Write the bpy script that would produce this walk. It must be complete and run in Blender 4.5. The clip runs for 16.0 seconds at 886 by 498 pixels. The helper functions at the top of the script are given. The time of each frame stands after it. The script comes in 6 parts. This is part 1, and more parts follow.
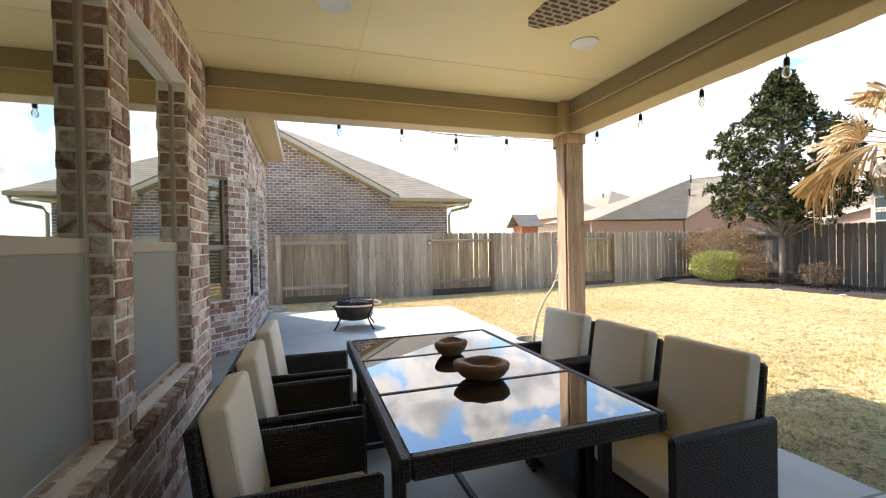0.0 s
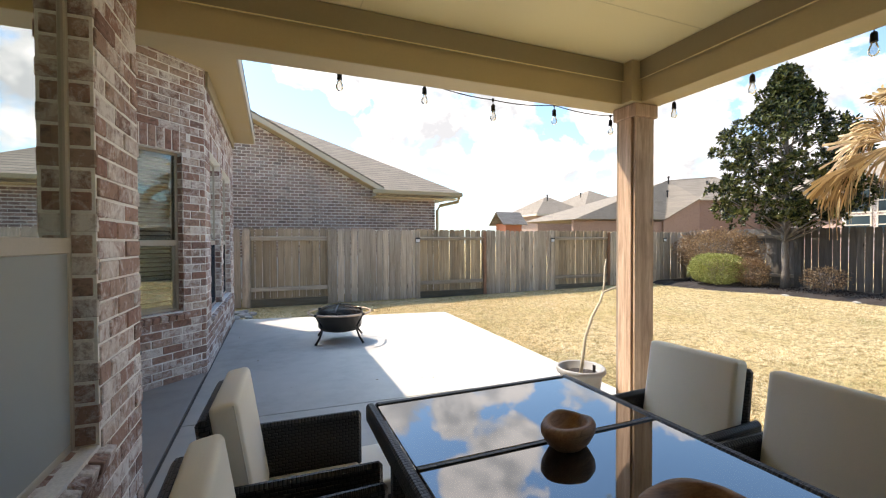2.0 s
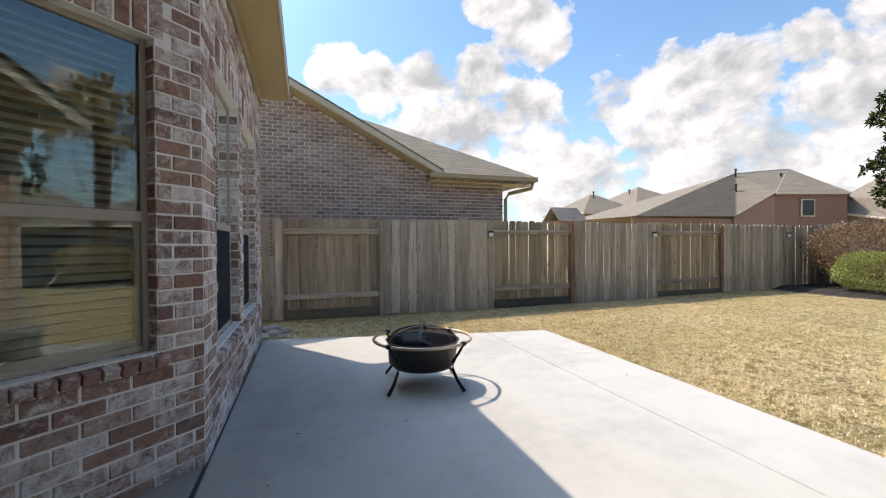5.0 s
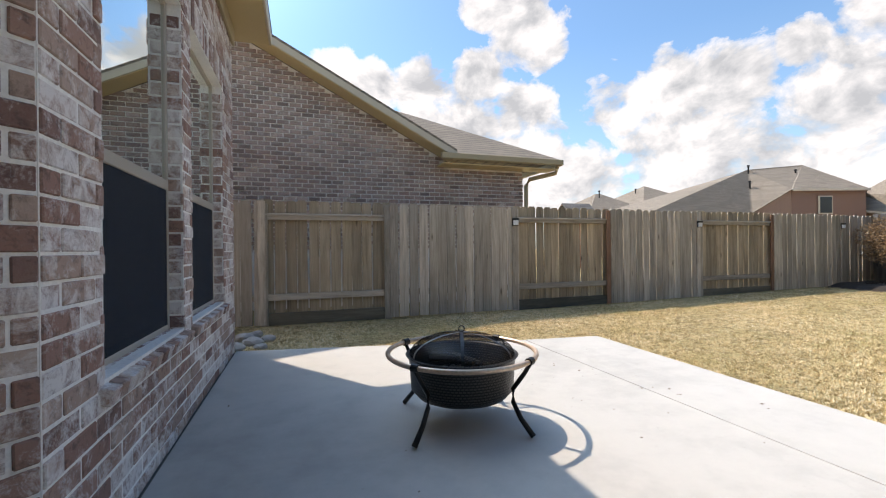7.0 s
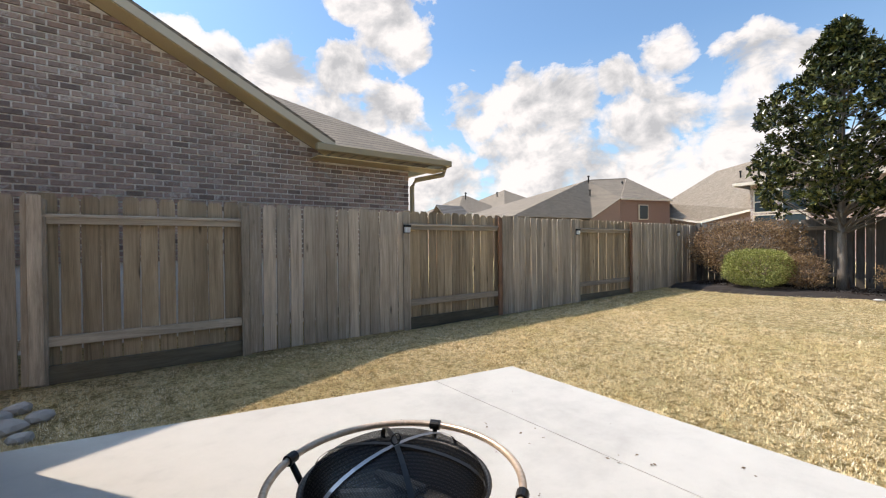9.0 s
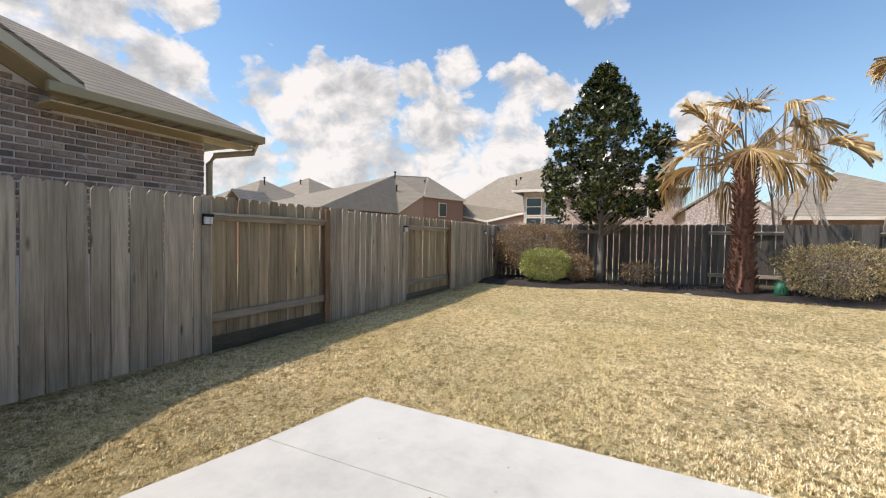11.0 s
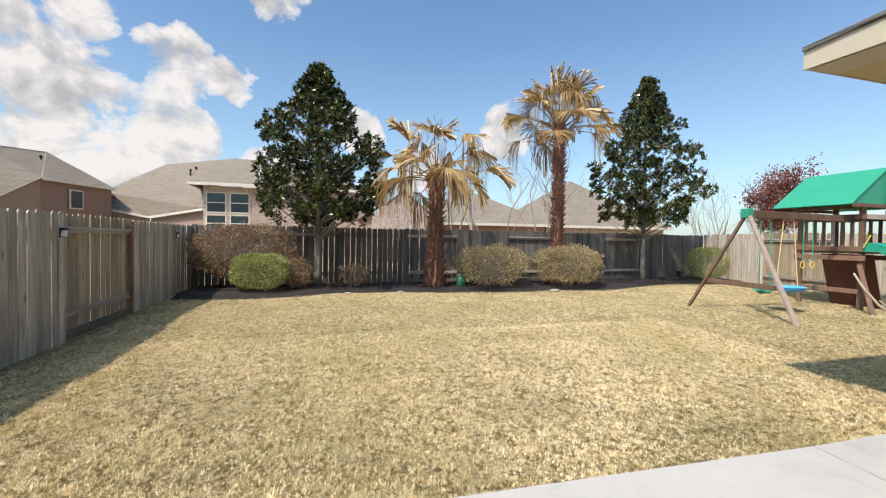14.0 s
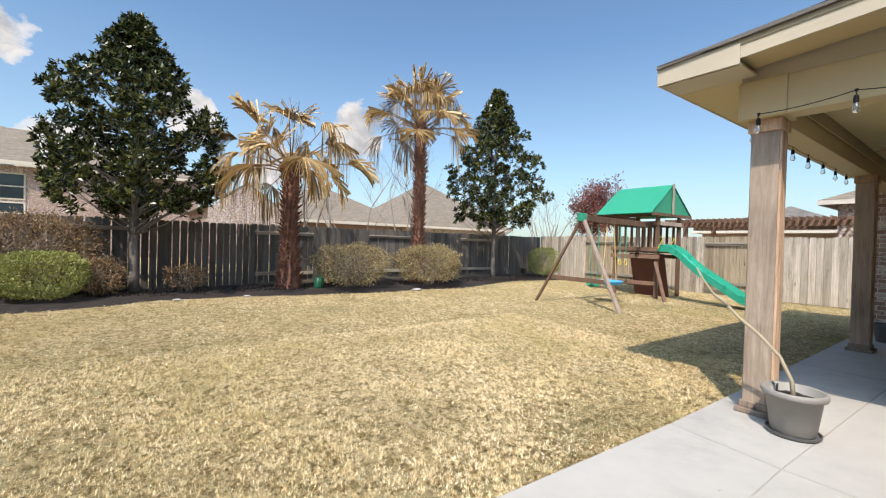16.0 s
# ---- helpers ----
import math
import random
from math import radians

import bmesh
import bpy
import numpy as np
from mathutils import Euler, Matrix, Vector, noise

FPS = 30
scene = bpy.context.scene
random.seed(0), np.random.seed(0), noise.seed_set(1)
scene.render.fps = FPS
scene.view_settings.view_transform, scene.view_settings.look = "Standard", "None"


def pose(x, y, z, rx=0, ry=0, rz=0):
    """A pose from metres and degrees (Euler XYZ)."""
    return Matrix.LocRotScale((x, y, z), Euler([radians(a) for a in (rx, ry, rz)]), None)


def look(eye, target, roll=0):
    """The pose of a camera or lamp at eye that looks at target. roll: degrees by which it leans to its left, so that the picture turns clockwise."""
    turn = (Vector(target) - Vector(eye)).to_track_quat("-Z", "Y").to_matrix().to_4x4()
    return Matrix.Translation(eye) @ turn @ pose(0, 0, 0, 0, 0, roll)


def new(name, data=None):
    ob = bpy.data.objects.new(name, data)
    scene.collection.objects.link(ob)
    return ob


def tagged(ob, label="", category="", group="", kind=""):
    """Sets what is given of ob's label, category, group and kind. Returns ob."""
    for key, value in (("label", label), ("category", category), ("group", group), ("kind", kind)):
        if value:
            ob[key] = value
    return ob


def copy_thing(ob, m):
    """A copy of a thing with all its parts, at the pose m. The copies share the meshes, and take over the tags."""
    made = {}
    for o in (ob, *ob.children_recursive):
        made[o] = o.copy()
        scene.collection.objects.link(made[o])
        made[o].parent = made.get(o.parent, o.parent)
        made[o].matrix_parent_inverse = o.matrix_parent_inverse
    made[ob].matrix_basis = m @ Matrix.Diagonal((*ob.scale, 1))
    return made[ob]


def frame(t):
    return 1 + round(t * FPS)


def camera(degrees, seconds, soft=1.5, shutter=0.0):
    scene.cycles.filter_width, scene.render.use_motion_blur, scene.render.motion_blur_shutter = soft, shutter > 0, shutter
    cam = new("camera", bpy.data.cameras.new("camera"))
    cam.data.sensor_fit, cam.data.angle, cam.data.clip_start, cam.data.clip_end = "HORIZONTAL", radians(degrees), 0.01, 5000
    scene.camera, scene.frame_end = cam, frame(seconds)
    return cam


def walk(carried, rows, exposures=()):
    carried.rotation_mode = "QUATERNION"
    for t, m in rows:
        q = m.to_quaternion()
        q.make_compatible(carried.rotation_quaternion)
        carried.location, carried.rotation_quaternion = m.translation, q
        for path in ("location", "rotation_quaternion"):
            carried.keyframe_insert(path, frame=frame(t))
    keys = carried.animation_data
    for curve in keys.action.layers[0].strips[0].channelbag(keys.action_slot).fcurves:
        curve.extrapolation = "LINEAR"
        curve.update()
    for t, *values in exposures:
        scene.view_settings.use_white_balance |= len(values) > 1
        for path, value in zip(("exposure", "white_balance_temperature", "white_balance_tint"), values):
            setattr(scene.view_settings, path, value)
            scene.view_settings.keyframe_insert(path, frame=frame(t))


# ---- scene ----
cam = camera(93.4, 16.0, 1.15)
METRES, EYE, TILT, LEAN, TURN = 10.7, 1.5, 0.0, 0.0, -17.6
PATH = [
    (0, (0.165, 1.1, 1.338), (0.789, 3.0, 1.321), -1.1),
    (0.5, (0.208, 1.252, 1.365), (0.893, 3.131, 1.342), -0.8),
    (1, (0.162, 1.525, 1.362), (0.881, 3.392, 1.335), -0.6),
    (1.5, (0.1, 1.847, 1.354), (0.837, 3.706, 1.325), -0.4),
    (2, (0.075, 2.223, 1.369), (0.824, 4.077, 1.336), -0.2),
    (2.5, (0.002, 2.615, 1.349), (0.759, 4.466, 1.315), -0.1),
    (3, (-0.053, 3.026, 1.339), (0.706, 4.876, 1.307), -0.0),
    (3.5, (-0.066, 3.439, 1.37), (0.676, 5.296, 1.336), 0.1),
    (4, (-0.109, 3.876, 1.336), (0.595, 5.748, 1.305), -0.1),
    (4.5, (-0.105, 4.282, 1.259), (0.554, 6.17, 1.231), -0.2),
    (4.7, (-0.09, 4.424, 1.241), (0.545, 6.321, 1.217), -0.2),
    (6.8, (0.048, 5.837, 1.016), (0.669, 7.738, 1.013), -0.6),
    (7, (0.049, 5.926, 0.993), (0.688, 7.821, 0.992), -0.6),
    (7.5, (0.061, 6.196, 0.997), (0.776, 8.064, 0.999), -0.6),
    (8, (0.078, 6.486, 1.061), (0.915, 8.303, 1.061), -0.6),
    (8.5, (0.134, 6.745, 1.12), (1.131, 8.479, 1.116), -0.7),
    (9, (0.204, 6.955, 1.187), (1.403, 8.556, 1.168), -0.6),
    (9.5, (0.287, 7.149, 1.233), (1.687, 8.577, 1.201), -0.3),
    (9.7, (0.31, 7.229, 1.235), (1.784, 8.581, 1.204), -0.3),
    (11.8, (0.629, 8.204, 1.328), (2.546, 8.77, 1.274), 0.9),
    (12, (0.667, 8.304, 1.339), (2.61, 8.775, 1.291), 0.6),
    (12.5, (0.815, 8.598, 1.339), (2.805, 8.801, 1.297), 0.6),
    (13, (0.842, 8.7, 1.352), (2.841, 8.646, 1.311), 0.6),
    (13.5, (0.88, 8.786, 1.397), (2.855, 8.477, 1.35), 0.7),
    (14, (0.989, 8.882, 1.393), (2.911, 8.328, 1.35), 0.8),
    (14.5, (1.093, 8.975, 1.383), (2.942, 8.212, 1.343), 1.0),
    (15, (1.226, 9.05, 1.378), (2.997, 8.12, 1.339), 1.1),
    (15.5, (1.343, 9.003, 1.358), (3.036, 7.938, 1.322), 1.4),
    (16, (1.499, 8.933, 1.346), (3.113, 7.752, 1.317), 1.5),
]
walk(cam, [(t, look(eye, target, roll)) for t, eye, target, roll in PATH],
     exposures=[(0.0, 2.35, 7700, 16), (1.0, 2.25, 7700, 16), (2.0, 2.02, 7600, 16), (3.0, 1.68, 7400, 16), (3.5, 1.5, 7400, 16), (4.5, 1.45, 7400, 16), (7.0, 1.48, 7400, 16), (9.5, 1.36, 7500, 16), (12.0, 1.25, 7400, 15), (16.0, 1.22, 7400, 15)])


# ---- light ----
SUN = Vector((-0.41, 0.58, 1.0)).normalized()
sun = new("sun", bpy.data.lights.new("sun", "SUN"))
sun.data.energy, sun.data.angle, sun.data.color = 1.95, radians(0.53), (1.0, 0.955, 0.88)
sun.matrix_world = look(SUN * 50, (0, 0, 0))

world = bpy.data.worlds.new("world")
scene.world = world
world.use_nodes = True


class Nodes:
    """Short way to write a node tree."""

    def __init__(self, tree):
        self.t = tree

    def n(self, kind, _out=0, _set=None, **ins):
        node = self.t.nodes.new("ShaderNode" + kind)
        for k, v in (_set or {}).items():
            setattr(node, k, v)
        for k, v in ins.items():
            key = int(k[1:]) if k[0] == "i" and k[1:].isdigit() else k.replace("_", " ")
            sock = node.inputs[key]
            if isinstance(v, bpy.types.NodeSocket):
                self.t.links.new(v, sock)
            else:
                sock.default_value = v
        return node.outputs[_out]

    def ramp(self, fac, stops):
        node = self.t.nodes.new("ShaderNodeValToRGB")
        e = node.color_ramp.elements
        while len(e) < len(stops):
            e.new(0.5)
        for i, (p, c) in enumerate(stops):
            e[i].position = p
            e[i].color = (*c, 1) if len(c) == 3 else (c[0], c[0], c[0], 1)
        self.t.links.new(fac, node.inputs[0])
        return node.outputs[0]

    def mix(self, fac, a, b, mode="MIX"):
        node = self.t.nodes.new("ShaderNodeMix")
        node.data_type, node.blend_type = "RGBA", mode
        for i, v in ((0, fac), (6, a), (7, b)):
            if isinstance(v, bpy.types.NodeSocket):
                self.t.links.new(v, node.inputs[i])
            else:
                node.inputs[i].default_value = (*v, 1) if isinstance(v, tuple) and len(v) == 3 else v
        return node.outputs[2]

    def math(self, op, a, b=0.0, clamp=False):
        node = self.t.nodes.new("ShaderNodeMath")
        node.operation, node.use_clamp = op, clamp
        for i, v in ((0, a), (1, b)):
            if isinstance(v, bpy.types.NodeSocket):
                self.t.links.new(v, node.inputs[i])
            else:
                node.inputs[i].default_value = v
        return node.outputs[0]

    def noise(self, vec, scale, detail=4.0, rough=0.55, dist=0.0):
        return self.n("TexNoise", Vector=vec, Scale=scale, Detail=detail, Roughness=rough, Distortion=dist)


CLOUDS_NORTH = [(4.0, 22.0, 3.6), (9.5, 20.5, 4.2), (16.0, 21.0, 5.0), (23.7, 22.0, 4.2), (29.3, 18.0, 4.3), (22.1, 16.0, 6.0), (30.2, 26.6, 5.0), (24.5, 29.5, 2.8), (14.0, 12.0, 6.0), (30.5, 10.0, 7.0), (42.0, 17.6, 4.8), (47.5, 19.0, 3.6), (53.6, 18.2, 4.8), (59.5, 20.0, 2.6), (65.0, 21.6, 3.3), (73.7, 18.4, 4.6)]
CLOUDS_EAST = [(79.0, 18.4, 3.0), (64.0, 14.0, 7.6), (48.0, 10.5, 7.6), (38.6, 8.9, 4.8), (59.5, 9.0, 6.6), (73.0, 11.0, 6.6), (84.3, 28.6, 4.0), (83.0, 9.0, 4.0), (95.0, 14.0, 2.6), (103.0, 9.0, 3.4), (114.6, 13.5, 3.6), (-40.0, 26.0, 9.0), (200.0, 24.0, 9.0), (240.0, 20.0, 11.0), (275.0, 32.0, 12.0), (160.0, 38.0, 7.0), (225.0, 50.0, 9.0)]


def build_sky():
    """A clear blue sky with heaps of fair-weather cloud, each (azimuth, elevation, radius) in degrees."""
    w = Nodes(world.node_tree)
    world.node_tree.nodes.clear()
    sky = w.n("TexSky", _set={"sky_type": "NISHITA", "sun_disc": False, "sun_elevation": math.asin(SUN.z), "sun_rotation": math.atan2(SUN.x, SUN.y), "air_density": 1.0, "dust_density": 0.6, "ozone_density": 1.6})
    d = w.n("TexCoord", _out=0)
    sep = world.node_tree.nodes.new("ShaderNodeSeparateXYZ")
    world.node_tree.links.new(d, sep.inputs[0])
    up = w.math("MAXIMUM", sep.outputs[2], 0.0)
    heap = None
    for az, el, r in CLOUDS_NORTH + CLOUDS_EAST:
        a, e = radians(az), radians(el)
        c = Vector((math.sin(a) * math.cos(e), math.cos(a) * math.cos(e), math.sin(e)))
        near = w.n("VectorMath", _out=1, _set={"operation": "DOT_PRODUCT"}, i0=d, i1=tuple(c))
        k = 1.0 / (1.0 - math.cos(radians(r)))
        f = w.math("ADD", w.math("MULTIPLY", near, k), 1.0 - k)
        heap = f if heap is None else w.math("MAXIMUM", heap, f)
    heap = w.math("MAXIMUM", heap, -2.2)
    p = w.n("Mapping", Vector=d, Location=CLOUD_SHIFT, Scale=(1.0, 1.0, 1.35))
    q = w.n("Mapping", Vector=p, Location=(-0.012, 0.018, 0.030))
    billow, lit = w.noise(p, 9.0, 9.0, 0.58, 0.25), w.noise(q, 9.0, 9.0, 0.58, 0.25)
    lump, lump_lit = w.noise(p, 4.0, 3.0, 0.5), w.noise(w.n("Mapping", Vector=p, Location=(-0.03, 0.04, 0.07)), 4.0, 3.0, 0.5)
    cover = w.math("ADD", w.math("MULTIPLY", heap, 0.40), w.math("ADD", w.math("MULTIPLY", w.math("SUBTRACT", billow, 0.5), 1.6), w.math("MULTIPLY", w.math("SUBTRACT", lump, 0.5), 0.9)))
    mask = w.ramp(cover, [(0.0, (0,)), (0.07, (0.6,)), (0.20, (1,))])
    relief = w.math("ADD", w.math("MULTIPLY", w.math("SUBTRACT", billow, lit), 2.6), w.math("MULTIPLY", w.math("SUBTRACT", lump, lump_lit), 1.6))
    thick = w.math("MULTIPLY", w.math("MAXIMUM", cover, 0.0), 0.42)
    shade = w.ramp(w.math("ADD", w.math("SUBTRACT", 0.62, thick), relief), [(0.16, (1.34, 1.50, 1.70)), (0.46, (1.86, 2.03, 2.24)), (0.72, (2.42, 2.56, 2.76))])
    near_sun = w.n("VectorMath", _out=1, _set={"operation": "DOT_PRODUCT"}, i0=d, i1=tuple(SUN))
    # Extra glow round the unseen sun, added to brighten the shaded surfaces.
    fill_aureole = w.math("ADD", w.math("MULTIPLY", w.math("POWER", w.math("MAXIMUM", near_sun, 0.0), 16.0), 6.0), 1.0)
    haze = w.ramp(up, [(0.0, (0.72,)), (0.16, (0.22,)), (0.42, (0.0,))])
    base = w.mix(haze, w.mix(1.0, sky, (0.39, 0.53, 0.60), "MULTIPLY"), (1.55, 1.95, 2.2))
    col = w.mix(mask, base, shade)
    bg = w.n("Background", Color=w.mix(1.0, col, w.n("CombineColor", Red=fill_aureole, Green=fill_aureole, Blue=fill_aureole), "MULTIPLY"), Strength=0.15)
    out = world.node_tree.nodes.new("ShaderNodeOutputWorld")
    world.node_tree.links.new(bg, out.inputs[0])


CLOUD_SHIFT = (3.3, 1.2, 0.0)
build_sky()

# ---- materials ----


def material(name, rough=0.6, metal=0.0, spec=0.5):
    m = bpy.data.materials.new(name)
    m.use_nodes = True
    w = Nodes(m.node_tree)
    b = m.node_tree.nodes["Principled BSDF"]
    b.inputs["Roughness"].default_value = rough
    b.inputs["Metallic"].default_value = metal
    b.inputs["Specular IOR Level"].default_value = spec
    return m, w, b


def wire(w, b, col=None, rough=None, bump=None, strength=0.3, dist=0.01):
    if col is not None:
        w.t.links.new(col, b.inputs["Base Color"])
    if rough is not None:
        w.t.links.new(rough, b.inputs["Roughness"])
    if bump is not None:
        w.t.links.new(w.n("Bump", Strength=strength, Distance=dist, Height=bump), b.inputs["Normal"])


def plain(name, col, rough=0.6, metal=0.0, grain=120.0, bump=0.15, vary=0.12, spec=0.5):
    """A paint, plastic or metal with faint grain, blotches and relief."""
    m, w, b = material(name, rough, metal, spec)
    o = w.n("TexCoord", _out=3)
    big, small = w.noise(o, 2.3, 5.0), w.noise(o, grain, 3.0)
    f = w.math("ADD", w.math("MULTIPLY", big, 0.6), w.math("MULTIPLY", small, 0.4))
    lo, hi = tuple(c * (1 - vary) for c in col), tuple(min(1, c * (1 + vary)) for c in col)
    wire(w, b, w.ramp(f, [(0.3, lo), (0.7, hi)]), w.ramp(big, [(0.3, (max(0.02, rough - 0.08),)), (0.7, (min(1, rough + 0.08),))]), small, bump, 0.002)
    return m


def brick_material(name, tones, white=0.35):
    m, w, b = material(name, 0.9, spec=0.25)
    o = w.n("TexCoord", _out=3)
    r = w.n("ObjectInfo", _out=5)
    r2 = w.n("NewGeometry", _out=8)
    pick = w.math("FRACT", w.math("ADD", w.math("MULTIPLY", r, 7.31), w.math("MULTIPLY", r2, 3.7)))
    base = w.ramp(pick, [(i / (len(tones) - 1), t) for i, t in enumerate(tones)])
    g = w.n("NewGeometry", _out=0)
    blot = w.noise(g, 13.0, 8.0, 0.72, 0.8)
    grain = w.noise(g, 95.0, 5.0, 0.75)
    dark = w.noise(g, 27.0, 5.0, 0.7, 0.4)
    base = w.mix(w.ramp(grain, [(0.35, (0.0,)), (0.75, (0.45,))]), base, (0.30, 0.23, 0.19))
    base = w.mix(w.ramp(dark, [(0.50, (0.0,)), (0.66, (0.6,))]), base, (0.085, 0.06, 0.052))
    amount = w.math("ADD", blot, w.math("MULTIPLY", w.math("SUBTRACT", w.math("FRACT", w.math("MULTIPLY", pick, 5.7)), 0.5), 0.28))
    amount = w.math("ADD", amount, w.math("MULTIPLY", w.math("SUBTRACT", grain, 0.5), 0.35))
    wash = w.ramp(amount, [(0.55 - 0.12 * white, (0,)), (0.78 - 0.12 * white, (0.9,))])
    col = w.mix(wash, base, (0.80, 0.75, 0.71))
    h = w.math("ADD", w.math("MULTIPLY", blot, 0.5), grain)
    wire(w, b, col, None, h, 0.55, 0.004)
    return m


def concrete_material(name, col, stain=0.5):
    m, w, b = material(name, 0.85, spec=0.3)
    o = w.n("NewGeometry", _out=0)
    big, mid, fine = w.noise(o, 0.7, 6.0, 0.6, 0.4), w.noise(o, 5.0, 8.0, 0.65), w.noise(o, 240.0, 3.0, 0.7)
    c = w.ramp(w.math("ADD", w.math("MULTIPLY", big, 0.6), w.math("MULTIPLY", mid, 0.4)), [(0.3, tuple(x * 0.76 for x in col)), (0.5, col), (0.7, tuple(x * 1.1 for x in col))])
    c = w.mix(w.ramp(fine, [(0.55, (0.0,)), (0.8, (stain,))]), c, tuple(x * 0.62 for x in col))
    spots = w.n("TexVoronoi", Vector=o, Scale=7.0)
    c = w.mix(w.ramp(spots, [(0.0, (0.35,)), (0.05, (0.0,))]), c, (0.22, 0.19, 0.15))
    wire(w, b, c, None, w.math("ADD", fine, w.math("MULTIPLY", mid, 1.5)), 0.35, 0.003)
    return m


def wood_material(name, dark, light, axis="z", scale=1.0, rough=0.8, bump=0.5, knots=True, spread=0.5):
    m, w, b = material(name, rough, spec=0.25)
    o = w.n("TexCoord", _out=3)
    r = w.n("ObjectInfo", _out=5)
    st = {"z": (14, 14, 1.1), "x": (1.1, 14, 14), "y": (14, 1.1, 14)}[axis]
    comb = w.t.nodes.new("ShaderNodeCombineXYZ")
    w.t.links.new(w.math("MULTIPLY", r, 37.0), comb.inputs[0])
    w.t.links.new(w.math("MULTIPLY", r, 11.0), comb.inputs[2])
    add = w.n("VectorMath", i0=o, i1=comb.outputs[0])
    p = w.n("Mapping", Vector=add, Scale=tuple(v * scale for v in st))
    g1, g2 = w.noise(p, 1.0, 5.0, 0.65, 1.2), w.noise(p, 6.0, 4.0, 0.7)
    f = w.math("ADD", w.math("MULTIPLY", g1, 0.65), w.math("MULTIPLY", g2, 0.35))
    c = w.ramp(f, [(0.3, dark), (0.68, light)])
    tone = w.math("ADD", w.math("MULTIPLY", r, spread), 1.0 - spread / 2)
    c = w.mix(1.0, c, w.n("CombineColor", Red=tone, Green=tone, Blue=tone), "MULTIPLY")
    blot = w.noise(add, 1.6, 5.0)
    c = w.mix(w.ramp(blot, [(0.52, (0.0,)), (0.72, (0.4,))]), c, tuple(x * 0.55 for x in dark))
    if knots:
        v = w.n("TexVoronoi", Vector=w.n("Mapping", Vector=add, Scale=(5, 5, 2.2) if axis == "z" else (2.2, 5, 5)), Scale=1.0)
        c = w.mix(w.ramp(v, [(0.03, (0.8,)), (0.10, (0.0,))]), c, tuple(x * 0.3 for x in dark))
    wire(w, b, c, None, f, bump, 0.004)
    return m


def shingle_material(name, col):
    m, w, b = material(name, 0.95, spec=0.2)
    o = w.n("NewGeometry", _out=0)
    fine, mid = w.noise(o, 40.0, 4.0, 0.7), w.noise(o, 1.2, 5.0)
    sep = w.t.nodes.new("ShaderNodeSeparateXYZ")
    w.t.links.new(o, sep.inputs[0])
    uv = w.t.nodes.new("ShaderNodeCombineXYZ")
    w.t.links.new(w.math("ADD", sep.outputs[0], w.math("MULTIPLY", sep.outputs[1], 0.93)), uv.inputs[0])
    w.t.links.new(sep.outputs[2], uv.inputs[1])
    tabs = w.n("TexBrick", _out=0, Vector=uv.outputs[0], Scale=1.0, Color1=(0, 0, 0, 1), Color2=(1, 1, 1, 1), Mortar=(0, 0, 0, 1), Mortar_Size=0.0, Brick_Width=0.32, Row_Height=0.075)
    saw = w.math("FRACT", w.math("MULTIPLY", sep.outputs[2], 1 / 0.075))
    c = w.ramp(w.math("ADD", w.math("MULTIPLY", fine, 0.6), w.math("MULTIPLY", mid, 0.4)), [(0.3, tuple(x * 0.8 for x in col)), (0.7, tuple(x * 1.2 for x in col))])
    c = w.mix(w.math("MULTIPLY", tabs, 0.5), c, tuple(x * 1.5 for x in col))
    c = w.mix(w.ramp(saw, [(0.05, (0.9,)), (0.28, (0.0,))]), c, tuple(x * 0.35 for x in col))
    wire(w, b, c, None, w.math("ADD", fine, saw), 0.6, 0.012)
    return m


def leaf_material(name, a, bcol, c3, rough=0.45, scale=1.5, trans=0.15):
    m, w, b = material(name, rough, spec=0.4)
    r = w.n("NewGeometry", _out=8)
    g = w.n("NewGeometry", _out=0)
    f = w.math("ADD", w.math("MULTIPLY", r, 0.7), w.math("MULTIPLY", w.noise(g, scale, 3.0), 0.3))
    c = w.ramp(f, [(0.15, a), (0.5, bcol), (0.85, c3)])
    wire(w, b, c)
    if trans:
        out = w.t.nodes["Material Output"]
        tr = w.n("BsdfTranslucent", Color=c)
        mx = w.t.nodes.new("ShaderNodeMixShader")
        mx.inputs[0].default_value = trans
        w.t.links.new(b.outputs[0], mx.inputs[1])
        w.t.links.new(tr, mx.inputs[2])
        w.t.links.new(mx.outputs[0], out.inputs[0])
    return m


def glass_material(name, tint=(0.75, 0.85, 0.82), gloss=0.35, see=0.8):
    """A pane: mirror-like gloss over a see-through tint."""
    m = bpy.data.materials.new(name)
    m.use_nodes = True
    w = Nodes(m.node_tree)
    m.node_tree.nodes.clear()
    t = w.n("BsdfTransparent", Color=(*tint, 1))
    g = w.n("BsdfGlossy", Color=(0.95, 1.0, 0.98, 1), Roughness=0.015)
    fres = w.n("Fresnel", IOR=1.5)
    fac = w.math("ADD", w.math("MULTIPLY", fres, 1.0), gloss, True)
    mx = m.node_tree.nodes.new("ShaderNodeMixShader")
    m.node_tree.links.new(fac, mx.inputs[0])
    m.node_tree.links.new(t, mx.inputs[1])
    m.node_tree.links.new(g, mx.inputs[2])
    out = m.node_tree.nodes.new("ShaderNodeOutputMaterial")
    m.node_tree.links.new(mx.outputs[0], out.inputs[0])
    return m


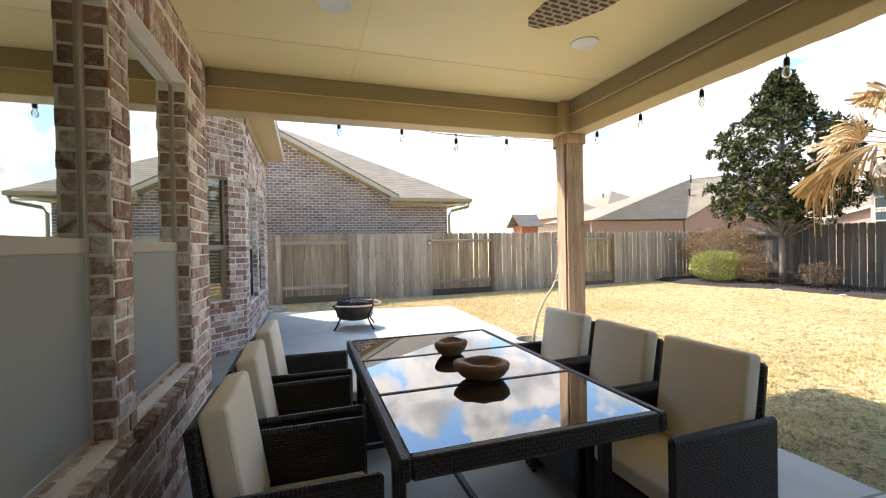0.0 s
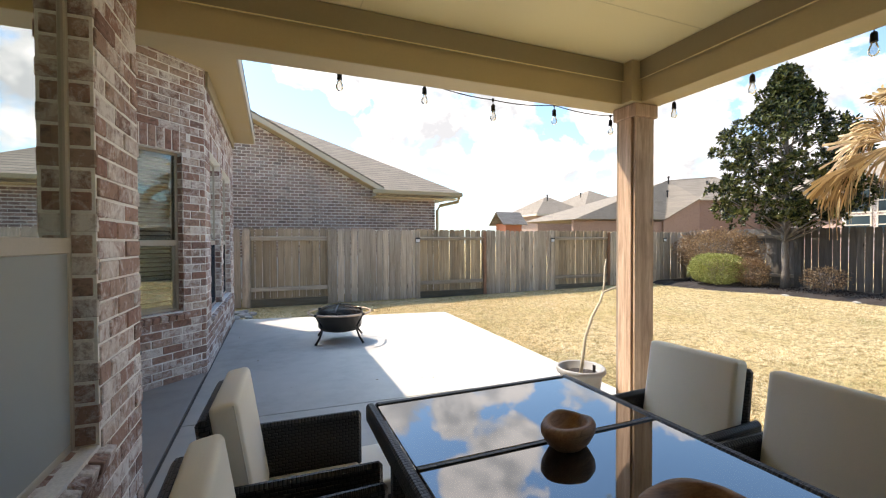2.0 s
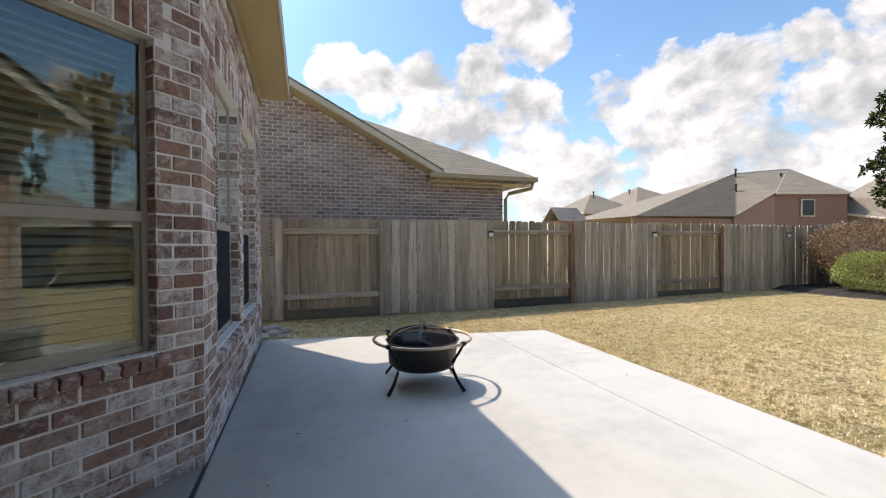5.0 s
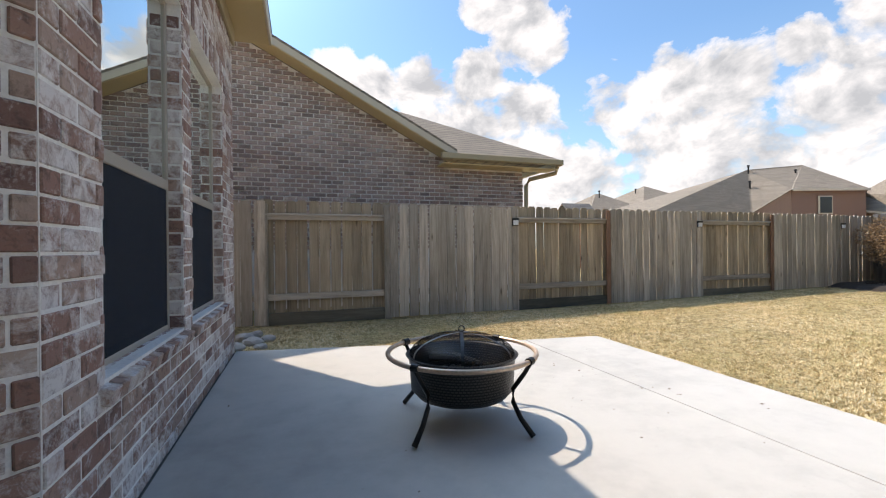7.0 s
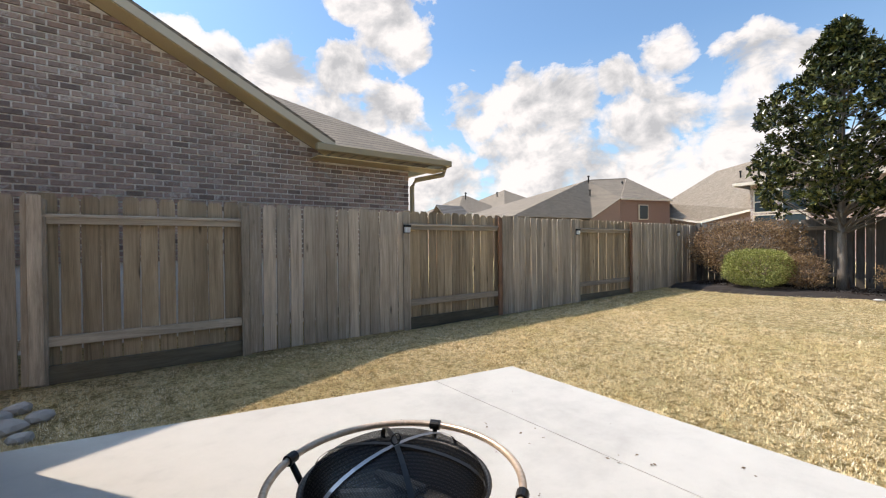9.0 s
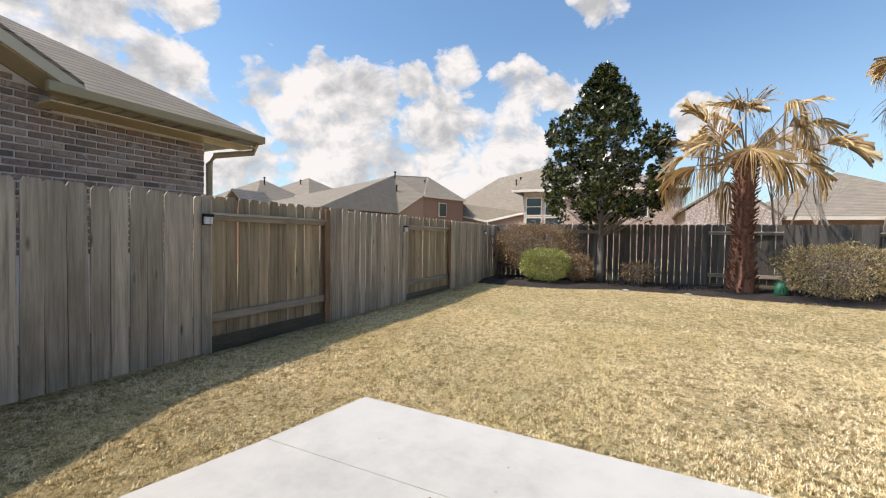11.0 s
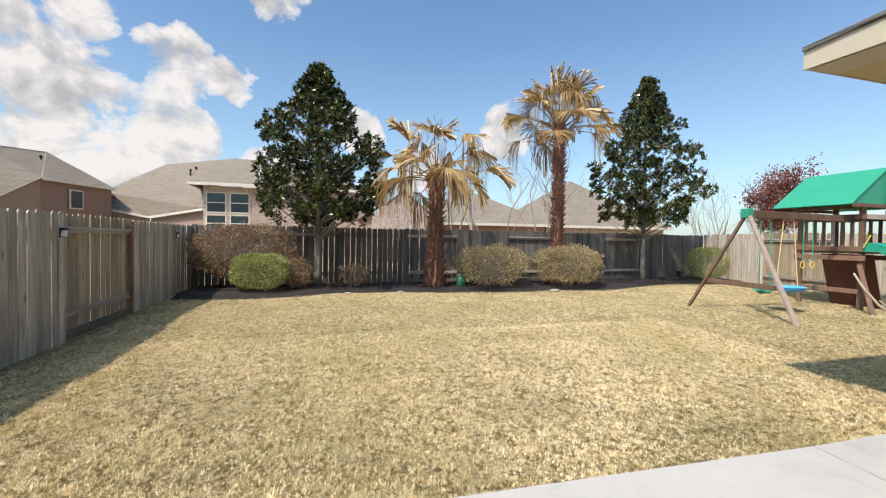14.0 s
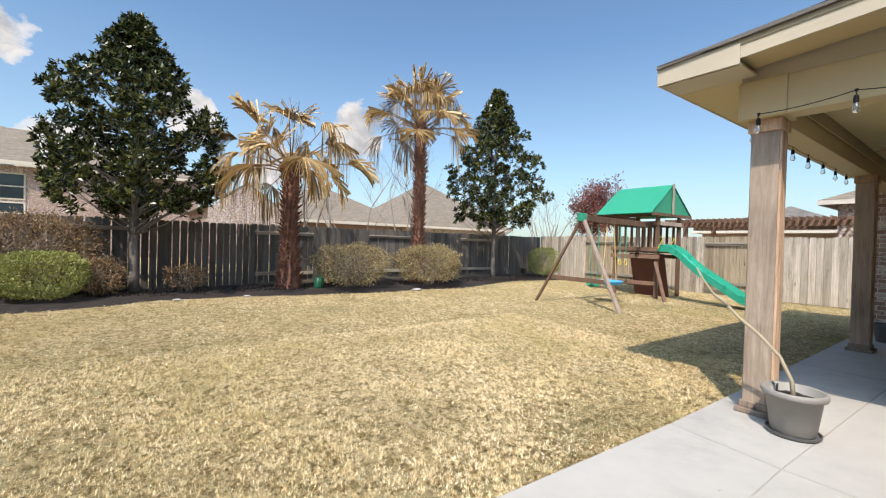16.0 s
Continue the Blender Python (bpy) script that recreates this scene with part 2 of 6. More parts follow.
def weave_material(name):
    m, w, b = material(name, 0.42, spec=0.5)
    o = w.n("TexCoord", _out=3)
    xyz = w.t.nodes.new("ShaderNodeSeparateXYZ")
    w.t.links.new(o, xyz.inputs[0])
    nrm = w.t.nodes.new("ShaderNodeSeparateXYZ")
    w.t.links.new(w.n("TexCoord", _out=1), nrm.inputs[0])
    side = w.math("GREATER_THAN", w.math("ABSOLUTE", nrm.outputs[0]), 0.6)
    flat = w.math("GREATER_THAN", w.math("ABSOLUTE", nrm.outputs[2]), 0.6)

    def pick(a, b, k):
        return w.math("ADD", w.math("MULTIPLY", a, w.math("SUBTRACT", 1.0, k)), w.math("MULTIPLY", b, k))

    uv = w.t.nodes.new("ShaderNodeCombineXYZ")
    w.t.links.new(pick(xyz.outputs[0], xyz.outputs[1], side), uv.inputs[0])
    w.t.links.new(pick(xyz.outputs[2], xyz.outputs[1], flat), uv.inputs[1])
    f = w.n("TexBrick", _out=1, _set={"offset": 0.5}, Vector=uv.outputs[0], Scale=1.0, Mortar_Size=0.0032, Mortar_Smooth=0.6, Brick_Width=0.026, Row_Height=0.0135)
    c = w.mix(f, (0.034, 0.033, 0.035), (0.003, 0.003, 0.003))
    wire(w, b, c, None, w.math("SUBTRACT", 1.0, f), 0.9, 0.004)
    return m


TONES = [(0.32, 0.17, 0.13), (0.41, 0.245, 0.19), (0.22, 0.12, 0.10), (0.48, 0.33, 0.26), (0.34, 0.195, 0.15), (0.57, 0.44, 0.36)]
M_BRICK = brick_material("brick", TONES, 1.0)
M_BRICK_DARK = brick_material("dark brick", TONES, 0.75)
M_BRICK_FAR = brick_material("brick far", [(0.35, 0.235, 0.195), (0.20, 0.14, 0.125), (0.46, 0.33, 0.28), (0.15, 0.11, 0.10), (0.52, 0.39, 0.33), (0.29, 0.19, 0.165)], -0.5)
M_MORTAR = plain("mortar", (0.84, 0.80, 0.75), 0.95, grain=90, bump=0.5, vary=0.2, spec=0.2)
M_SLAB = concrete_material("slab concrete", (0.44, 0.42, 0.38), 0.8)
M_SLAB_OLD = concrete_material("old concrete", (0.34, 0.31, 0.28), 0.6)
M_JOINT = plain("joint", (0.10, 0.09, 0.08), 0.95)
M_TAN = plain("tan paint", (0.58, 0.45, 0.24), 0.45, grain=60, bump=0.08, vary=0.05)
M_TRIM = plain("trim paint", (0.36, 0.285, 0.165), 0.5, grain=60, bump=0.08, vary=0.05)
M_CEIL = plain("ceiling paint", (0.92, 0.78, 0.43), 0.42, grain=40, bump=0.02, vary=0.01)
M_SEAM = plain("painted seam", (0.80, 0.67, 0.36), 0.5, grain=40, bump=0.02, vary=0.02)
M_FASCIA = plain("fascia paint", (0.55, 0.475, 0.35), 0.5, grain=60, bump=0.08, vary=0.05)
M_FRAME = plain("window frame", (0.42, 0.37, 0.30), 0.45, bump=0.05, vary=0.06)
M_BLIND = plain("blind", (0.93, 0.90, 0.83), 0.6, bump=0.05, vary=0.04)
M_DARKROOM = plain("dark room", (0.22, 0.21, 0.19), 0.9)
M_GLASS = glass_material("window glass", (0.55, 0.68, 0.63), 0.58)
M_GLASS_B = glass_material("clear window glass", (0.72, 0.77, 0.75), 0.05)
M_CEDAR = wood_material("cedar", (0.30, 0.175, 0.105), (0.74, 0.53, 0.37))
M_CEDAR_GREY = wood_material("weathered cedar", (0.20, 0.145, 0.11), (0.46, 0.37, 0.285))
M_FENCE = wood_material("fence wood", (0.20, 0.165, 0.125), (0.60, 0.52, 0.425), bump=0.9, spread=0.55)
M_FENCE_LOW = wood_material("damp shaded picket foot", (0.07, 0.062, 0.045), (0.17, 0.15, 0.11), axis="x")
M_FENCE_X = wood_material("fence rail wood", (0.22, 0.185, 0.15), (0.50, 0.44, 0.36), axis="x")
M_POST_RED = wood_material("red fence post", (0.14, 0.07, 0.045), (0.24, 0.14, 0.09))
M_FENCE_DARK = wood_material("dark fence wood", (0.075, 0.068, 0.06), (0.17, 0.155, 0.14))
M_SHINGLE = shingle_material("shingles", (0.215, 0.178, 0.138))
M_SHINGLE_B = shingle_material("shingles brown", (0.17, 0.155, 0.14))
M_MULCH = plain("mulch", (0.022, 0.016, 0.013), 1.0, grain=30, bump=1.0, vary=0.5)
M_WEAVE = weave_material("wicker")
M_CUSHION = plain("cushion", (0.80, 0.74, 0.63), 0.9, grain=300, bump=0.25, vary=0.05)
M_BLACK = plain("black metal", (0.018, 0.017, 0.016), 0.4, 0.6)
M_ROPE = plain("rope", (0.45, 0.38, 0.27), 0.9)


def part(name, bm, mat, parent=None, label="", kind="", smooth=False):
    me = bpy.data.meshes.new(name)
    bm.to_mesh(me)
    bm.free()
    for m in (mat if isinstance(mat, (list, tuple)) else (mat,)):
        me.materials.append(m)
    if smooth:
        for p in me.polygons:
            p.use_smooth = True
    ob = new(name, me)
    if parent is not None:
        ob.parent = parent
    return tagged(ob, label=label, kind=kind)


def box(bm, lo, hi, bevel=0.0, m=None):
    x0, y0, z0 = lo
    x1, y1, z1 = hi
    vs = [bm.verts.new(c) for c in ((x0, y0, z0), (x1, y0, z0), (x1, y1, z0), (x0, y1, z0), (x0, y0, z1), (x1, y0, z1), (x1, y1, z1), (x0, y1, z1))]
    fs = [bm.faces.new([vs[i] for i in q]) for q in ((3, 2, 1, 0), (4, 5, 6, 7), (0, 1, 5, 4), (1, 2, 6, 5), (2, 3, 7, 6), (3, 0, 4, 7))]
    if bevel:
        es = list({e for f in fs for e in f.edges})
        r = bmesh.ops.bevel(bm, geom=es, offset=bevel, segments=1, affect="EDGES", profile=0.5)
        vs = list({v for f in r["faces"] for v in f.verts})
    if m is not None:
        for v in vs:
            v.co = m @ v.co
    return vs


def boxes(*items, bevel=0.0):
    bm = bmesh.new()
    for lo, hi in items:
        box(bm, lo, hi, bevel)
    return bm


def tube(bm, pts, radii, sides=10, cap=True):
    """A tube along points; radii is one number or one for each point."""
    pts = [Vector(p) for p in pts]
    if not isinstance(radii, (list, tuple)):
        radii = [radii] * len(pts)
    rings = []
    ref = Vector((0, 0, 1))
    for i, p in enumerate(pts):
        d = (pts[min(i + 1, len(pts) - 1)] - pts[max(i - 1, 0)]).normalized()
        u = d.cross(ref)
        if u.length < 0.05:
            u = d.cross(Vector((1, 0, 0)))
        u.normalize()
        v = d.cross(u)
        rings.append([bm.verts.new(p + radii[i] * (math.cos(a) * u + math.sin(a) * v)) for a in (2 * math.pi * k / sides for k in range(sides))])
    for a, b in zip(rings, rings[1:]):
        for k in range(sides):
            bm.faces.new((a[k], a[(k + 1) % sides], b[(k + 1) % sides], b[k]))
    if cap:
        bm.faces.new(rings[0][::-1])
        bm.faces.new(rings[-1])
    return bm


def lathe(bm, profile, sides=32, center=(0, 0, 0), squash=None):
    """Turns a profile of (radius, height) round a vertical axis."""
    rings = []
    for r, z in profile:
        rings.append([bm.verts.new((center[0] + r * math.cos(2 * math.pi * k / sides), center[1] + r * math.sin(2 * math.pi * k / sides), center[2] + z)) for k in range(sides)] if r > 1e-5 else [bm.verts.new((center[0], center[1], center[2] + z))])
    for a, b in zip(rings, rings[1:]):
        for k in range(sides):
            j = (k + 1) % sides
            if len(a) == 1 and len(b) > 1:
                bm.faces.new((a[0], b[j], b[k]))
            elif len(b) == 1 and len(a) > 1:
                bm.faces.new((a[k], a[j], b[0]))
            elif len(a) > 1:
                bm.faces.new((a[k], a[j], b[j], b[k]))
    return bm


def empty(name, at=(0, 0, 0), rz=0.0, **tags):
    ob = new(name)
    ob.matrix_basis = pose(*at, 0, 0, rz)
    return tagged(ob, **tags)


# ---- ground ----
GRASS_Z = -0.035
SLAB = [(-1.9, 10.52), (-0.3, 10.52), (3.17, 9.83), (3.02, 5.5), (3.02, -1.6), (-1.9, -1.6)]


def gz(x):
    """The lawn's height: it rises a little towards the back fence."""
    return GRASS_Z + 0.10 * min(1.0, max(0.0, (x - 4.0) / 8.0))


def build_ground():
    bm = bmesh.new()
    n = 60
    xs = [-0.5 + i * 16.5 / n for i in range(n + 1)]
    ext = [-400, -60, -8] + xs + [24, 80, 400]
    ys = [-400, -60, -8] + [-6 + i * 18.5 / n for i in range(n + 1)] + [20, 60, 400]
    grid = [[bm.verts.new((x, y, gz(x) + 0.012 * noise.noise((x * 1.3, y * 1.3, 0)))) for x in ext] for y in ys]
    for a, b in zip(grid, grid[1:]):
        for i in range(len(ext) - 1):
            bm.faces.new((a[i], a[i + 1], b[i + 1], b[i]))
    m, w, b = material("lawn", 0.95, spec=0.15)
    o = w.n("NewGeometry", _out=0)
    n1, n2, n3, n4 = w.noise(o, 0.5, 5.0, 0.6, 0.5), w.noise(o, 6.0, 6.0, 0.7), w.noise(o, 55.0, 5.0, 0.75), w.noise(o, 260.0, 3.0, 0.8)
    f = w.math("ADD", w.math("MULTIPLY", n2, 0.35), w.math("ADD", w.math("MULTIPLY", n3, 0.45), w.math("MULTIPLY", n4, 0.2)))
    c = w.ramp(f, [(0.38, (0.24, 0.17, 0.075)), (0.48, (0.58, 0.43, 0.21)), (0.60, (0.88, 0.72, 0.43))])
    green = w.ramp(w.math("ADD", w.math("MULTIPLY", n1, 0.5), w.math("MULTIPLY", n2, 0.5)), [(0.5, (0,)), (0.66, (0.7,))])
    c = w.mix(green, c, (0.15, 0.17, 0.04))
    tuft = w.math("ADD", w.math("MULTIPLY", w.noise(o, 30.0, 3.0, 0.7), 0.6), w.math("MULTIPLY", w.noise(o, 10.0, 3.0, 0.6), 0.4))
    c = w.mix(w.ramp(tuft, [(0.43, (0.8,)), (0.51, (0.0,))]), c, (0.20, 0.15, 0.06))
    wire(w, b, c, None, w.math("ADD", n3, n4), 1.0, 0.03)
    part("ground", bm, m, kind="structure")


build_ground()


def prism(bm, poly, z0, z1):
    a = [bm.verts.new((x, y, z0)) for x, y in poly]
    b = [bm.verts.new((x, y, z1)) for x, y in poly]
    bm.faces.new(a[::-1])
    bm.faces.new(b)
    n = len(poly)
    for i in range(n):
        bm.faces.new((a[i], a[(i + 1) % n], b[(i + 1) % n], b[i]))


def build_slab():
    """The patio: cast panels with joints between them, on a dark bed."""
    root = empty("patio_slab", kind="structure")
    bm = bmesh.new()
    prism(bm, [(-0.60, 10.47), (3.16, 9.80), (3.0, 5.5), (3.0, -1.58), (-1.85, -1.58), (-1.85, 4.0), (-0.60, 4.0)], -0.12, -0.012)
    part("slab_bed", bm, M_JOINT, root)
    g = 0.0035
    panels = [
        [(-0.585 + g, 5.82 + g), (2.31 - 0.001, 5.70 + g), (2.32 - 0.001, 9.93), (-0.585 + g, 10.50)],
        [(2.31 + 0.001, 5.70 + g), (3.03, 5.60 + g), (3.17, 9.81), (2.32 + 0.001, 9.93)],
        [(-0.585 + g, 2.6 + g), (2.20 - 0.001, 2.5 + g), (2.31 - 0.001, 5.70 - g), (-0.585 + g, 5.82 - g)],
        [(2.20 + 0.001, 2.5 + g), (3.02, 2.45 + g), (3.03, 5.60 - g), (2.31 + 0.001, 5.70 - g)],
        [(-0.585 + g, -1.6), (2.20 - 0.001, -1.6), (2.20 - 0.001, 2.5 - g), (-0.585 + g, 2.6 - g)],
        [(2.20 + 0.001, -1.6), (3.02, -1.6), (3.02, 2.45 - g), (2.20 + 0.001, 2.5 - g)],
    ]
    for p in panels:
        bm = bmesh.new()
        prism(bm, p, -0.10, 0.0)
        edges = [e for e in bm.edges if all(v.co.z > -0.001 for v in e.verts)]
        bmesh.ops.bevel(bm, geom=edges, offset=0.004, segments=2, affect="EDGES")
        part("slab_panel", bm, M_SLAB, root)
    bm = bmesh.new()
    prism(bm, [(-0.62, 7.31), (-1.75, 6.35), (-1.75, 4.6), (-0.61, 4.6), (-0.61, 7.31)], -0.10, -0.01)
    part("side_concrete", bm, M_SLAB_OLD, root)


build_slab()

# ---- our house ----
BL, BH = 0.205, 0.0785


def brick_template(l, h, d, bevel=0.004):
    bm = bmesh.new()
    box(bm, (-l / 2, -d / 2, -h / 2), (l / 2, d / 2, h / 2), bevel)
    me = bpy.data.meshes.new("brick")
    bm.to_mesh(me)
    bm.free()
    me.materials.append(M_BRICK)
    return me


_bricks = {}


def brick_wall(name, a, b, z0, z1, holes=(), thick=0.2, near=None, mat=M_BRICK, singles=300, back=True, top=None):
    """A brick wall whose outer face runs from a to b (seen with a on the left). holes: (u0, u1, z0, z1). near: the stretch of u whose bricks are parts."""
    a, b = Vector((*a, 0)), Vector((*b, 0))
    d = (b - a)
    length = d.length
    d.normalize()
    out = Vector((d.y, -d.x, 0))
    turn = Matrix.Translation(a) @ Matrix(((d.x, -out.x, 0, 0), (d.y, -out.y, 0, 0), (0, 0, 1, 0), (0, 0, 0, 1)))
    root = empty(name, kind="structure")
    root.matrix_basis = turn
    bm = bmesh.new()
    us = sorted({0.0, length, *[u for h in holes for u in h[:2] if 0 < u < length]})
    for u0, u1 in zip(us, us[1:]):
        um = (u0 + u1) / 2
        cuts = sorted([(h[2], h[3]) for h in holes if h[0] <= um <= h[1]])
        z = z0
        for c0, c1 in cuts + [(z1, z1)]:
            if c0 > z:
                box(bm, (u0, 0.0045, z), (u1, thick, c0))
            z = c1
    part("mortar_bed", bm, M_MORTAR, root)
    rnd = random.Random(name)
    items = []
    rows = int(round((z1 - z0) / BH))
    for r in range(rows):
        zc = z0 + (r + 0.5) * BH
        off = (0.5 if r % 2 else 0.0) * BL
        u = -off
        while u < length:
            s, e = max(u, 0.0), min(u + BL, length)
            u += BL
            spans = [(s, e)]
            for h in holes:
                if h[2] - BH * 0.45 < zc < h[3] + BH * 0.45:
                    nxt = []
                    for s2, e2 in spans:
                        if e2 <= h[0] or s2 >= h[1]:
                            nxt.append((s2, e2))
                        else:
                            if s2 < h[0]:
                                nxt.append((s2, h[0]))
                            if e2 > h[1]:
                                nxt.append((h[1], e2))
                    spans = nxt
            for s2, e2 in spans:
                if e2 - s2 > 0.03 and (top is None or zc < top((s2 + e2) / 2)):
                    items.append((s2, e2, zc, 0.0))
    for h in holes:
        zl = h[2] - 0.035
        n = max(1, int(round((h[1] - h[0] + 0.1) / BH)))
        w = (h[1] - h[0] + 0.1) / n
        for i in range(n):
            items.append((h[0] - 0.05 + i * w, h[0] - 0.05 + (i + 1) * w, zl, 1.0))
        zt = h[3] + 0.105
        for i in range(n):
            items.append((h[0] - 0.05 + i * w, h[0] - 0.05 + (i + 1) * w, zt, 2.0))
        rj = int((h[3] - h[2]) / BH)
        for k in range(rj):
            for u, sgn in ((h[0], 1), (h[1], -1)):
                items.append((u, u + sgn * 0.002, h[2] + (k + 0.5) * BH, 3.0))
    lo, hi = near if near else (0, length)
    mid = (lo + hi) / 2
    items = [i for i in items if i[3] or not any(h[0] - 0.05 < (i[0] + i[1]) / 2 < h[1] + 0.05 and h[3] < i[2] < h[3] + 0.21 for h in holes)]
    items.sort(key=lambda i: abs((i[0] + i[1]) / 2 - mid) + 0.4 * abs(i[2] - 1.3))
    verts, faces = [], []
    cube = [(3, 2, 1, 0), (4, 5, 6, 7), (0, 1, 5, 4), (1, 2, 6, 5), (2, 3, 7, 6), (3, 0, 4, 7)]
    for n, (s, e, zc, k) in enumerate(items):
        g = 0.005
        proud = rnd.uniform(-0.004, 0.005)
        if k == 0:
            dims, c, tilt = (e - s - 2 * g, BH - 2 * g, 0.10), Vector(((s + e) / 2, 0.05 - proud, zc)), 0
        elif k == 1:
            dims, c, tilt = (e - s - 2 * g, 0.06, 0.16), Vector(((s + e) / 2, 0.045 - proud, zc)), 14
        elif k == 2:
            dims, c, tilt = (e - s - 2 * g, 0.20, 0.10), Vector(((s + e) / 2, 0.05 - proud, zc)), 0
        else:
            dims, c, tilt = (0.028, BH - 2 * g, 0.098 if int(zc * 40) % 2 else 0.072), Vector((s - (0.011 if e > s else -0.011), 0.05, zc)), 0
        m = Matrix.Translation(c) @ Matrix.Rotation(radians(tilt), 4, "X") @ Matrix.Rotation(radians(rnd.uniform(-0.5, 0.5)), 4, "Y")
        if n < singles:
            key = (mat.name, *[round(v / 0.008) for v in dims])
            if key not in _bricks:
                me = brick_template(dims[0], dims[1], dims[2])
                me.materials[0] = mat
                _bricks[key] = me
            ob = new("brick", _bricks[key])
            ob.parent = root
            ob.matrix_basis = m
        else:
            i0 = len(verts)
            x, z, y = dims[0] / 2, dims[1] / 2, dims[2] / 2
            for p in ((-x, -y, -z), (x, -y, -z), (x, y, -z), (-x, y, -z), (-x, -y, z), (x, -y, z), (x, y, z), (-x, y, z)):
                verts.append(tuple(m @ Vector(p)))
            faces += [tuple(i0 + q for q in f) for f in cube]
    if verts:
        me = bpy.data.meshes.new("bricks")
        me.from_pydata(verts, [], faces)
        me.materials.append(mat)
        ob = new("bricks", me)
        ob.parent = root
        tagged(ob, kind="stuff")
    return root, turn


def window(name, turn, u0, u1, z0, z1, rail, blinds=True, screen=True, glass=None, mesh=None):
    """A single-hung window set back in its brick opening."""
    root = empty(name, kind="structure")
    root.matrix_basis = turn @ Matrix.Translation((0, 0.075, 0))
    f = 0.03
    part("window_frame", boxes(((u0, 0, z0), (u0 + f, 0.06, z1)), ((u1 - f, 0, z0), (u1, 0.06, z1)), ((u0 + f, 0, z1 - f), (u1 - f, 0.06, z1)), ((u0 + f, 0, z0), (u1 - f, 0.06, z0 + f)), bevel=0.004), M_FRAME, root)
    part("meeting_rail", boxes(((u0 + f, -0.004, rail - 0.028), (u1 - f, 0.05, rail + 0.028)), bevel=0.004), M_FRAME, root)
    part("sash", boxes(((u0 + f, 0.012, z0 + f), (u0 + f + 0.03, 0.04, rail - 0.03)), ((u1 - f - 0.03, 0.012, z0 + f), (u1 - f, 0.04, rail - 0.03)), ((u0 + f + 0.03, 0.012, z0 + f), (u1 - f - 0.03, 0.04, z0 + f + 0.035))), M_FRAME, root)
    for lo, hi in ((rail + 0.028, z1 - f), (z0 + f, rail - 0.028)):
        p = part("pane", boxes(((u0 + f, 0.012, lo), (u1 - f, 0.018, hi))), glass or M_GLASS, root)
        p.visible_shadow = False
    if screen:
        part("insect_screen", boxes(((u0 + f, 0.004, z0 + f), (u1 - f, 0.005, rail - 0.028))), mesh or M_MESH, root)
    if blinds:
        bm = bmesh.new()
        z = z0 + 0.08
        while z < z1 - 0.06:
            box(bm, (u0 + 0.04, -0.022, -0.0015), (u1 - 0.04, 0.022, 0.0015), 0, Matrix.Translation((0, 0.075, z)) @ Matrix.Rotation(radians(38), 4, "X"))
            z += 0.044
        part("blind", bm, M_BLIND, root)
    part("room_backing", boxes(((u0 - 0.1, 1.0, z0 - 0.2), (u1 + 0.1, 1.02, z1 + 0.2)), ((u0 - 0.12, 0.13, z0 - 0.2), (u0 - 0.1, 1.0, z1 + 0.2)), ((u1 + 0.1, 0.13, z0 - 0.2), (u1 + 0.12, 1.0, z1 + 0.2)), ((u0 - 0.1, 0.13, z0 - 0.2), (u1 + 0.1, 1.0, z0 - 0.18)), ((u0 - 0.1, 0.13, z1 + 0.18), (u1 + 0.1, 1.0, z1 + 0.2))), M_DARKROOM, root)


def mesh_material(name, tone, cover):
    m = bpy.data.materials.new(name)
    m.use_nodes = True
    w = Nodes(m.node_tree)
    m.node_tree.nodes.clear()
    t, d = w.n("BsdfTransparent"), w.n("BsdfDiffuse", Color=tone)
    mx = m.node_tree.nodes.new("ShaderNodeMixShader")
    mx.inputs[0].default_value = cover
    m.node_tree.links.new(t, mx.inputs[1])
    m.node_tree.links.new(d, mx.inputs[2])
    out = m.node_tree.nodes.new("ShaderNodeOutputMaterial")
    m.node_tree.links.new(mx.outputs[0], out.inputs[0])
    return m


M_MESH = mesh_material("fly mesh", (0.46, 0.48, 0.47, 1), 0.62)
# Same screen as M_MESH; the dimmer light on these windows is in its colour.
M_MESH_SHADED = mesh_material("shaded fly mesh", (0.05, 0.055, 0.065, 1), 0.72)
X1, X2 = -0.53, -0.60
WA = [(2.05, 3.0), (3.19, 4.13)]
h1 = [(y0 + 1.6, y1 + 1.6, 0.62, 2.40) for y0, y1 in WA]
_, t1 = brick_wall("wall_porch", (X1, -1.6), (X1, 4.65), -0.03, 2.86, h1, near=(3.4, 6.3), singles=420)
for i, (u0, u1, z0, z1) in enumerate(h1):
    window("window_%d" % (i + 1), t1, u0, u1, z0, z1, 1.36)
A0, A1 = Vector((-1.66, 6.24)), Vector((-0.60, 7.30))
h2 = [(0.20, 1.25, 0.68, 2.28)]
_, t2 = brick_wall("wall_bay", A0, A1, -0.03, 3.30, h2, near=(0.6, 1.5), singles=300, mat=M_BRICK_DARK)
window("window_3", t2, *h2[0], 1.37, screen=False, glass=M_GLASS_B)
h3 = [(7.67 - 7.30, 8.70 - 7.30, 0.55, 2.42), (8.90 - 7.30, 9.98 - 7.30, 0.55, 2.42)]
_, t3 = brick_wall("wall_main", (X2, 7.30), (X2, 10.56), -0.03, 3.30, h3, near=(0.0, 2.0), singles=420)
window("window_4", t3, *h3[0], 1.37, mesh=M_MESH_SHADED)
window("window_5", t3, *h3[1], 1.37, mesh=M_MESH_SHADED)
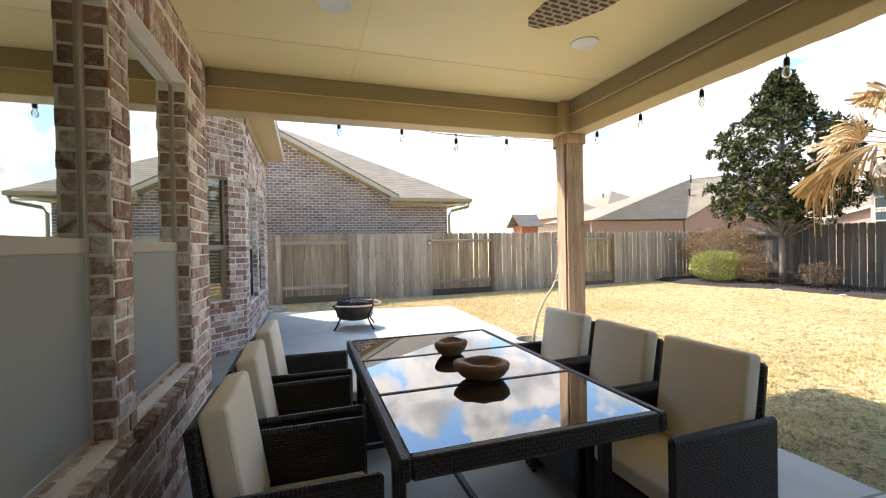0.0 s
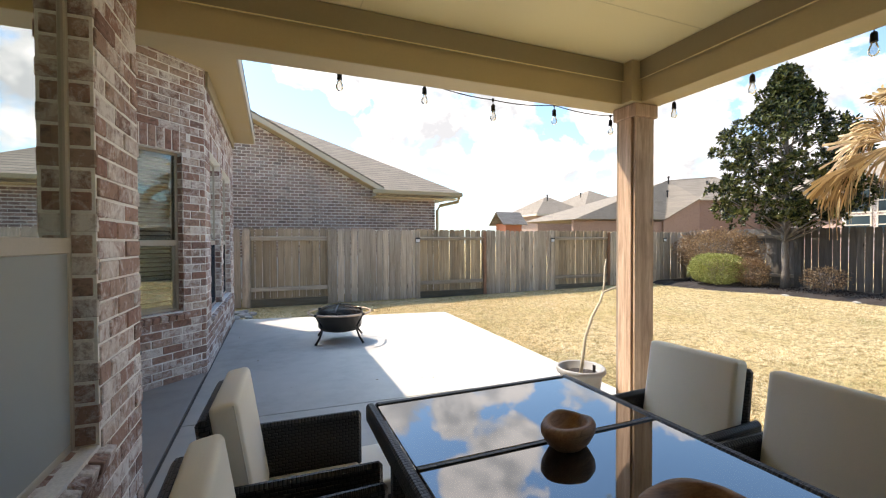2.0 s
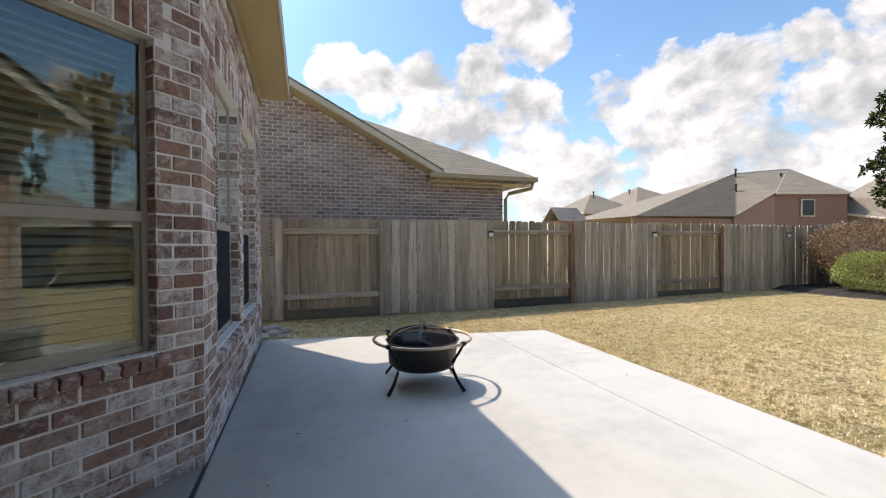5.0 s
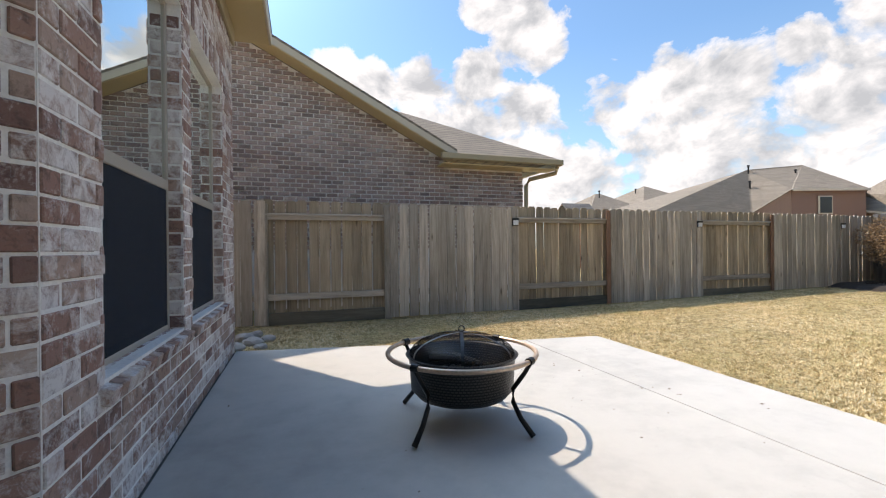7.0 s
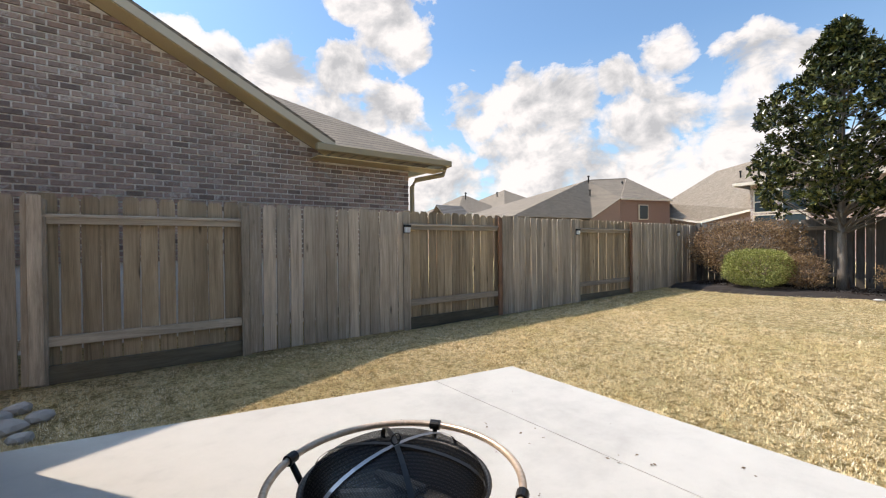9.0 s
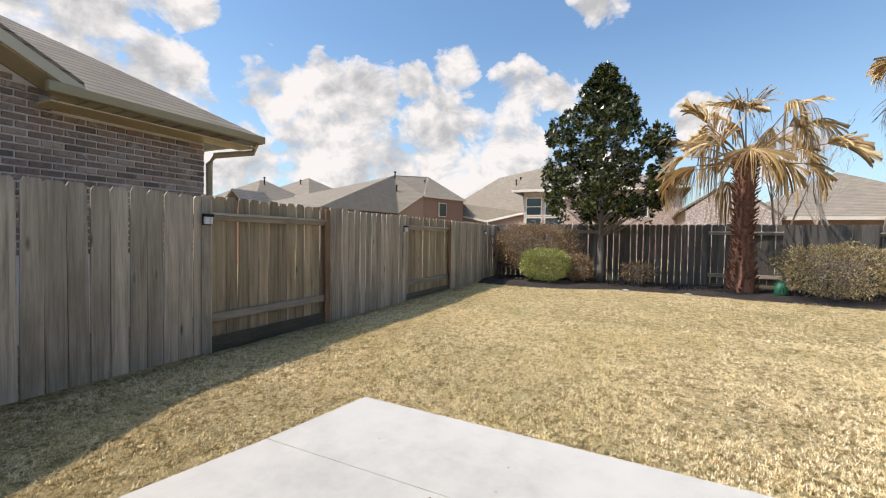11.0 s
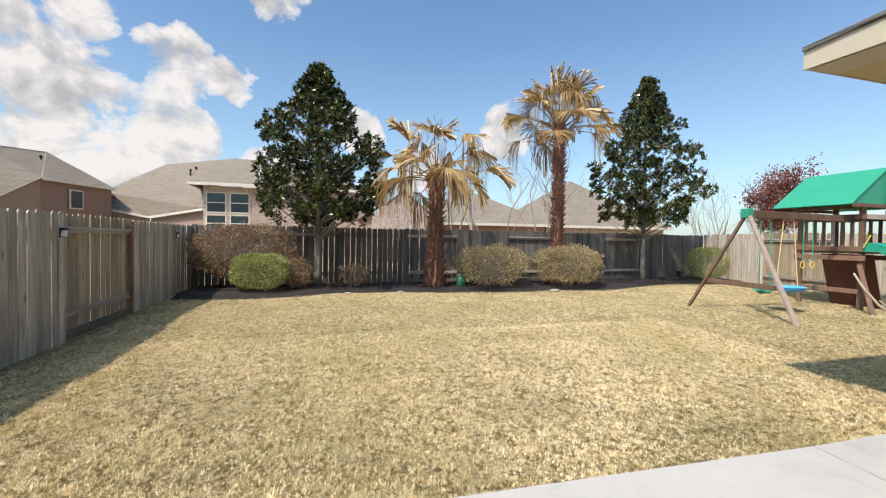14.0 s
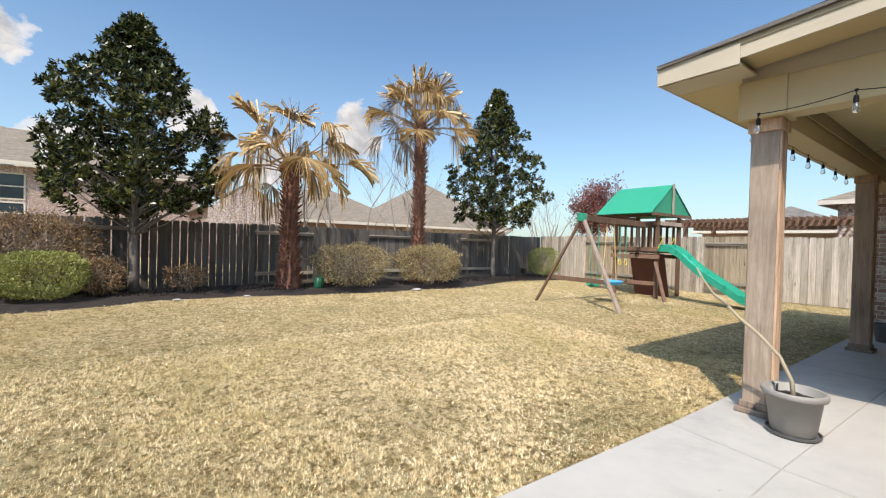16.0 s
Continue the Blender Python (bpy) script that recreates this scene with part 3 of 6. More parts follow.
brick_wall("wall_end", (X2 - 0.21, 10.56), (-6.5, 10.56), -0.03, 3.30, near=(0, 1), singles=20)
brick_wall("wall_return", (-0.74, 4.65), (-1.66, 4.65), -0.03, 3.30, near=(0, 0.5), singles=60)
brick_wall("wall_recess", (-1.66, 4.65), (-1.66, 6.24), -0.03, 3.30, near=(0.8, 1.5), singles=60)


def build_roofs():
    # main roof with its overhanging eave
    root = empty("main_roof", kind="structure")
    bm = bmesh.new()
    xe, ze, p = -0.24, 3.40, 0.55
    poly = [(xe, ze), (-6.0, ze + p * 5.76), (-6.0, ze + p * 5.76 - 0.14), (xe, ze - 0.05)]
    a = [bm.verts.new((x, 4.9, z)) for x, z in poly]
    b = [bm.verts.new((x, 10.84, z)) for x, z in poly]
    bm.faces.new(a), bm.faces.new(b[::-1])
    for i in range(4):
        bm.faces.new((a[i], b[i], b[(i + 1) % 4], a[(i + 1) % 4]))
    bmesh.ops.recalc_face_normals(bm, faces=bm.faces)
    part("roof_shingles", bm, M_SHINGLE_B, root)
    part("fascia", boxes(((xe - 0.025, 4.95, ze - 0.19), (xe - 0.002, 10.8, ze - 0.045)), bevel=0.004), M_FASCIA, root)
    part("soffit", boxes(((-1.7, 4.95, 3.21), (xe - 0.027, 10.8, 3.225))), M_TAN, root)
    part("frieze_board", boxes(((X2 + 0.004, 7.34, 3.04), (X2 + 0.03, 10.54, 3.205)), bevel=0.004), M_TRIM, root)
    part("end_soffit", boxes(((-6.4, 10.565, 3.19), (-1.7, 10.8, 3.21))), M_TAN, root)


build_roofs()

# ---- covered porch ----
BZ0, BZ1, CEIL = 2.42, 2.67, 2.73
BX, BY = 2.66, 4.70


def build_porch():
    bm = boxes(((-1.6, -1.7, CEIL), (BX + 0.1, BY + 0.1, CEIL + 0.02)))
    part("ceiling", bm, M_CEIL, kind="structure")
    bm = bmesh.new()
    for x in (0.55,):
        box(bm, (x - 0.003, -1.6, CEIL - 0.0025), (x + 0.003, BY - 0.02, CEIL - 0.0002))
    for y in (4.1, 1.65):
        box(bm, (-0.48, y - 0.003, CEIL - 0.0025), (BX - 0.02, y + 0.003, CEIL - 0.0002))
    part("ceiling_seams", bm, M_SEAM, kind="structure")
    root = empty("porch_beams", kind="structure")
    part("beam", boxes(((X1 - 0.15, BY, BZ0), (BX + 0.23, BY + 0.2, BZ1 + 0.05)), bevel=0.004), M_TAN, root)
    part("beam", boxes(((BX, -1.6, BZ0), (BX + 0.2, BY - 0.001, BZ1 + 0.05)), bevel=0.004), M_TAN, root)
    part("beam_trim", boxes(((X1 + 0.005, BY - 0.022, BZ1 - 0.08), (BX - 0.1, BY - 0.002, CEIL - 0.001)), ((BX - 0.022, -1.6, BZ1 - 0.08), (BX - 0.002, BY - 0.1, CEIL - 0.001)), bevel=0.004), M_TRIM, root)
    part("caulk_line", boxes(((X1 + 0.006, BY - 0.025, BZ1 - 0.087), (BX - 0.1, BY - 0.0225, BZ1 - 0.079)), ((BX - 0.025, -1.6, BZ1 - 0.087), (BX - 0.0225, BY - 0.1, BZ1 - 0.079))), M_CEIL, root)
    part("corner_block", boxes(((BX - 0.10, BY - 0.10, BZ0 + 0.002), (BX + 0.21, BY + 0.21, CEIL - 0.002)), bevel=0.004), M_TAN, root)
    # roof above: sloping soffit, fascia and shingles
    ex, ey, ez = 3.38, 5.27, 2.76
    r = empty("porch_roof", kind="structure")
    bm = bmesh.new()
    sl = 0.07
    x0 = -1.0
    hgt = (ex - x0) * sl
    a = [(ex, ez + 0.17), (x0, ez + 0.17 + hgt), (x0, ez + 0.14 + hgt), (ex, ez + 0.14)]
    va = [bm.verts.new((x, -1.9, z)) for x, z in a]
    vb = [bm.verts.new((x, ey + 0.03, z)) for x, z in a]
    bm.faces.new(va), bm.faces.new(vb[::-1])
    for i in range(4):
        bm.faces.new((va[i], vb[i], vb[(i + 1) % 4], va[(i + 1) % 4]))
    bmesh.ops.recalc_face_normals(bm, faces=bm.faces)
    part("roof_shingles", bm, M_SHINGLE_B, r)

    def slope_board(y0, y1, dz0, dz1, xa, xb, mat, name):
        bm = bmesh.new()
        pts = [(xa, ez + (ex - xa) * sl + dz0), (xb, ez + (ex - xb) * sl + dz0), (xb, ez + (ex - xb) * sl + dz1), (xa, ez + (ex - xa) * sl + dz1)]
        va = [bm.verts.new((x, y0, z)) for x, z in pts]
        vb = [bm.verts.new((x, y1, z)) for x, z in pts]
        bm.faces.new(va), bm.faces.new(vb[::-1])
        for i in range(4):
            bm.faces.new((va[i], vb[i], vb[(i + 1) % 4], va[(i + 1) % 4]))
        bmesh.ops.recalc_face_normals(bm, faces=bm.faces)
        part(name, bm, mat, r)
    slope_board(ey - 0.02, ey, 0.0, 0.139, ex, x0, M_FASCIA, "rake_board")
    slope_board(ey - 0.02, ey + 0.008, 0.10, 0.138, ex, x0, M_TRIM, "shingle_mould")
    part("fascia", boxes(((ex - 0.02, -1.9, ez), (ex - 0.001, ey - 0.022, ez + 0.137)), bevel=0.003), M_FASCIA, r)
    part("soffit", boxes(((BX + 0.212, -1.9, ez + 0.004), (ex - 0.022, BY + 0.205, ez + 0.018))), M_TAN, r)
    slope_board(BY + 0.215, ey - 0.024, 0.02, 0.035, ex - 0.03, x0, M_TAN, "rake_soffit")
    part("soffit_return", boxes(((ex - 0.62, BY + 0.22, ez + 0.0), (ex - 0.024, ey - 0.026, ez + 0.019)), ((ex - 0.62, ey - 0.001, ez + 0.0), (ex, ey + 0.010, ez + 0.16))), M_FASCIA, r)
    # siding between the end beam and the roof
    bm = bmesh.new()
    pts = [(BX + 0.2, BZ1 + 0.052), (X1, BZ1 + 0.052), (x0, ez + (ex - x0) * sl + 0.05), (BX + 0.2, ez + (ex - BX - 0.2) * sl + 0.05)]
    va = [bm.verts.new((x, BY + 0.15, z)) for x, z in pts]
    vb = [bm.verts.new((x, BY + 0.19, z)) for x, z in pts]
    bm.faces.new(va), bm.faces.new(vb[::-1])
    for i in range(4):
        bm.faces.new((va[i], vb[i], vb[(i + 1) % 4], va[(i + 1) % 4]))
    bmesh.ops.recalc_face_normals(bm, faces=bm.faces)
    part("gable_siding", bm, M_FASCIA, r)
    brick_wall("wall_south", (3.0, -1.6), (-0.5, -1.6), -0.03, 2.78, near=(0, 1), singles=0)


build_porch()


def column(x, y):
    c = empty("porch_column", (x, y, 0), label="square cedar-wrapped porch column with trimmed base and cap", category="column", group="porch columns")
    s = 0.095
    for i, (lo, hi) in enumerate((((-s, -s, 0.09), (s, -s + 0.02, BZ0 - 0.10)), ((-s, s - 0.02, 0.09), (s, s, BZ0 - 0.10)), ((-s - 0.012, -s + 0.03, 0.09), (-s + 0.008, s - 0.03, BZ0 - 0.10)), ((s - 0.008, -s + 0.03, 0.09), (s + 0.012, s - 0.03, BZ0 - 0.10)))):
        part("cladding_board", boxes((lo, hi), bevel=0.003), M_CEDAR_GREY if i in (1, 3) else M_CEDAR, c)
    part("post_core", boxes(((-s + 0.021, -s + 0.021, 0.0), (s - 0.021, s - 0.021, BZ0))), M_CEDAR, c)
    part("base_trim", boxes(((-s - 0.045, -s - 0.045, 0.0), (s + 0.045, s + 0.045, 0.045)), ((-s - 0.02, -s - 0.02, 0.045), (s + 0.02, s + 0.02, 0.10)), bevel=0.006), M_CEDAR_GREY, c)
    part("cap_trim", boxes(((-s - 0.02, -s - 0.02, BZ0 - 0.10), (s + 0.02, s + 0.02, BZ0 - 0.002)), bevel=0.005), M_CEDAR, c)
    return c


column(2.72, 4.72)
column(2.72, 0.80)

# ---- fences ----


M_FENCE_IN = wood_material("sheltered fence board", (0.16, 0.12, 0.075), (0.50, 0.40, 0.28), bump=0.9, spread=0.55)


def fence(name, a, b, top, sections, mat=M_FENCE, rails_mat=M_FENCE_X, z0=0.0):
    """A board fence from a to b; sections: (start, end, near) along it. Near: boards before the posts; else rails show and boards are behind."""
    a, b = Vector((*a, 0)), Vector((*b, 0))
    d = (b - a).normalized()
    out = Vector((d.y, -d.x, 0))
    root = tagged(new(name), kind="structure")
    root.matrix_basis = Matrix.Translation(a + Vector((0, 0, GRASS_Z + z0))) @ Matrix(((d.x, -out.x, 0, 0), (d.y, -out.y, 0, 0), (0, 0, 1, 0), (0, 0, 0, 1)))
    rnd = random.Random(name)
    meshes = []
    for i in range(12):
        wd, h = 0.138 + 0.002 * (i % 3), 1.0
        bm = bmesh.new()
        c = 0.022
        prof = [(-wd / 2, 0), (wd / 2, 0), (wd / 2, h - c), (wd / 2 - c, h), (-wd / 2 + c, h), (-wd / 2, h - c)]
        va = [bm.verts.new((x, -0.008, z)) for x, z in prof]
        vb = [bm.verts.new((x + 0.001 * math.sin(i), 0.008, z)) for x, z in prof]
        bm.faces.new(va), bm.faces.new(vb[::-1])
        for k in range(6):
            bm.faces.new((va[k], vb[k], vb[(k + 1) % 6], va[(k + 1) % 6]))
        bmesh.ops.recalc_face_normals(bm, faces=bm.faces)
        me = bpy.data.meshes.new("picket")
        bm.to_mesh(me)
        bm.free()
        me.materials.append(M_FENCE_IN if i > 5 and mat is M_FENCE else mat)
        meshes.append(me)
    for s, e, near in sections:
        u = s + 0.045
        while u < e + 0.045:
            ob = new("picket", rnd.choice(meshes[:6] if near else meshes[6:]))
            ob.parent = root
            hh = top - 0.04 + rnd.uniform(-0.014, 0.012)
            zb = 0.02 if near else 0.03
            ob.matrix_basis = Matrix.Translation((u, 0.0 if near else 0.075, zb)) @ Matrix.Rotation(radians(rnd.uniform(-0.5, 0.5)), 4, "Y") @ Matrix.Rotation(radians(rnd.uniform(-1.5, 1.5)), 4, "Z") @ Matrix.Diagonal((1, 1, hh, 1))
            u += 0.147 + rnd.uniform(-0.003, 0.009)
        for zz in (0.34, top - 0.28):
            ob = part("rail", boxes(((s + 0.012, 0.012, zz), (e - 0.012, 0.062, zz + 0.09)), bevel=0.004), rails_mat, root)
        if near:
            for q in (s + 0.03, e - 0.03):
                part("trim_board", boxes(((q - 0.05, -0.028, 0.02), (q + 0.05, -0.010, top - 0.03)), bevel=0.003), mat, root)
        if not near:
            # Added strip, no real board: damp and shade on the picket feet as colour.
            part("kick_board", boxes(((s + 0.012, 0.013, 0.0), (e - 0.012, 0.05, 0.17)), bevel=0.004), M_FENCE_LOW, root)
            part("top_rail_board", boxes(((s + 0.01, -0.012, top - 0.222), (e - 0.01, 0.075, top - 0.195)), bevel=0.003), rails_mat, root)
        if not near:
            part("post", boxes(((e - 0.10, -0.016, 0.0), (e - 0.002, 0.011, top - 0.05)), bevel=0.004), M_POST_RED if mat is M_FENCE and s > 8 else mat, root)
        part("post", boxes(((s - 0.045, -0.012 if not near else 0.09, 0.0), (s + 0.045, 0.074 if not near else 0.17, top - 0.06)), bevel=0.005), mat, root)
    return root


fence("fence_north", (-6.5, 12.03), (12.95, 12.10), 1.73, [(0, 2, 1), (2, 4, 0), (4, 6.06, 1), (6.06, 7.80, 0), (7.80, 9.89, 1), (9.89, 11.81, 0), (11.81, 13.92, 1), (13.92, 16.05, 0), (16.05, 18.32, 1), (18.32, 19.42, 1)])
fence("fence_east", (12.95, 12.1), (13.6, -5.05), 1.70, [(0.05, 1.4, 1), (1.4, 3.1, 0), (3.1, 5.6, 1), (5.6, 7.3, 0), (7.3, 8.9, 1), (8.9, 10.9, 0), (10.9, 12.6, 1), (12.6, 14.4, 0), (14.4, 17.1, 1)], M_FENCE_DARK, z0=0.06)
fence("fence_south", (13.6, -5.08), (-5.0, -5.6), 1.80, [(0.1 + 2.1 * i, 2.2 + 2.1 * i, i % 2 == 0) for i in range(9)])


# ---- neighbour house over the fence ----
def quad_roof(name, pts, mat, root, thick=0.12):
    bm = bmesh.new()
    a = [bm.verts.new(p) for p in pts]
    b = [bm.verts.new((p[0], p[1], p[2] - thick)) for p in pts]
    bm.faces.new(a), bm.faces.new(b[::-1])
    n = len(pts)
    for i in range(n):
        bm.faces.new((a[i], b[i], b[(i + 1) % n], a[(i + 1) % n]))
    bmesh.ops.recalc_face_normals(bm, faces=bm.faces)
    return part(name, bm, mat, root)


def neighbour_house():
    h = empty("neighbour_house", (0, 0, 0), label="single-storey dark brick house with grey shingle roof behind the fence", category="house")
    xk, zk, s = 2.72, 2.85, 0.52
    yw = 13.72
    bm = bmesh.new()
    xl = -7.0
    poly = [(xl, GRASS_Z), (4.47, GRASS_Z), (4.47, 2.60), (xk, 2.60), (xk, zk - 0.1), (-3.5, zk + s * 6.2 - 0.1), (xl, zk + s * 2.7)]
    va = [bm.verts.new((x, yw + 0.02, z)) for x, z in poly]
    vb = [bm.verts.new((x, yw + 0.25, z)) for x, z in poly]
    bm.faces.new(va), bm.faces.new(vb[::-1])
    for i in range(len(poly)):
        bm.faces.new((va[i], vb[i], vb[(i + 1) % len(poly)], va[(i + 1) % len(poly)]))
    bmesh.ops.recalc_face_normals(bm, faces=bm.faces)
    part("wall", bm, M_MORTAR, h)
    part("wall", boxes(((4.22, yw + 0.251, GRASS_Z), (4.47, 26.0, 2.6))), M_MORTAR, h)
    # courses of brick, real relief
    rnd = random.Random(5)
    G = 0.011
    verts, faces = [], []
    cube = [(3, 2, 1, 0), (0, 1, 5, 4), (1, 2, 6, 5), (2, 3, 7, 6), (3, 0, 4, 7), (4, 5, 6, 7)]
    r = 0
    z = 1.0
    while z < 5.9:
        x = -2.4 + (0.5 if r % 2 else 0) * BL
        while x < 4.46:
            x1 = min(x + BL, 4.475)
            lim = 2.58 if x > xk - 0.1 else zk - 0.12 + s * (xk - (x + x1) / 2)
            if z + 0.04 < lim:
                i0 = len(verts)
                pr = rnd.uniform(0, 0.008)
                for p in ((x + G, yw - pr, z + G), (x1 - G, yw - pr, z + G), (x1 - G, yw + .1, z + G), (x + G, yw + .1, z + G), (x + G, yw - pr, z + BH - G), (x1 - G, yw - pr, z + BH - G), (x1 - G, yw + .1, z + BH - G), (x + G, yw + .1, z + BH - G)):
                    verts.append(p)
                faces += [tuple(i0 + q for q in f) for f in cube]
            x += BL
        z += BH
        r += 1
    me = bpy.data.meshes.new("bricks")
    me.from_pydata(verts, [], faces)
    me.materials.append(M_BRICK_FAR)
    ob = new("bricks", me)
    ob.parent = h
    tagged(ob, kind="stuff")
    # roof: the hipped part and the gable's slope
    ex, ey, ez, p = 5.12, 13.30, 2.80, 0.58
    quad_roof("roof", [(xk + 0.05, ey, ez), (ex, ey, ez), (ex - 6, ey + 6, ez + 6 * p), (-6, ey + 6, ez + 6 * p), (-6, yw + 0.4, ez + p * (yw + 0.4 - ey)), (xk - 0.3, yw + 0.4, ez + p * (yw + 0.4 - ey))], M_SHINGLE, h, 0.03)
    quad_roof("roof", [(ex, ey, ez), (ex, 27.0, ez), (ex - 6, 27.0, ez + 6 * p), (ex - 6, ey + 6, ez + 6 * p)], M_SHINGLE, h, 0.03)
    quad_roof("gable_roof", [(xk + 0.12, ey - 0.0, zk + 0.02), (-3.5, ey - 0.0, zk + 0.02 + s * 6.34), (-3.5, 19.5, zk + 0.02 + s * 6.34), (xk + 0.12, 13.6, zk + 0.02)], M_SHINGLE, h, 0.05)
    bm = bmesh.new()
    pts = [(xk + 0.12, zk - 0.03), (xk + 0.12, zk - 0.15), (-3.5, zk - 0.15 + s * 6.34), (-3.5, zk - 0.03 + s * 6.34)]
    va = [bm.verts.new((x, ey - 0.01, z)) for x, z in pts]
    vb = [bm.verts.new((x, ey + 0.02, z)) for x, z in pts]
    bm.faces.new(va), bm.faces.new(vb[::-1])
    for i in range(4):
        bm.faces.new((va[i], vb[i], vb[(i + 1) % 4], va[(i + 1) % 4]))
    bmesh.ops.recalc_face_normals(bm, faces=bm.faces)
    part("rake_board", bm, M_FASCIA, h)
    quad_roof("rake_soffit", [(xk + 0.1, ey + 0.02, zk - 0.14), (-3.5, ey + 0.02, zk - 0.14 + s * 6.32), (-3.5, yw, zk - 0.14 + s * 6.32), (xk + 0.1, yw, zk - 0.14)], M_TAN, h, 0.01)
    part("soffit", boxes(((xk - 0.15, ey + 0.03, 2.60), (ex - 0.06, yw + 0.0, 2.615))), M_TAN, h)
    part("gutter", boxes(((xk - 0.2, ey - 0.06, ez - 0.12), (ex + 0.03, ey + 0.03, ez - 0.01)), ((ex - 0.04, ey + 0.031, ez - 0.12), (ex + 0.05, 26.5, ez - 0.01)), bevel=0.01), M_TRIM, h)
    bm = bmesh.new()
    tube(bm, [(ex - 0.02, ey + 0.1, ez - 0.11), (ex - 0.03, ey + 0.15, ez - 0.25), (4.62, yw - 0.02, ez - 0.36), (4.53, yw - 0.02, ez - 0.5), (4.53, yw - 0.02, 0.1)], 0.045, 8)
    part("downspout", bm, M_TRIM, h)


neighbour_house()


# ---- plants ----
M_LEAF_MAG = leaf_material("magnolia leaf", (0.010, 0.015, 0.006), (0.034, 0.048, 0.013), (0.17, 0.17, 0.05), 0.24, trans=0.05)
M_LEAF_BOX = leaf_material("boxwood leaf", (0.15, 0.17, 0.04), (0.31, 0.33, 0.09), (0.52, 0.52, 0.21), 0.5)
M_LEAF_DRY = leaf_material("dry shrub leaf", (0.16, 0.10, 0.05), (0.36, 0.27, 0.13), (0.48, 0.42, 0.22), 0.7)
M_LEAF_BROWN = leaf_material("brown shrub leaf", (0.13, 0.075, 0.045), (0.30, 0.19, 0.10), (0.45, 0.31, 0.17), 0.7)
M_LEAF_RED = leaf_material("red leaf", (0.10, 0.025, 0.02), (0.22, 0.06, 0.045), (0.36, 0.14, 0.10), 0.5)
M_PALM = leaf_material("dead palm frond", (0.27, 0.155, 0.06), (0.56, 0.38, 0.17), (0.82, 0.64, 0.36), 0.55, trans=0.25)
M_BARK = wood_material("grey bark", (0.12, 0.10, 0.085), (0.30, 0.27, 0.235), scale=2.0, knots=False)
M_BARK_PALM = wood_material("palm bark", (0.075, 0.03, 0.02), (0.29, 0.145, 0.10), scale=2.0, bump=0.8, knots=False)
M_TWIG = plain("bare twig", (0.27, 0.22, 0.18), 0.9)


def leaves(name, pts, normals, length, width, mat, parent, seed, droop=0.0, fold=0.25, label=""):
    """Many small folded leaves in one crown."""
    rs = np.random.RandomState(seed)
    n = len(pts)
    pts = np.asarray(pts, float)
    d = np.asarray(normals, float) + rs.normal(0, 0.55, (n, 3))
    d[:, 2] -= droop
    d /= np.linalg.norm(d, axis=1)[:, None] + 1e-9
    r = rs.normal(0, 1, (n, 3))
    s = np.cross(d, r)
    s /= np.linalg.norm(s, axis=1)[:, None] + 1e-9
    up = np.cross(s, d)
    L = (length * rs.uniform(0.6, 1.25, n))[:, None]
    W = (width * rs.uniform(0.7, 1.2, n))[:, None]
    v = np.stack([pts, pts + d * L * 0.45 + s * W * 0.5 + up * W * fold, pts + d * L, pts + d * L * 0.45 - s * W * 0.5 + up * W * fold], 1).reshape(-1, 3)
    i = np.arange(n)[:, None] * 4
    f = np.concatenate([i + np.array([[0, 1, 2]]), i + np.array([[0, 2, 3]])], 1).reshape(-1, 3)
    me = bpy.data.meshes.new(name)
    me.from_pydata(v.tolist(), [], f.tolist())
    me.materials.append(mat)
    ob = new(name, me)
    ob.parent = parent
    return tagged(ob, label=label)


def limb(bm, p, d, length, r, depth, rnd, sides=6, bend=0.25, tips=None):
    """A branch that divides."""
    pts, rad = [p], [r]
    n = 4
    for k in range(n):
        d = (d + Vector((rnd.uniform(-1, 1), rnd.uniform(-1, 1), rnd.uniform(-0.3, 0.8))) * bend * 0.5).normalized()
        p = p + d * length / n
        pts.append(p)
        rad.append(max(0.003, r * (1 - 0.5 * (k + 1) / n)))
    tube(bm, pts, rad, sides if depth > 1 else 3, cap=False)
    if tips is not None:
        tips.append(p)
    if depth > 0:
        for k in range(rnd.choice((2, 3, 3))):
            q = pts[rnd.choice((2, 3, 4))]
            e = (d + Vector((rnd.uniform(-1, 1), rnd.uniform(-1, 1), rnd.uniform(-0.2, 0.7))) * 0.75).normalized()
            limb(bm, q, e, length * rnd.uniform(0.5, 0.72), r * 0.5, depth - 1, rnd, sides, bend, tips)


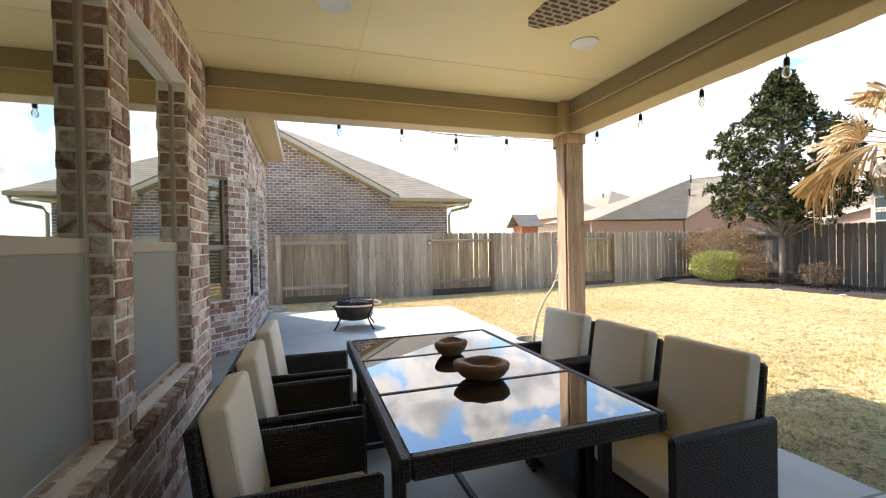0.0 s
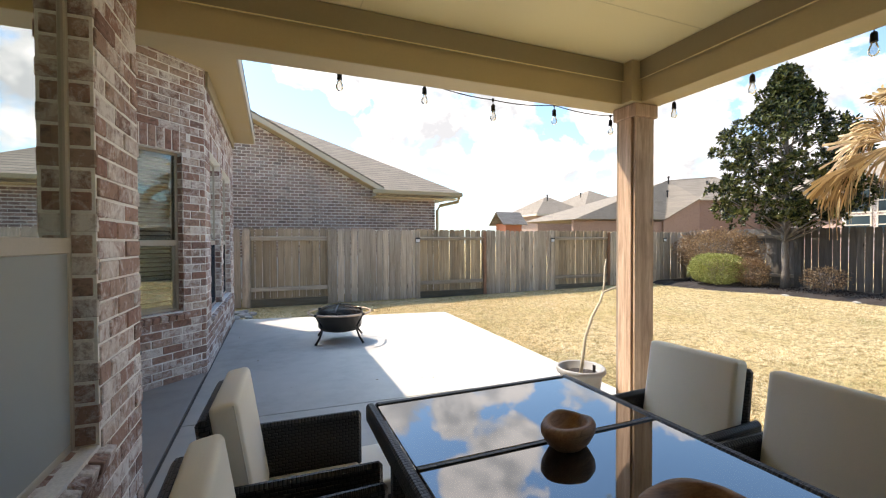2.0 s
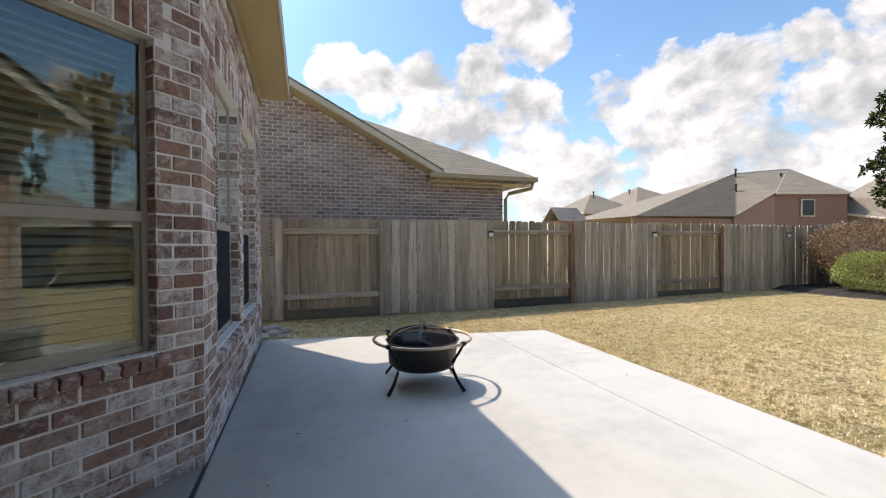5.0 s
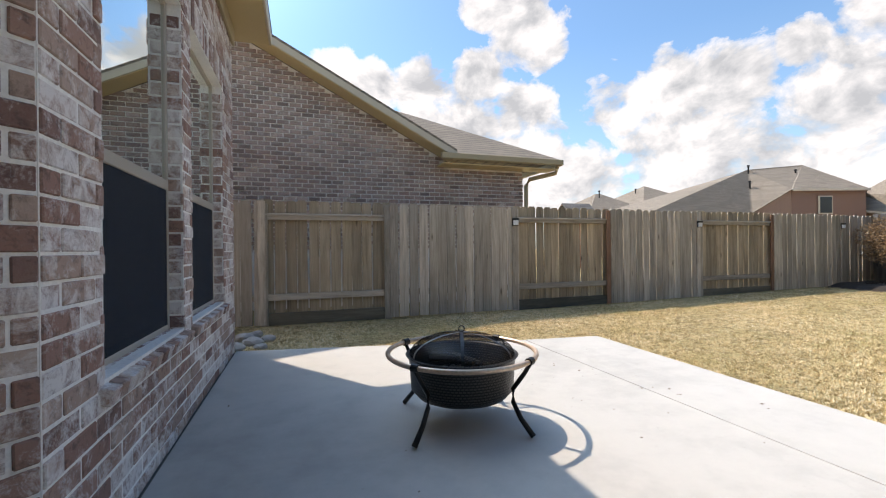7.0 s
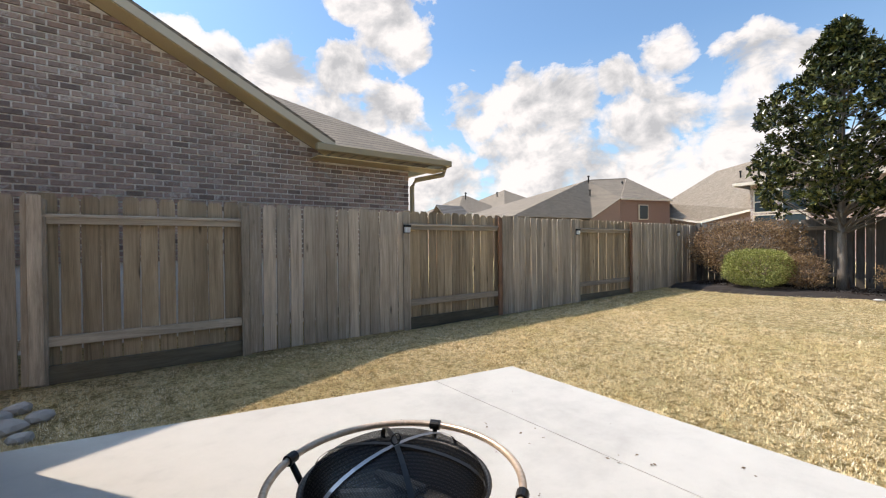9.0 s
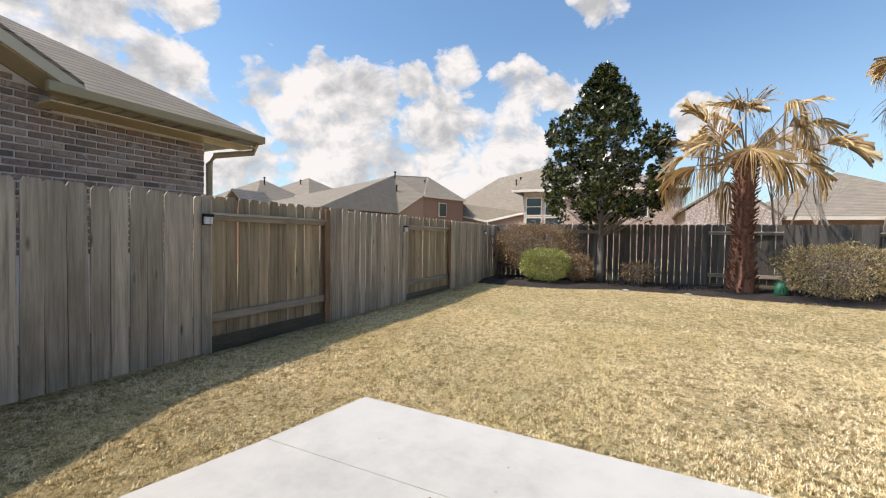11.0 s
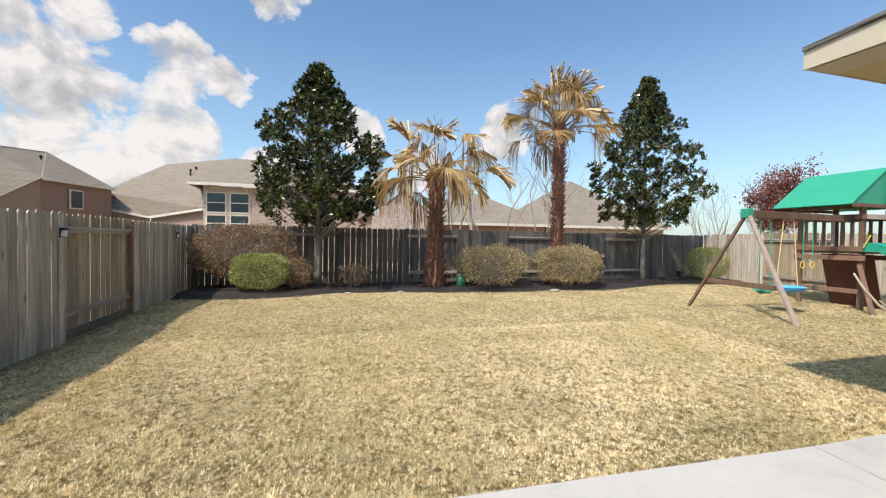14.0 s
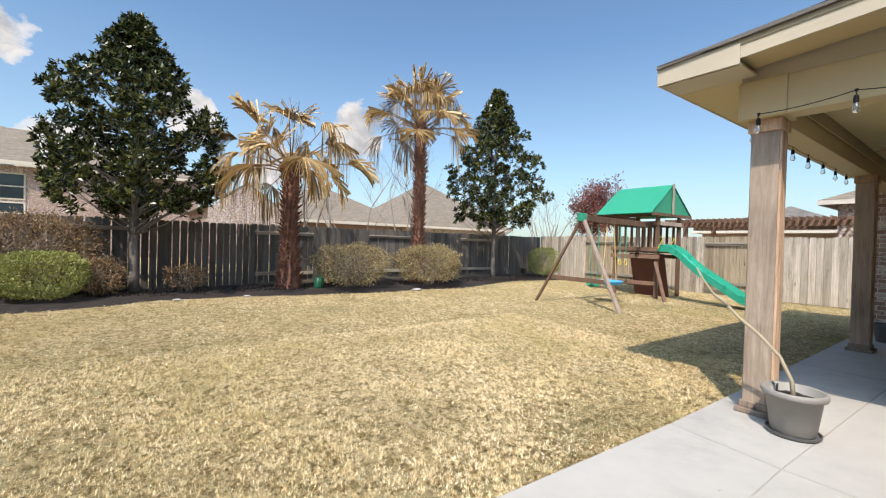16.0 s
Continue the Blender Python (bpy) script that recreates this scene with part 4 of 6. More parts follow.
def magnolia(x, y, h, r, z0, seed, trunk_r=0.085):
    t = empty("magnolia_tree", (x, y, gz(x) + 0.03), label="cone-shaped evergreen tree with glossy dark leaves by the fence", category="tree", group="magnolias by the fence")
    rnd = random.Random(seed)
    bm = bmesh.new()
    tube(bm, [(0, 0, -0.05), (0.02, 0.01, 0.4), (0.0, 0.03, h * 0.4), (0.03, 0, h * 0.8), (0, 0, h * 0.97)], [trunk_r * 1.5, trunk_r, trunk_r * 0.75, 0.04, 0.01], 10)
    pts, nrm = [], []
    n = 230
    for k in range(n):
        u = (k + 0.5) / n
        z = z0 + (h - z0) * (u ** 1.12) * 0.98
        v = (z - z0) / (h - z0)
        a = k * 2.399 + rnd.uniform(-0.4, 0.4)
        tier = 0.90 + 0.32 * noise.noise(Vector((math.cos(a) * 1.3 + seed, math.sin(a) * 1.3, z * 1.5)))
        prof = r * min(1.0, 0.66 + 2.0 * v) * min(1.0, 2.1 * max(0.0, 1 - v) ** 1.2) * 0.98 * tier + 0.04
        rr = prof * rnd.choice((0.3, 0.6, 0.85, 1.0, 1.05)) * rnd.uniform(0.85, 1.12)
        tip = Vector((math.cos(a) * rr, math.sin(a) * rr, z + 0.15 + 0.10 * rr * (1 - v)))
        if k % 2 == 0:
            s = Vector((0, 0, max(1.25, z - rr * 0.45)))
            tube(bm, [s, s.lerp(tip, 0.5) - Vector((0, 0, 0.05)), tip], [0.022 * (1 - u) + 0.008, 0.013, 0.005], 5, cap=False)
        cr = rnd.uniform(0.12, 0.27) * (1.1 - 0.35 * u)
        for j in range(12):
            w3 = Vector((rnd.gauss(0, 1), rnd.gauss(0, 1), rnd.gauss(0, 0.7))).normalized()
            bud = tip + w3 * cr * rnd.uniform(0.4, 1.0)
            axis = (w3 + Vector((math.cos(a) * 0.5, math.sin(a) * 0.5, 0.7))).normalized()
            s1 = axis.orthogonal().normalized()
            s2 = axis.cross(s1)
            for q in range(8):
                b2 = q * 2.399
                pts.append(bud + axis * 0.01 * q)
                nrm.append((axis * (0.35 + 0.12 * q) + (s1 * math.cos(b2) + s2 * math.sin(b2)) * 1.25) * 1.6)
    part("trunk", bm, M_BARK, t, smooth=True)
    leaves("crown", pts, nrm, 0.125, 0.064, M_LEAF_MAG, t, seed)
    return t


magnolia(12.45, 8.98, 5.65, 1.62, 1.55, 3)
magnolia(12.9, -1.75, 6.75, 1.72, 1.75, 8)


def fan_leaf(vs, fs, base, d, length, droop, rnd):
    """A dead palmate leaf: pleats joined for half their length, then loose drooping tips."""
    side = d.cross(Vector((0, 0, 1)))
    side.normalize()
    up = side.cross(d)
    roll = rnd.uniform(-0.9, 0.9)
    side, up = side * math.cos(roll) + up * math.sin(roll), up * math.cos(roll) - side * math.sin(roll)
    n = 38
    spread_open = rnd.random() < 0.4
    half = radians(rnd.uniform(65, 95) if spread_open else rnd.uniform(30, 75))
    droop *= 0.35 if spread_open else 1.0
    cup = rnd.uniform(-0.2, 0.7)
    step = 2 * half / n
    for k in range(n):
        a = -half + (k + 0.5) * step
        L = length * (0.70 + 0.30 * math.cos(a)) * rnd.uniform(0.85, 1.08)
        rows = []
        sag = droop * rnd.uniform(0.25, 1.9)
        twist = rnd.uniform(-0.22, 0.22)
        for f, half_w in ((0.02, 1.0), (0.22, 1.0), (0.42, 0.8), (0.64, 0.42), (0.84, 0.26), (1.0, 0.04)):
            fall = Vector((0, 0, -1)) * L * (0.10 * sag * f ** 2 + 0.95 * sag * max(0.0, f - 0.36) ** 1.4)
            line = []
            for e in (-1, 0, 1):
                b = a + e * step * 0.5 * half_w + twist * f
                q = d * math.cos(b) + side * math.sin(b) + up * (cup * abs(math.sin(b)) + (0.05 if e == 0 else -0.03))
                reach = f * (1 - min(0.5, 0.42 * sag * max(0.0, f - 0.40)))
                line.append(len(vs))
                vs.append(tuple(base + q.normalized() * L * reach + fall))
            rows.append(line)
        for p, q in zip(rows, rows[1:]):
            fs.append((p[0], p[1], q[1], q[0]))
            fs.append((p[1], p[2], q[2], q[1]))


def palm(x, y, h, r0, seed, spread, n, lift, hang):
    t = empty("fan_palm", (x, y, gz(x) + 0.03), label="freeze-killed fan palm with drooping tan fronds and shaggy reddish trunk", category="palm tree", group="fan palms by the fence")
    rnd = random.Random(seed)
    bm = bmesh.new()
    k, zz, prof = 0, -0.05, []
    while zz < h:
        f = zz / h
        prof.append((r0 * (1.35 - 0.55 * min(1, f * 3) + 0.12 * f) * 0.82, zz))
        zz += 0.12
    lathe(bm, prof, 14)
    part("trunk", bm, M_BARK_PALM, t, smooth=True)
    bm = bmesh.new()
    z = 0.02
    while z < h:
        f = z / h
        rr = r0 * (1.35 - 0.55 * min(1, f * 3) + 0.12 * f) * 0.80
        for i in range(11):
            a = i * 2 * math.pi / 11 + (z * 7) + rnd.uniform(-0.15, 0.15)
            m = Matrix.Translation((math.cos(a) * rr, math.sin(a) * rr, z + rnd.uniform(-0.03, 0.03))) @ Matrix.Rotation(a, 4, "Z") @ Matrix.Rotation(radians(rnd.uniform(22, 62)), 4, "Y")
            ln = rnd.uniform(0.09, 0.17)
            vv = [bm.verts.new(m @ Vector(c)) for c in ((-0.01, -0.035, 0), (-0.01, 0.035, 0), (0.02, 0, -0.01), (0.0, -0.018, ln), (0.0, 0.018, ln), (0.018, 0, ln * 0.9))]
            bm.faces.new((vv[0], vv[3], vv[4], vv[1])), bm.faces.new((vv[0], vv[2], vv[5], vv[3])), bm.faces.new((vv[2], vv[1], vv[4], vv[5])), bm.faces.new((vv[3], vv[5], vv[4]))
        z += 0.085
    part("trunk_husk", bm, M_BARK_PALM, t)
    for i in range(n):
        a = i * 2.399 + rnd.uniform(-0.3, 0.3)
        el = radians(lift[0] + (lift[1] - lift[0]) * ((i + 0.5) / n) ** 0.8 + rnd.uniform(-8, 8))
        d = Vector((math.cos(a) * math.cos(el), math.sin(a) * math.cos(el), math.sin(el)))
        L = spread * rnd.uniform(0.42, 0.60)
        b = Vector((math.cos(a) * 0.08, math.sin(a) * 0.08, h - 0.25 + 0.3 * i / n))
        mid = b + d * L * 0.5
        end = b + d * L - Vector((0, 0, 0.10 * L * math.cos(el)))
        bm = bmesh.new()
        tube(bm, [b, mid, end], [0.024, 0.015, 0.011], 5)
        root = part("frond", bm, M_LEAF_BROWN, t)
        dd = ((end - mid).normalized() + Vector((0, 0, -rnd.uniform(*hang)))).normalized()
        vs, fs = [], []
        fan_leaf(vs, fs, end, dd, spread * rnd.uniform(0.28, 0.42), rnd.uniform(0.7, 1.8), rnd)
        me = bpy.data.meshes.new("fan_blade")
        me.from_pydata(vs, [], fs)
        me.materials.append(M_PALM)
        ob = new("fan_blade", me)
        ob.parent = root
    return t


palm(12.0, 5.92, 3.10, 0.25, 11, 2.35, 23, (-10, 62), (0.0, 0.7))
palm(12.2, 2.05, 4.85, 0.195, 12, 2.05, 38, (-8, 84), (0.0, 0.9))


def bush(x, y, rx, ry, h, mat, label, seed, n=5200, leaf=0.05, shell=0.8, twigs=14, z0=0.1, group="", name="bush"):
    t = empty(name, (x, y, gz(x) + 0.04), label=label, category="bush", group=group)
    rnd = random.Random(seed)
    rough = 0.10 if mat is M_LEAF_BOX else 0.26
    bm = bmesh.new()
    for i in range(twigs):
        a = rnd.uniform(0, 6.28)
        e = Vector((math.cos(a) * rx * rnd.uniform(0.3, 0.85), math.sin(a) * ry * rnd.uniform(0.3, 0.85), h * rnd.uniform(0.6, 0.95)))
        tube(bm, [(0.1 * math.cos(a), 0.1 * math.sin(a), -0.04), e * 0.5 + Vector((0, 0, -0.05)), e], [0.014, 0.009, 0.004], 4, cap=False)
        for q in range(3):
            f = e * rnd.uniform(0.4, 0.7)
            g = f + Vector((rnd.uniform(-.3, .3) * rx, rnd.uniform(-.3, .3) * ry, rnd.uniform(0.1, 0.35) * h))
            tube(bm, [f, g], [0.006, 0.003], 3, cap=False)
    part("branchwork", bm, M_TWIG, t)
    pts, nrm = [], []
    cz = (h + z0) / 2
    hz = (h - z0) / 2
    for i in range(n):
        v = Vector((rnd.gauss(0, 1), rnd.gauss(0, 1), rnd.gauss(0, 1))).normalized()
        k = 1 / (abs(v.x) ** 2.6 + abs(v.y) ** 2.6 + abs(v.z) ** 2.6) ** (1 / 2.6)
        bump = 1 + rough * noise.noise(v * 2.2 + Vector((seed, 0, 0))) + rough * 0.7 * noise.noise(v * 6 + Vector((0, seed, 0)))
        rr = (shell + (1 - shell) * rnd.random() ** 0.5 + (0.05 if rnd.random() < 0.06 else 0)) * bump if rnd.random() < 0.7 else rnd.uniform(0.5, 1) * bump
        q = v * k * rr
        pts.append(Vector((q.x * rx, q.y * ry, cz + q.z * hz)))
        nrm.append(v + Vector((0, 0, 0.3)))
    leaves("foliage", pts, nrm, leaf, leaf * 0.55, mat, t, seed)
    return t


bush(11.75, 10.30, 0.68, 0.64, 0.90, M_LEAF_BOX, "neatly rounded bright green boxwood bush on dark mulch", 21, 12000, 0.044, 0.82, 8, 0.08)
bush(11.75, 4.35, 0.85, 0.92, 1.15, M_LEAF_DRY, "thinning clipped shrub with yellow and brown leaves by the fence", 22, 6500, 0.055, 0.7, 26, 0.12, "clipped shrubs before the fence")
bush(11.6, 2.05, 0.80, 0.98, 1.16, M_LEAF_DRY, "dense clipped shrub with yellow-brown leaves under the palm", 23, 9500, 0.055, 0.72, 22, 0.15, "clipped shrubs before the fence")
bush(12.35, 10.75, 0.50, 1.25, 1.60, M_LEAF_BROWN, "tall half-dead brown hedge in the fence corner", 24, 11000, 0.055, 0.55, 40, 0.25)
bush(11.95, 9.5, 0.34, 0.36, 0.78, M_LEAF_BROWN, "small brown frost-bitten shrub beside the boxwood", 25, 2400, 0.05, 0.6, 10)
bush(12.3, 8.05, 0.40, 0.42, 0.62, M_LEAF_BROWN, "low dark brown dying shrub near the tree trunk", 26, 1200, 0.05, 0.5, 10)
bush(12.4, -4.0, 0.58, 0.58, 1.15, M_LEAF_BOX, "rounded pale green bush by the far fence corner", 27, 5500, 0.05, 0.8, 8)


def bare_tree(x, y, h, seed, label, leafy=None):
    t = empty("bare_tree" if leafy is None else "red_tree", (x, y, GRASS_Z), label=label, category="tree")
    rnd = random.Random(seed)
    bm = bmesh.new()
    tips = []
    for i in range(4 if leafy is None else 3):
        a = rnd.uniform(0, 6.28)
        limb(bm, Vector((0.08 * math.cos(a), 0.08 * math.sin(a), -0.03)), Vector(((0.38 if leafy is None else 0.2) * math.cos(a), (0.38 if leafy is None else 0.2) * math.sin(a), 1)).normalized(), h * (0.52 if leafy is None else 0.46), 0.035, 4, rnd, 5, 0.3, tips)
    part("trunk", bm, M_TWIG, t)
    if leafy is not None:
        pts = [p + Vector((rnd.gauss(0, .16), rnd.gauss(0, .16), rnd.gauss(0, .14))) for p in tips if p.z > h * 0.3 and math.hypot(p.x, p.y) < 1.1 for _ in range(26)]
        for k in range(110):
            v = Vector((rnd.gauss(0, 1), rnd.gauss(0, 1), rnd.gauss(0, 1))).normalized() * rnd.uniform(0.35, 1.0)
            c = Vector((v.x * 0.95, v.y * 0.95, h * 0.66 + v.z * h * 0.31))
            pts += [c + Vector((rnd.gauss(0, .17), rnd.gauss(0, .17), rnd.gauss(0, .14))) for _ in range(60)]
        leaves("crown", pts, [Vector((0, 0, 0.2))] * len(pts), 0.10, 0.06, leafy, t, seed)
    return t


bare_tree(14.3, 4.9, 4.4, 31, "leafless multi-stem tree with fine grey twigs behind the fence")
bare_tree(14.5, 3.2, 4.9, 32, "leafless slender tree with pale branches behind the fence")
bare_tree(14.5, 1.0, 4.7, 33, "leafless tree with spreading pale branches behind the fence")
bare_tree(15.6, -7.6, 4.9, 34, "pale leafless tree with upright twigs behind the far fence")
bare_tree(13.7, -9.1, 4.7, 35, "small tree with dark red leaves behind the far fence", M_LEAF_RED)


def build_bed():
    bm = bmesh.new()
    edge = [(10.9, 11.95), (10.75, 11.0), (10.7, 10.2), (10.9, 9.5), (11.4, 8.6), (11.35, 7.2), (11.0, 5.9), (11.0, 5.0), (10.8, 4.0), (10.95, 2.6), (10.75, 1.4), (11.1, 0.2), (11.7, -1.2), (11.9, -2.4), (11.7, -3.4), (11.5, -4.2), (11.4, -5.0)]
    prev = None
    rows = []
    pts = []
    for (x0, y0), (x1, y1) in zip(edge, edge[1:]):
        for k in range(6):
            f = k / 6
            pts.append((x0 + (x1 - x0) * f + 0.05 * math.sin(k * 3 + y0), y0 + (y1 - y0) * f))
    for x, y in pts:
        row = []
        for j in range(14):
            f = j / 13
            xx = x + (12.93 + 0.038 * (12.1 - y) - x) * f
            z = gz(xx) - 0.02 + 0.10 * min(1, f * 5) + 0.025 * noise.noise((xx * 3, y * 3, 1)) * min(1, f * 6)
            row.append(bm.verts.new((xx, y, z)))
        rows.append(row)
    for a, b in zip(rows, rows[1:]):
        for j in range(13):
            bm.faces.new((a[j], a[j + 1], b[j + 1], b[j]))
    bmesh.ops.recalc_face_normals(bm, faces=bm.faces)
    part("mulch_bed", bm, M_MULCH, kind="structure")
    rs = np.random.RandomState(4)
    n = 9000
    yy = rs.uniform(-4.8, 11.7, n)
    xx = rs.uniform(11.6, 12.8, n)
    p = np.stack([xx, yy, np.full(n, GRASS_Z + 0.175)], 1)
    ob = leaves("mulch_chips", p, np.tile([0, 0, 0.1], (n, 1)), 0.06, 0.022, M_MULCH, None, 9)
    tagged(ob, kind="stuff")


build_bed()


def build_grass():
    """Dry blades over the whole lawn, denser near the patio."""
    rs = np.random.RandomState(2)
    P = []
    for (x0, x1, y0, y1, dens) in ((-0.6, 7.2, 3.0, 11.9, 11500), (3.05, 11.4, -5.0, 11.95, 4200), (3.05, 6.0, -1.5, 3.0, 1500), (-3.0, 12.0, 9.8, 11.95, 1200)):
        n = int((x1 - x0) * (y1 - y0) * dens)
        tufts = np.stack([rs.uniform(x0, x1, n // 11), rs.uniform(y0, y1, n // 11)], 1)
        P.append(tufts[rs.randint(0, len(tufts), n)] + rs.normal(0, 0.008, (n, 2)))
    P = np.concatenate(P)
    x, y = P[:, 0], P[:, 1]
    on = (x < 3.045 + 0.030 * np.maximum(0, y - 5.5) - 0.0 * y) & (y < 10.44 - 0.180 * (x + 0.6))
    P = P[~on]
    n = len(P)
    base = np.concatenate([P, (GRASS_Z - 0.008 + 0.10 * np.clip((P[:, :1] - 4.0) / 8.0, 0, 1))], 1)
    h = (rs.uniform(0.012, 0.030, n) * np.where(rs.rand(n) < 0.07, 1.7, 1.0))[:, None]
    a = rs.uniform(0, 2 * np.pi, n)
    lean = rs.uniform(0.1, 1.3, n)[:, None]
    d = np.stack([np.cos(a), np.sin(a), np.zeros(n)], 1)
    s = np.stack([-np.sin(a), np.cos(a), np.zeros(n)], 1)
    w = rs.uniform(0.0018, 0.0036, n)[:, None]
    tip = base + d * h * lean + np.array([0, 0, 1.0]) * h
    v = np.stack([base - s * w, base + s * w, tip], 1).reshape(-1, 3)
    me = bpy.data.meshes.new("grass")
    me.vertices.add(len(v))
    me.vertices.foreach_set("co", v.astype(np.float32).ravel())
    me.loops.add(3 * n)
    me.loops.foreach_set("vertex_index", np.arange(3 * n, dtype=np.int32))
    me.polygons.add(n)
    me.polygons.foreach_set("loop_start", np.arange(0, 3 * n, 3, dtype=np.int32))
    me.update()
    m, w2, b = material("grass blade", 0.85, spec=0.2)
    r = w2.n("NewGeometry", _out=8)
    g = w2.n("NewGeometry", _out=0)
    patch = w2.noise(g, 0.55, 5.0, 0.65, 0.5)
    mid = w2.noise(g, 5.0, 4.0, 0.6)
    c = w2.ramp(r, [(0.0, (0.50, 0.35, 0.16)), (0.25, (0.80, 0.60, 0.31)), (0.6, (0.95, 0.78, 0.48)), (1.0, (1.0, 0.93, 0.74))])
    gr = w2.math("ADD", w2.math("ADD", w2.math("MULTIPLY", patch, 0.6), w2.math("MULTIPLY", mid, 0.3)), w2.math("MULTIPLY", r, 0.22))
    c = w2.mix(w2.ramp(gr, [(0.58, (0,)), (0.74, (0.75,))]), c, (0.40, 0.36, 0.10))
    tuft = w2.math("ADD", w2.math("MULTIPLY", w2.noise(g, 30.0, 3.0, 0.7), 0.6), w2.math("MULTIPLY", w2.noise(g, 10.0, 3.0, 0.6), 0.4))
    c = w2.mix(w2.ramp(tuft, [(0.42, (0.9,)), (0.50, (0.0,))]), c, (0.29, 0.205, 0.08))
    wire(w2, b, c)
    me.materials.append(m)
    tagged(new("grass", me), kind="stuff")


build_grass()

# ---- patio things ----


def weave_panel(lo, hi, bevel=0.012):
    return boxes((lo, hi), bevel=bevel)


def cushion(w, d, h, r=0.02):
    bm = bmesh.new()
    box(bm, (-w / 2, -d / 2, 0), (w / 2, d / 2, h))
    bmesh.ops.bevel(bm, geom=list(bm.edges), offset=r * 0.75, segments=4, affect="EDGES", profile=0.5)
    return bm


def wicker_chair():
    """Faces +y; its base is centred at the origin."""
    c = tagged(new("dining_chair"), label="black wicker dining armchair with cream seat and back cushions", category="chair", group="chairs round the patio table")
    w, d, arm, bh = 0.50, 0.56, 0.62, 0.83
    for s in (-1, 1):
        part("side_panel", weave_panel((s * w / 2 - (0.035 if s > 0 else 0), -d / 2, 0.015), (s * w / 2 + (0.035 if s < 0 else 0), d / 2, arm)), M_WEAVE, c)
    part("seat_base", weave_panel((-w / 2 + 0.036, -d / 2 + 0.06, 0.10), (w / 2 - 0.036, d / 2 - 0.012, 0.33)), M_WEAVE, c)
    bm = weave_panel((-w / 2 + 0.037, -0.02, 0.30), (w / 2 - 0.037, 0.02, bh))
    bm.transform(Matrix.Translation((0, -d / 2 + 0.075, 0)) @ Matrix.Translation((0, 0, 0.3)) @ Matrix.Rotation(radians(7), 4, "X") @ Matrix.Translation((0, 0, -0.3)))
    part("backrest", bm, M_WEAVE, c)
    for x in (-w / 2 + 0.018, w / 2 - 0.018):
        for y in (-d / 2 + 0.03, d / 2 - 0.03):
            bm = bmesh.new()
            tube(bm, [(x, y, 0), (x, y, 0.0149)], 0.014, 8)
            part("foot", bm, M_BLACK, c)
    bm = cushion(w - 0.085, d - 0.10, 0.075, 0.022)
    bm.transform(Matrix.Translation((0, 0.035, 0.332)))
    seat = part("seat_cushion", bm, M_CUSHION, c, smooth=True)
    bm = bmesh.new()
    ww, dd = (w - 0.085) / 2 - 0.01, (d - 0.10) / 2 - 0.01
    tube(bm, [(-ww, -dd + 0.035, 0.402), (-ww, dd + 0.035, 0.402), (ww, dd + 0.035, 0.402), (ww, -dd + 0.035, 0.402)], 0.004, 6)
    part("piping", bm, M_CUSHION, seat)
    bm = cushion(w - 0.08, 0.085, 0.47, 0.026)
    bm.transform(Matrix.Translation((0, -d / 2 + 0.142, 0.405)) @ Matrix.Rotation(radians(9), 4, "X"))
    back = part("back_cushion", bm, M_CUSHION, c, smooth=True)
    bm = bmesh.new()
    hw = (w - 0.08) / 2 - 0.003
    tube(bm, [(-hw, 0.030, 0.02), (-hw, 0.030, 0.458), (hw, 0.030, 0.458), (hw, 0.030, 0.02)], 0.0035, 6)
    bm.transform(Matrix.Translation((0, -d / 2 + 0.142, 0.405)) @ Matrix.Rotation(radians(9), 4, "X"))
    part("piping", bm, M_CUSHION, back)
    return c


first = wicker_chair()
first.matrix_basis = pose(1.68, 2.52, 0, 0, 0, 91)
for x, y, a in ((1.66, 3.03, 89), (1.66, 3.56, 92), (0.11, 2.66, -91), (0.12, 3.25, -89), (0.14, 3.86, -92)):
    copy_thing(first, pose(x, y, 0, 0, 0, a))


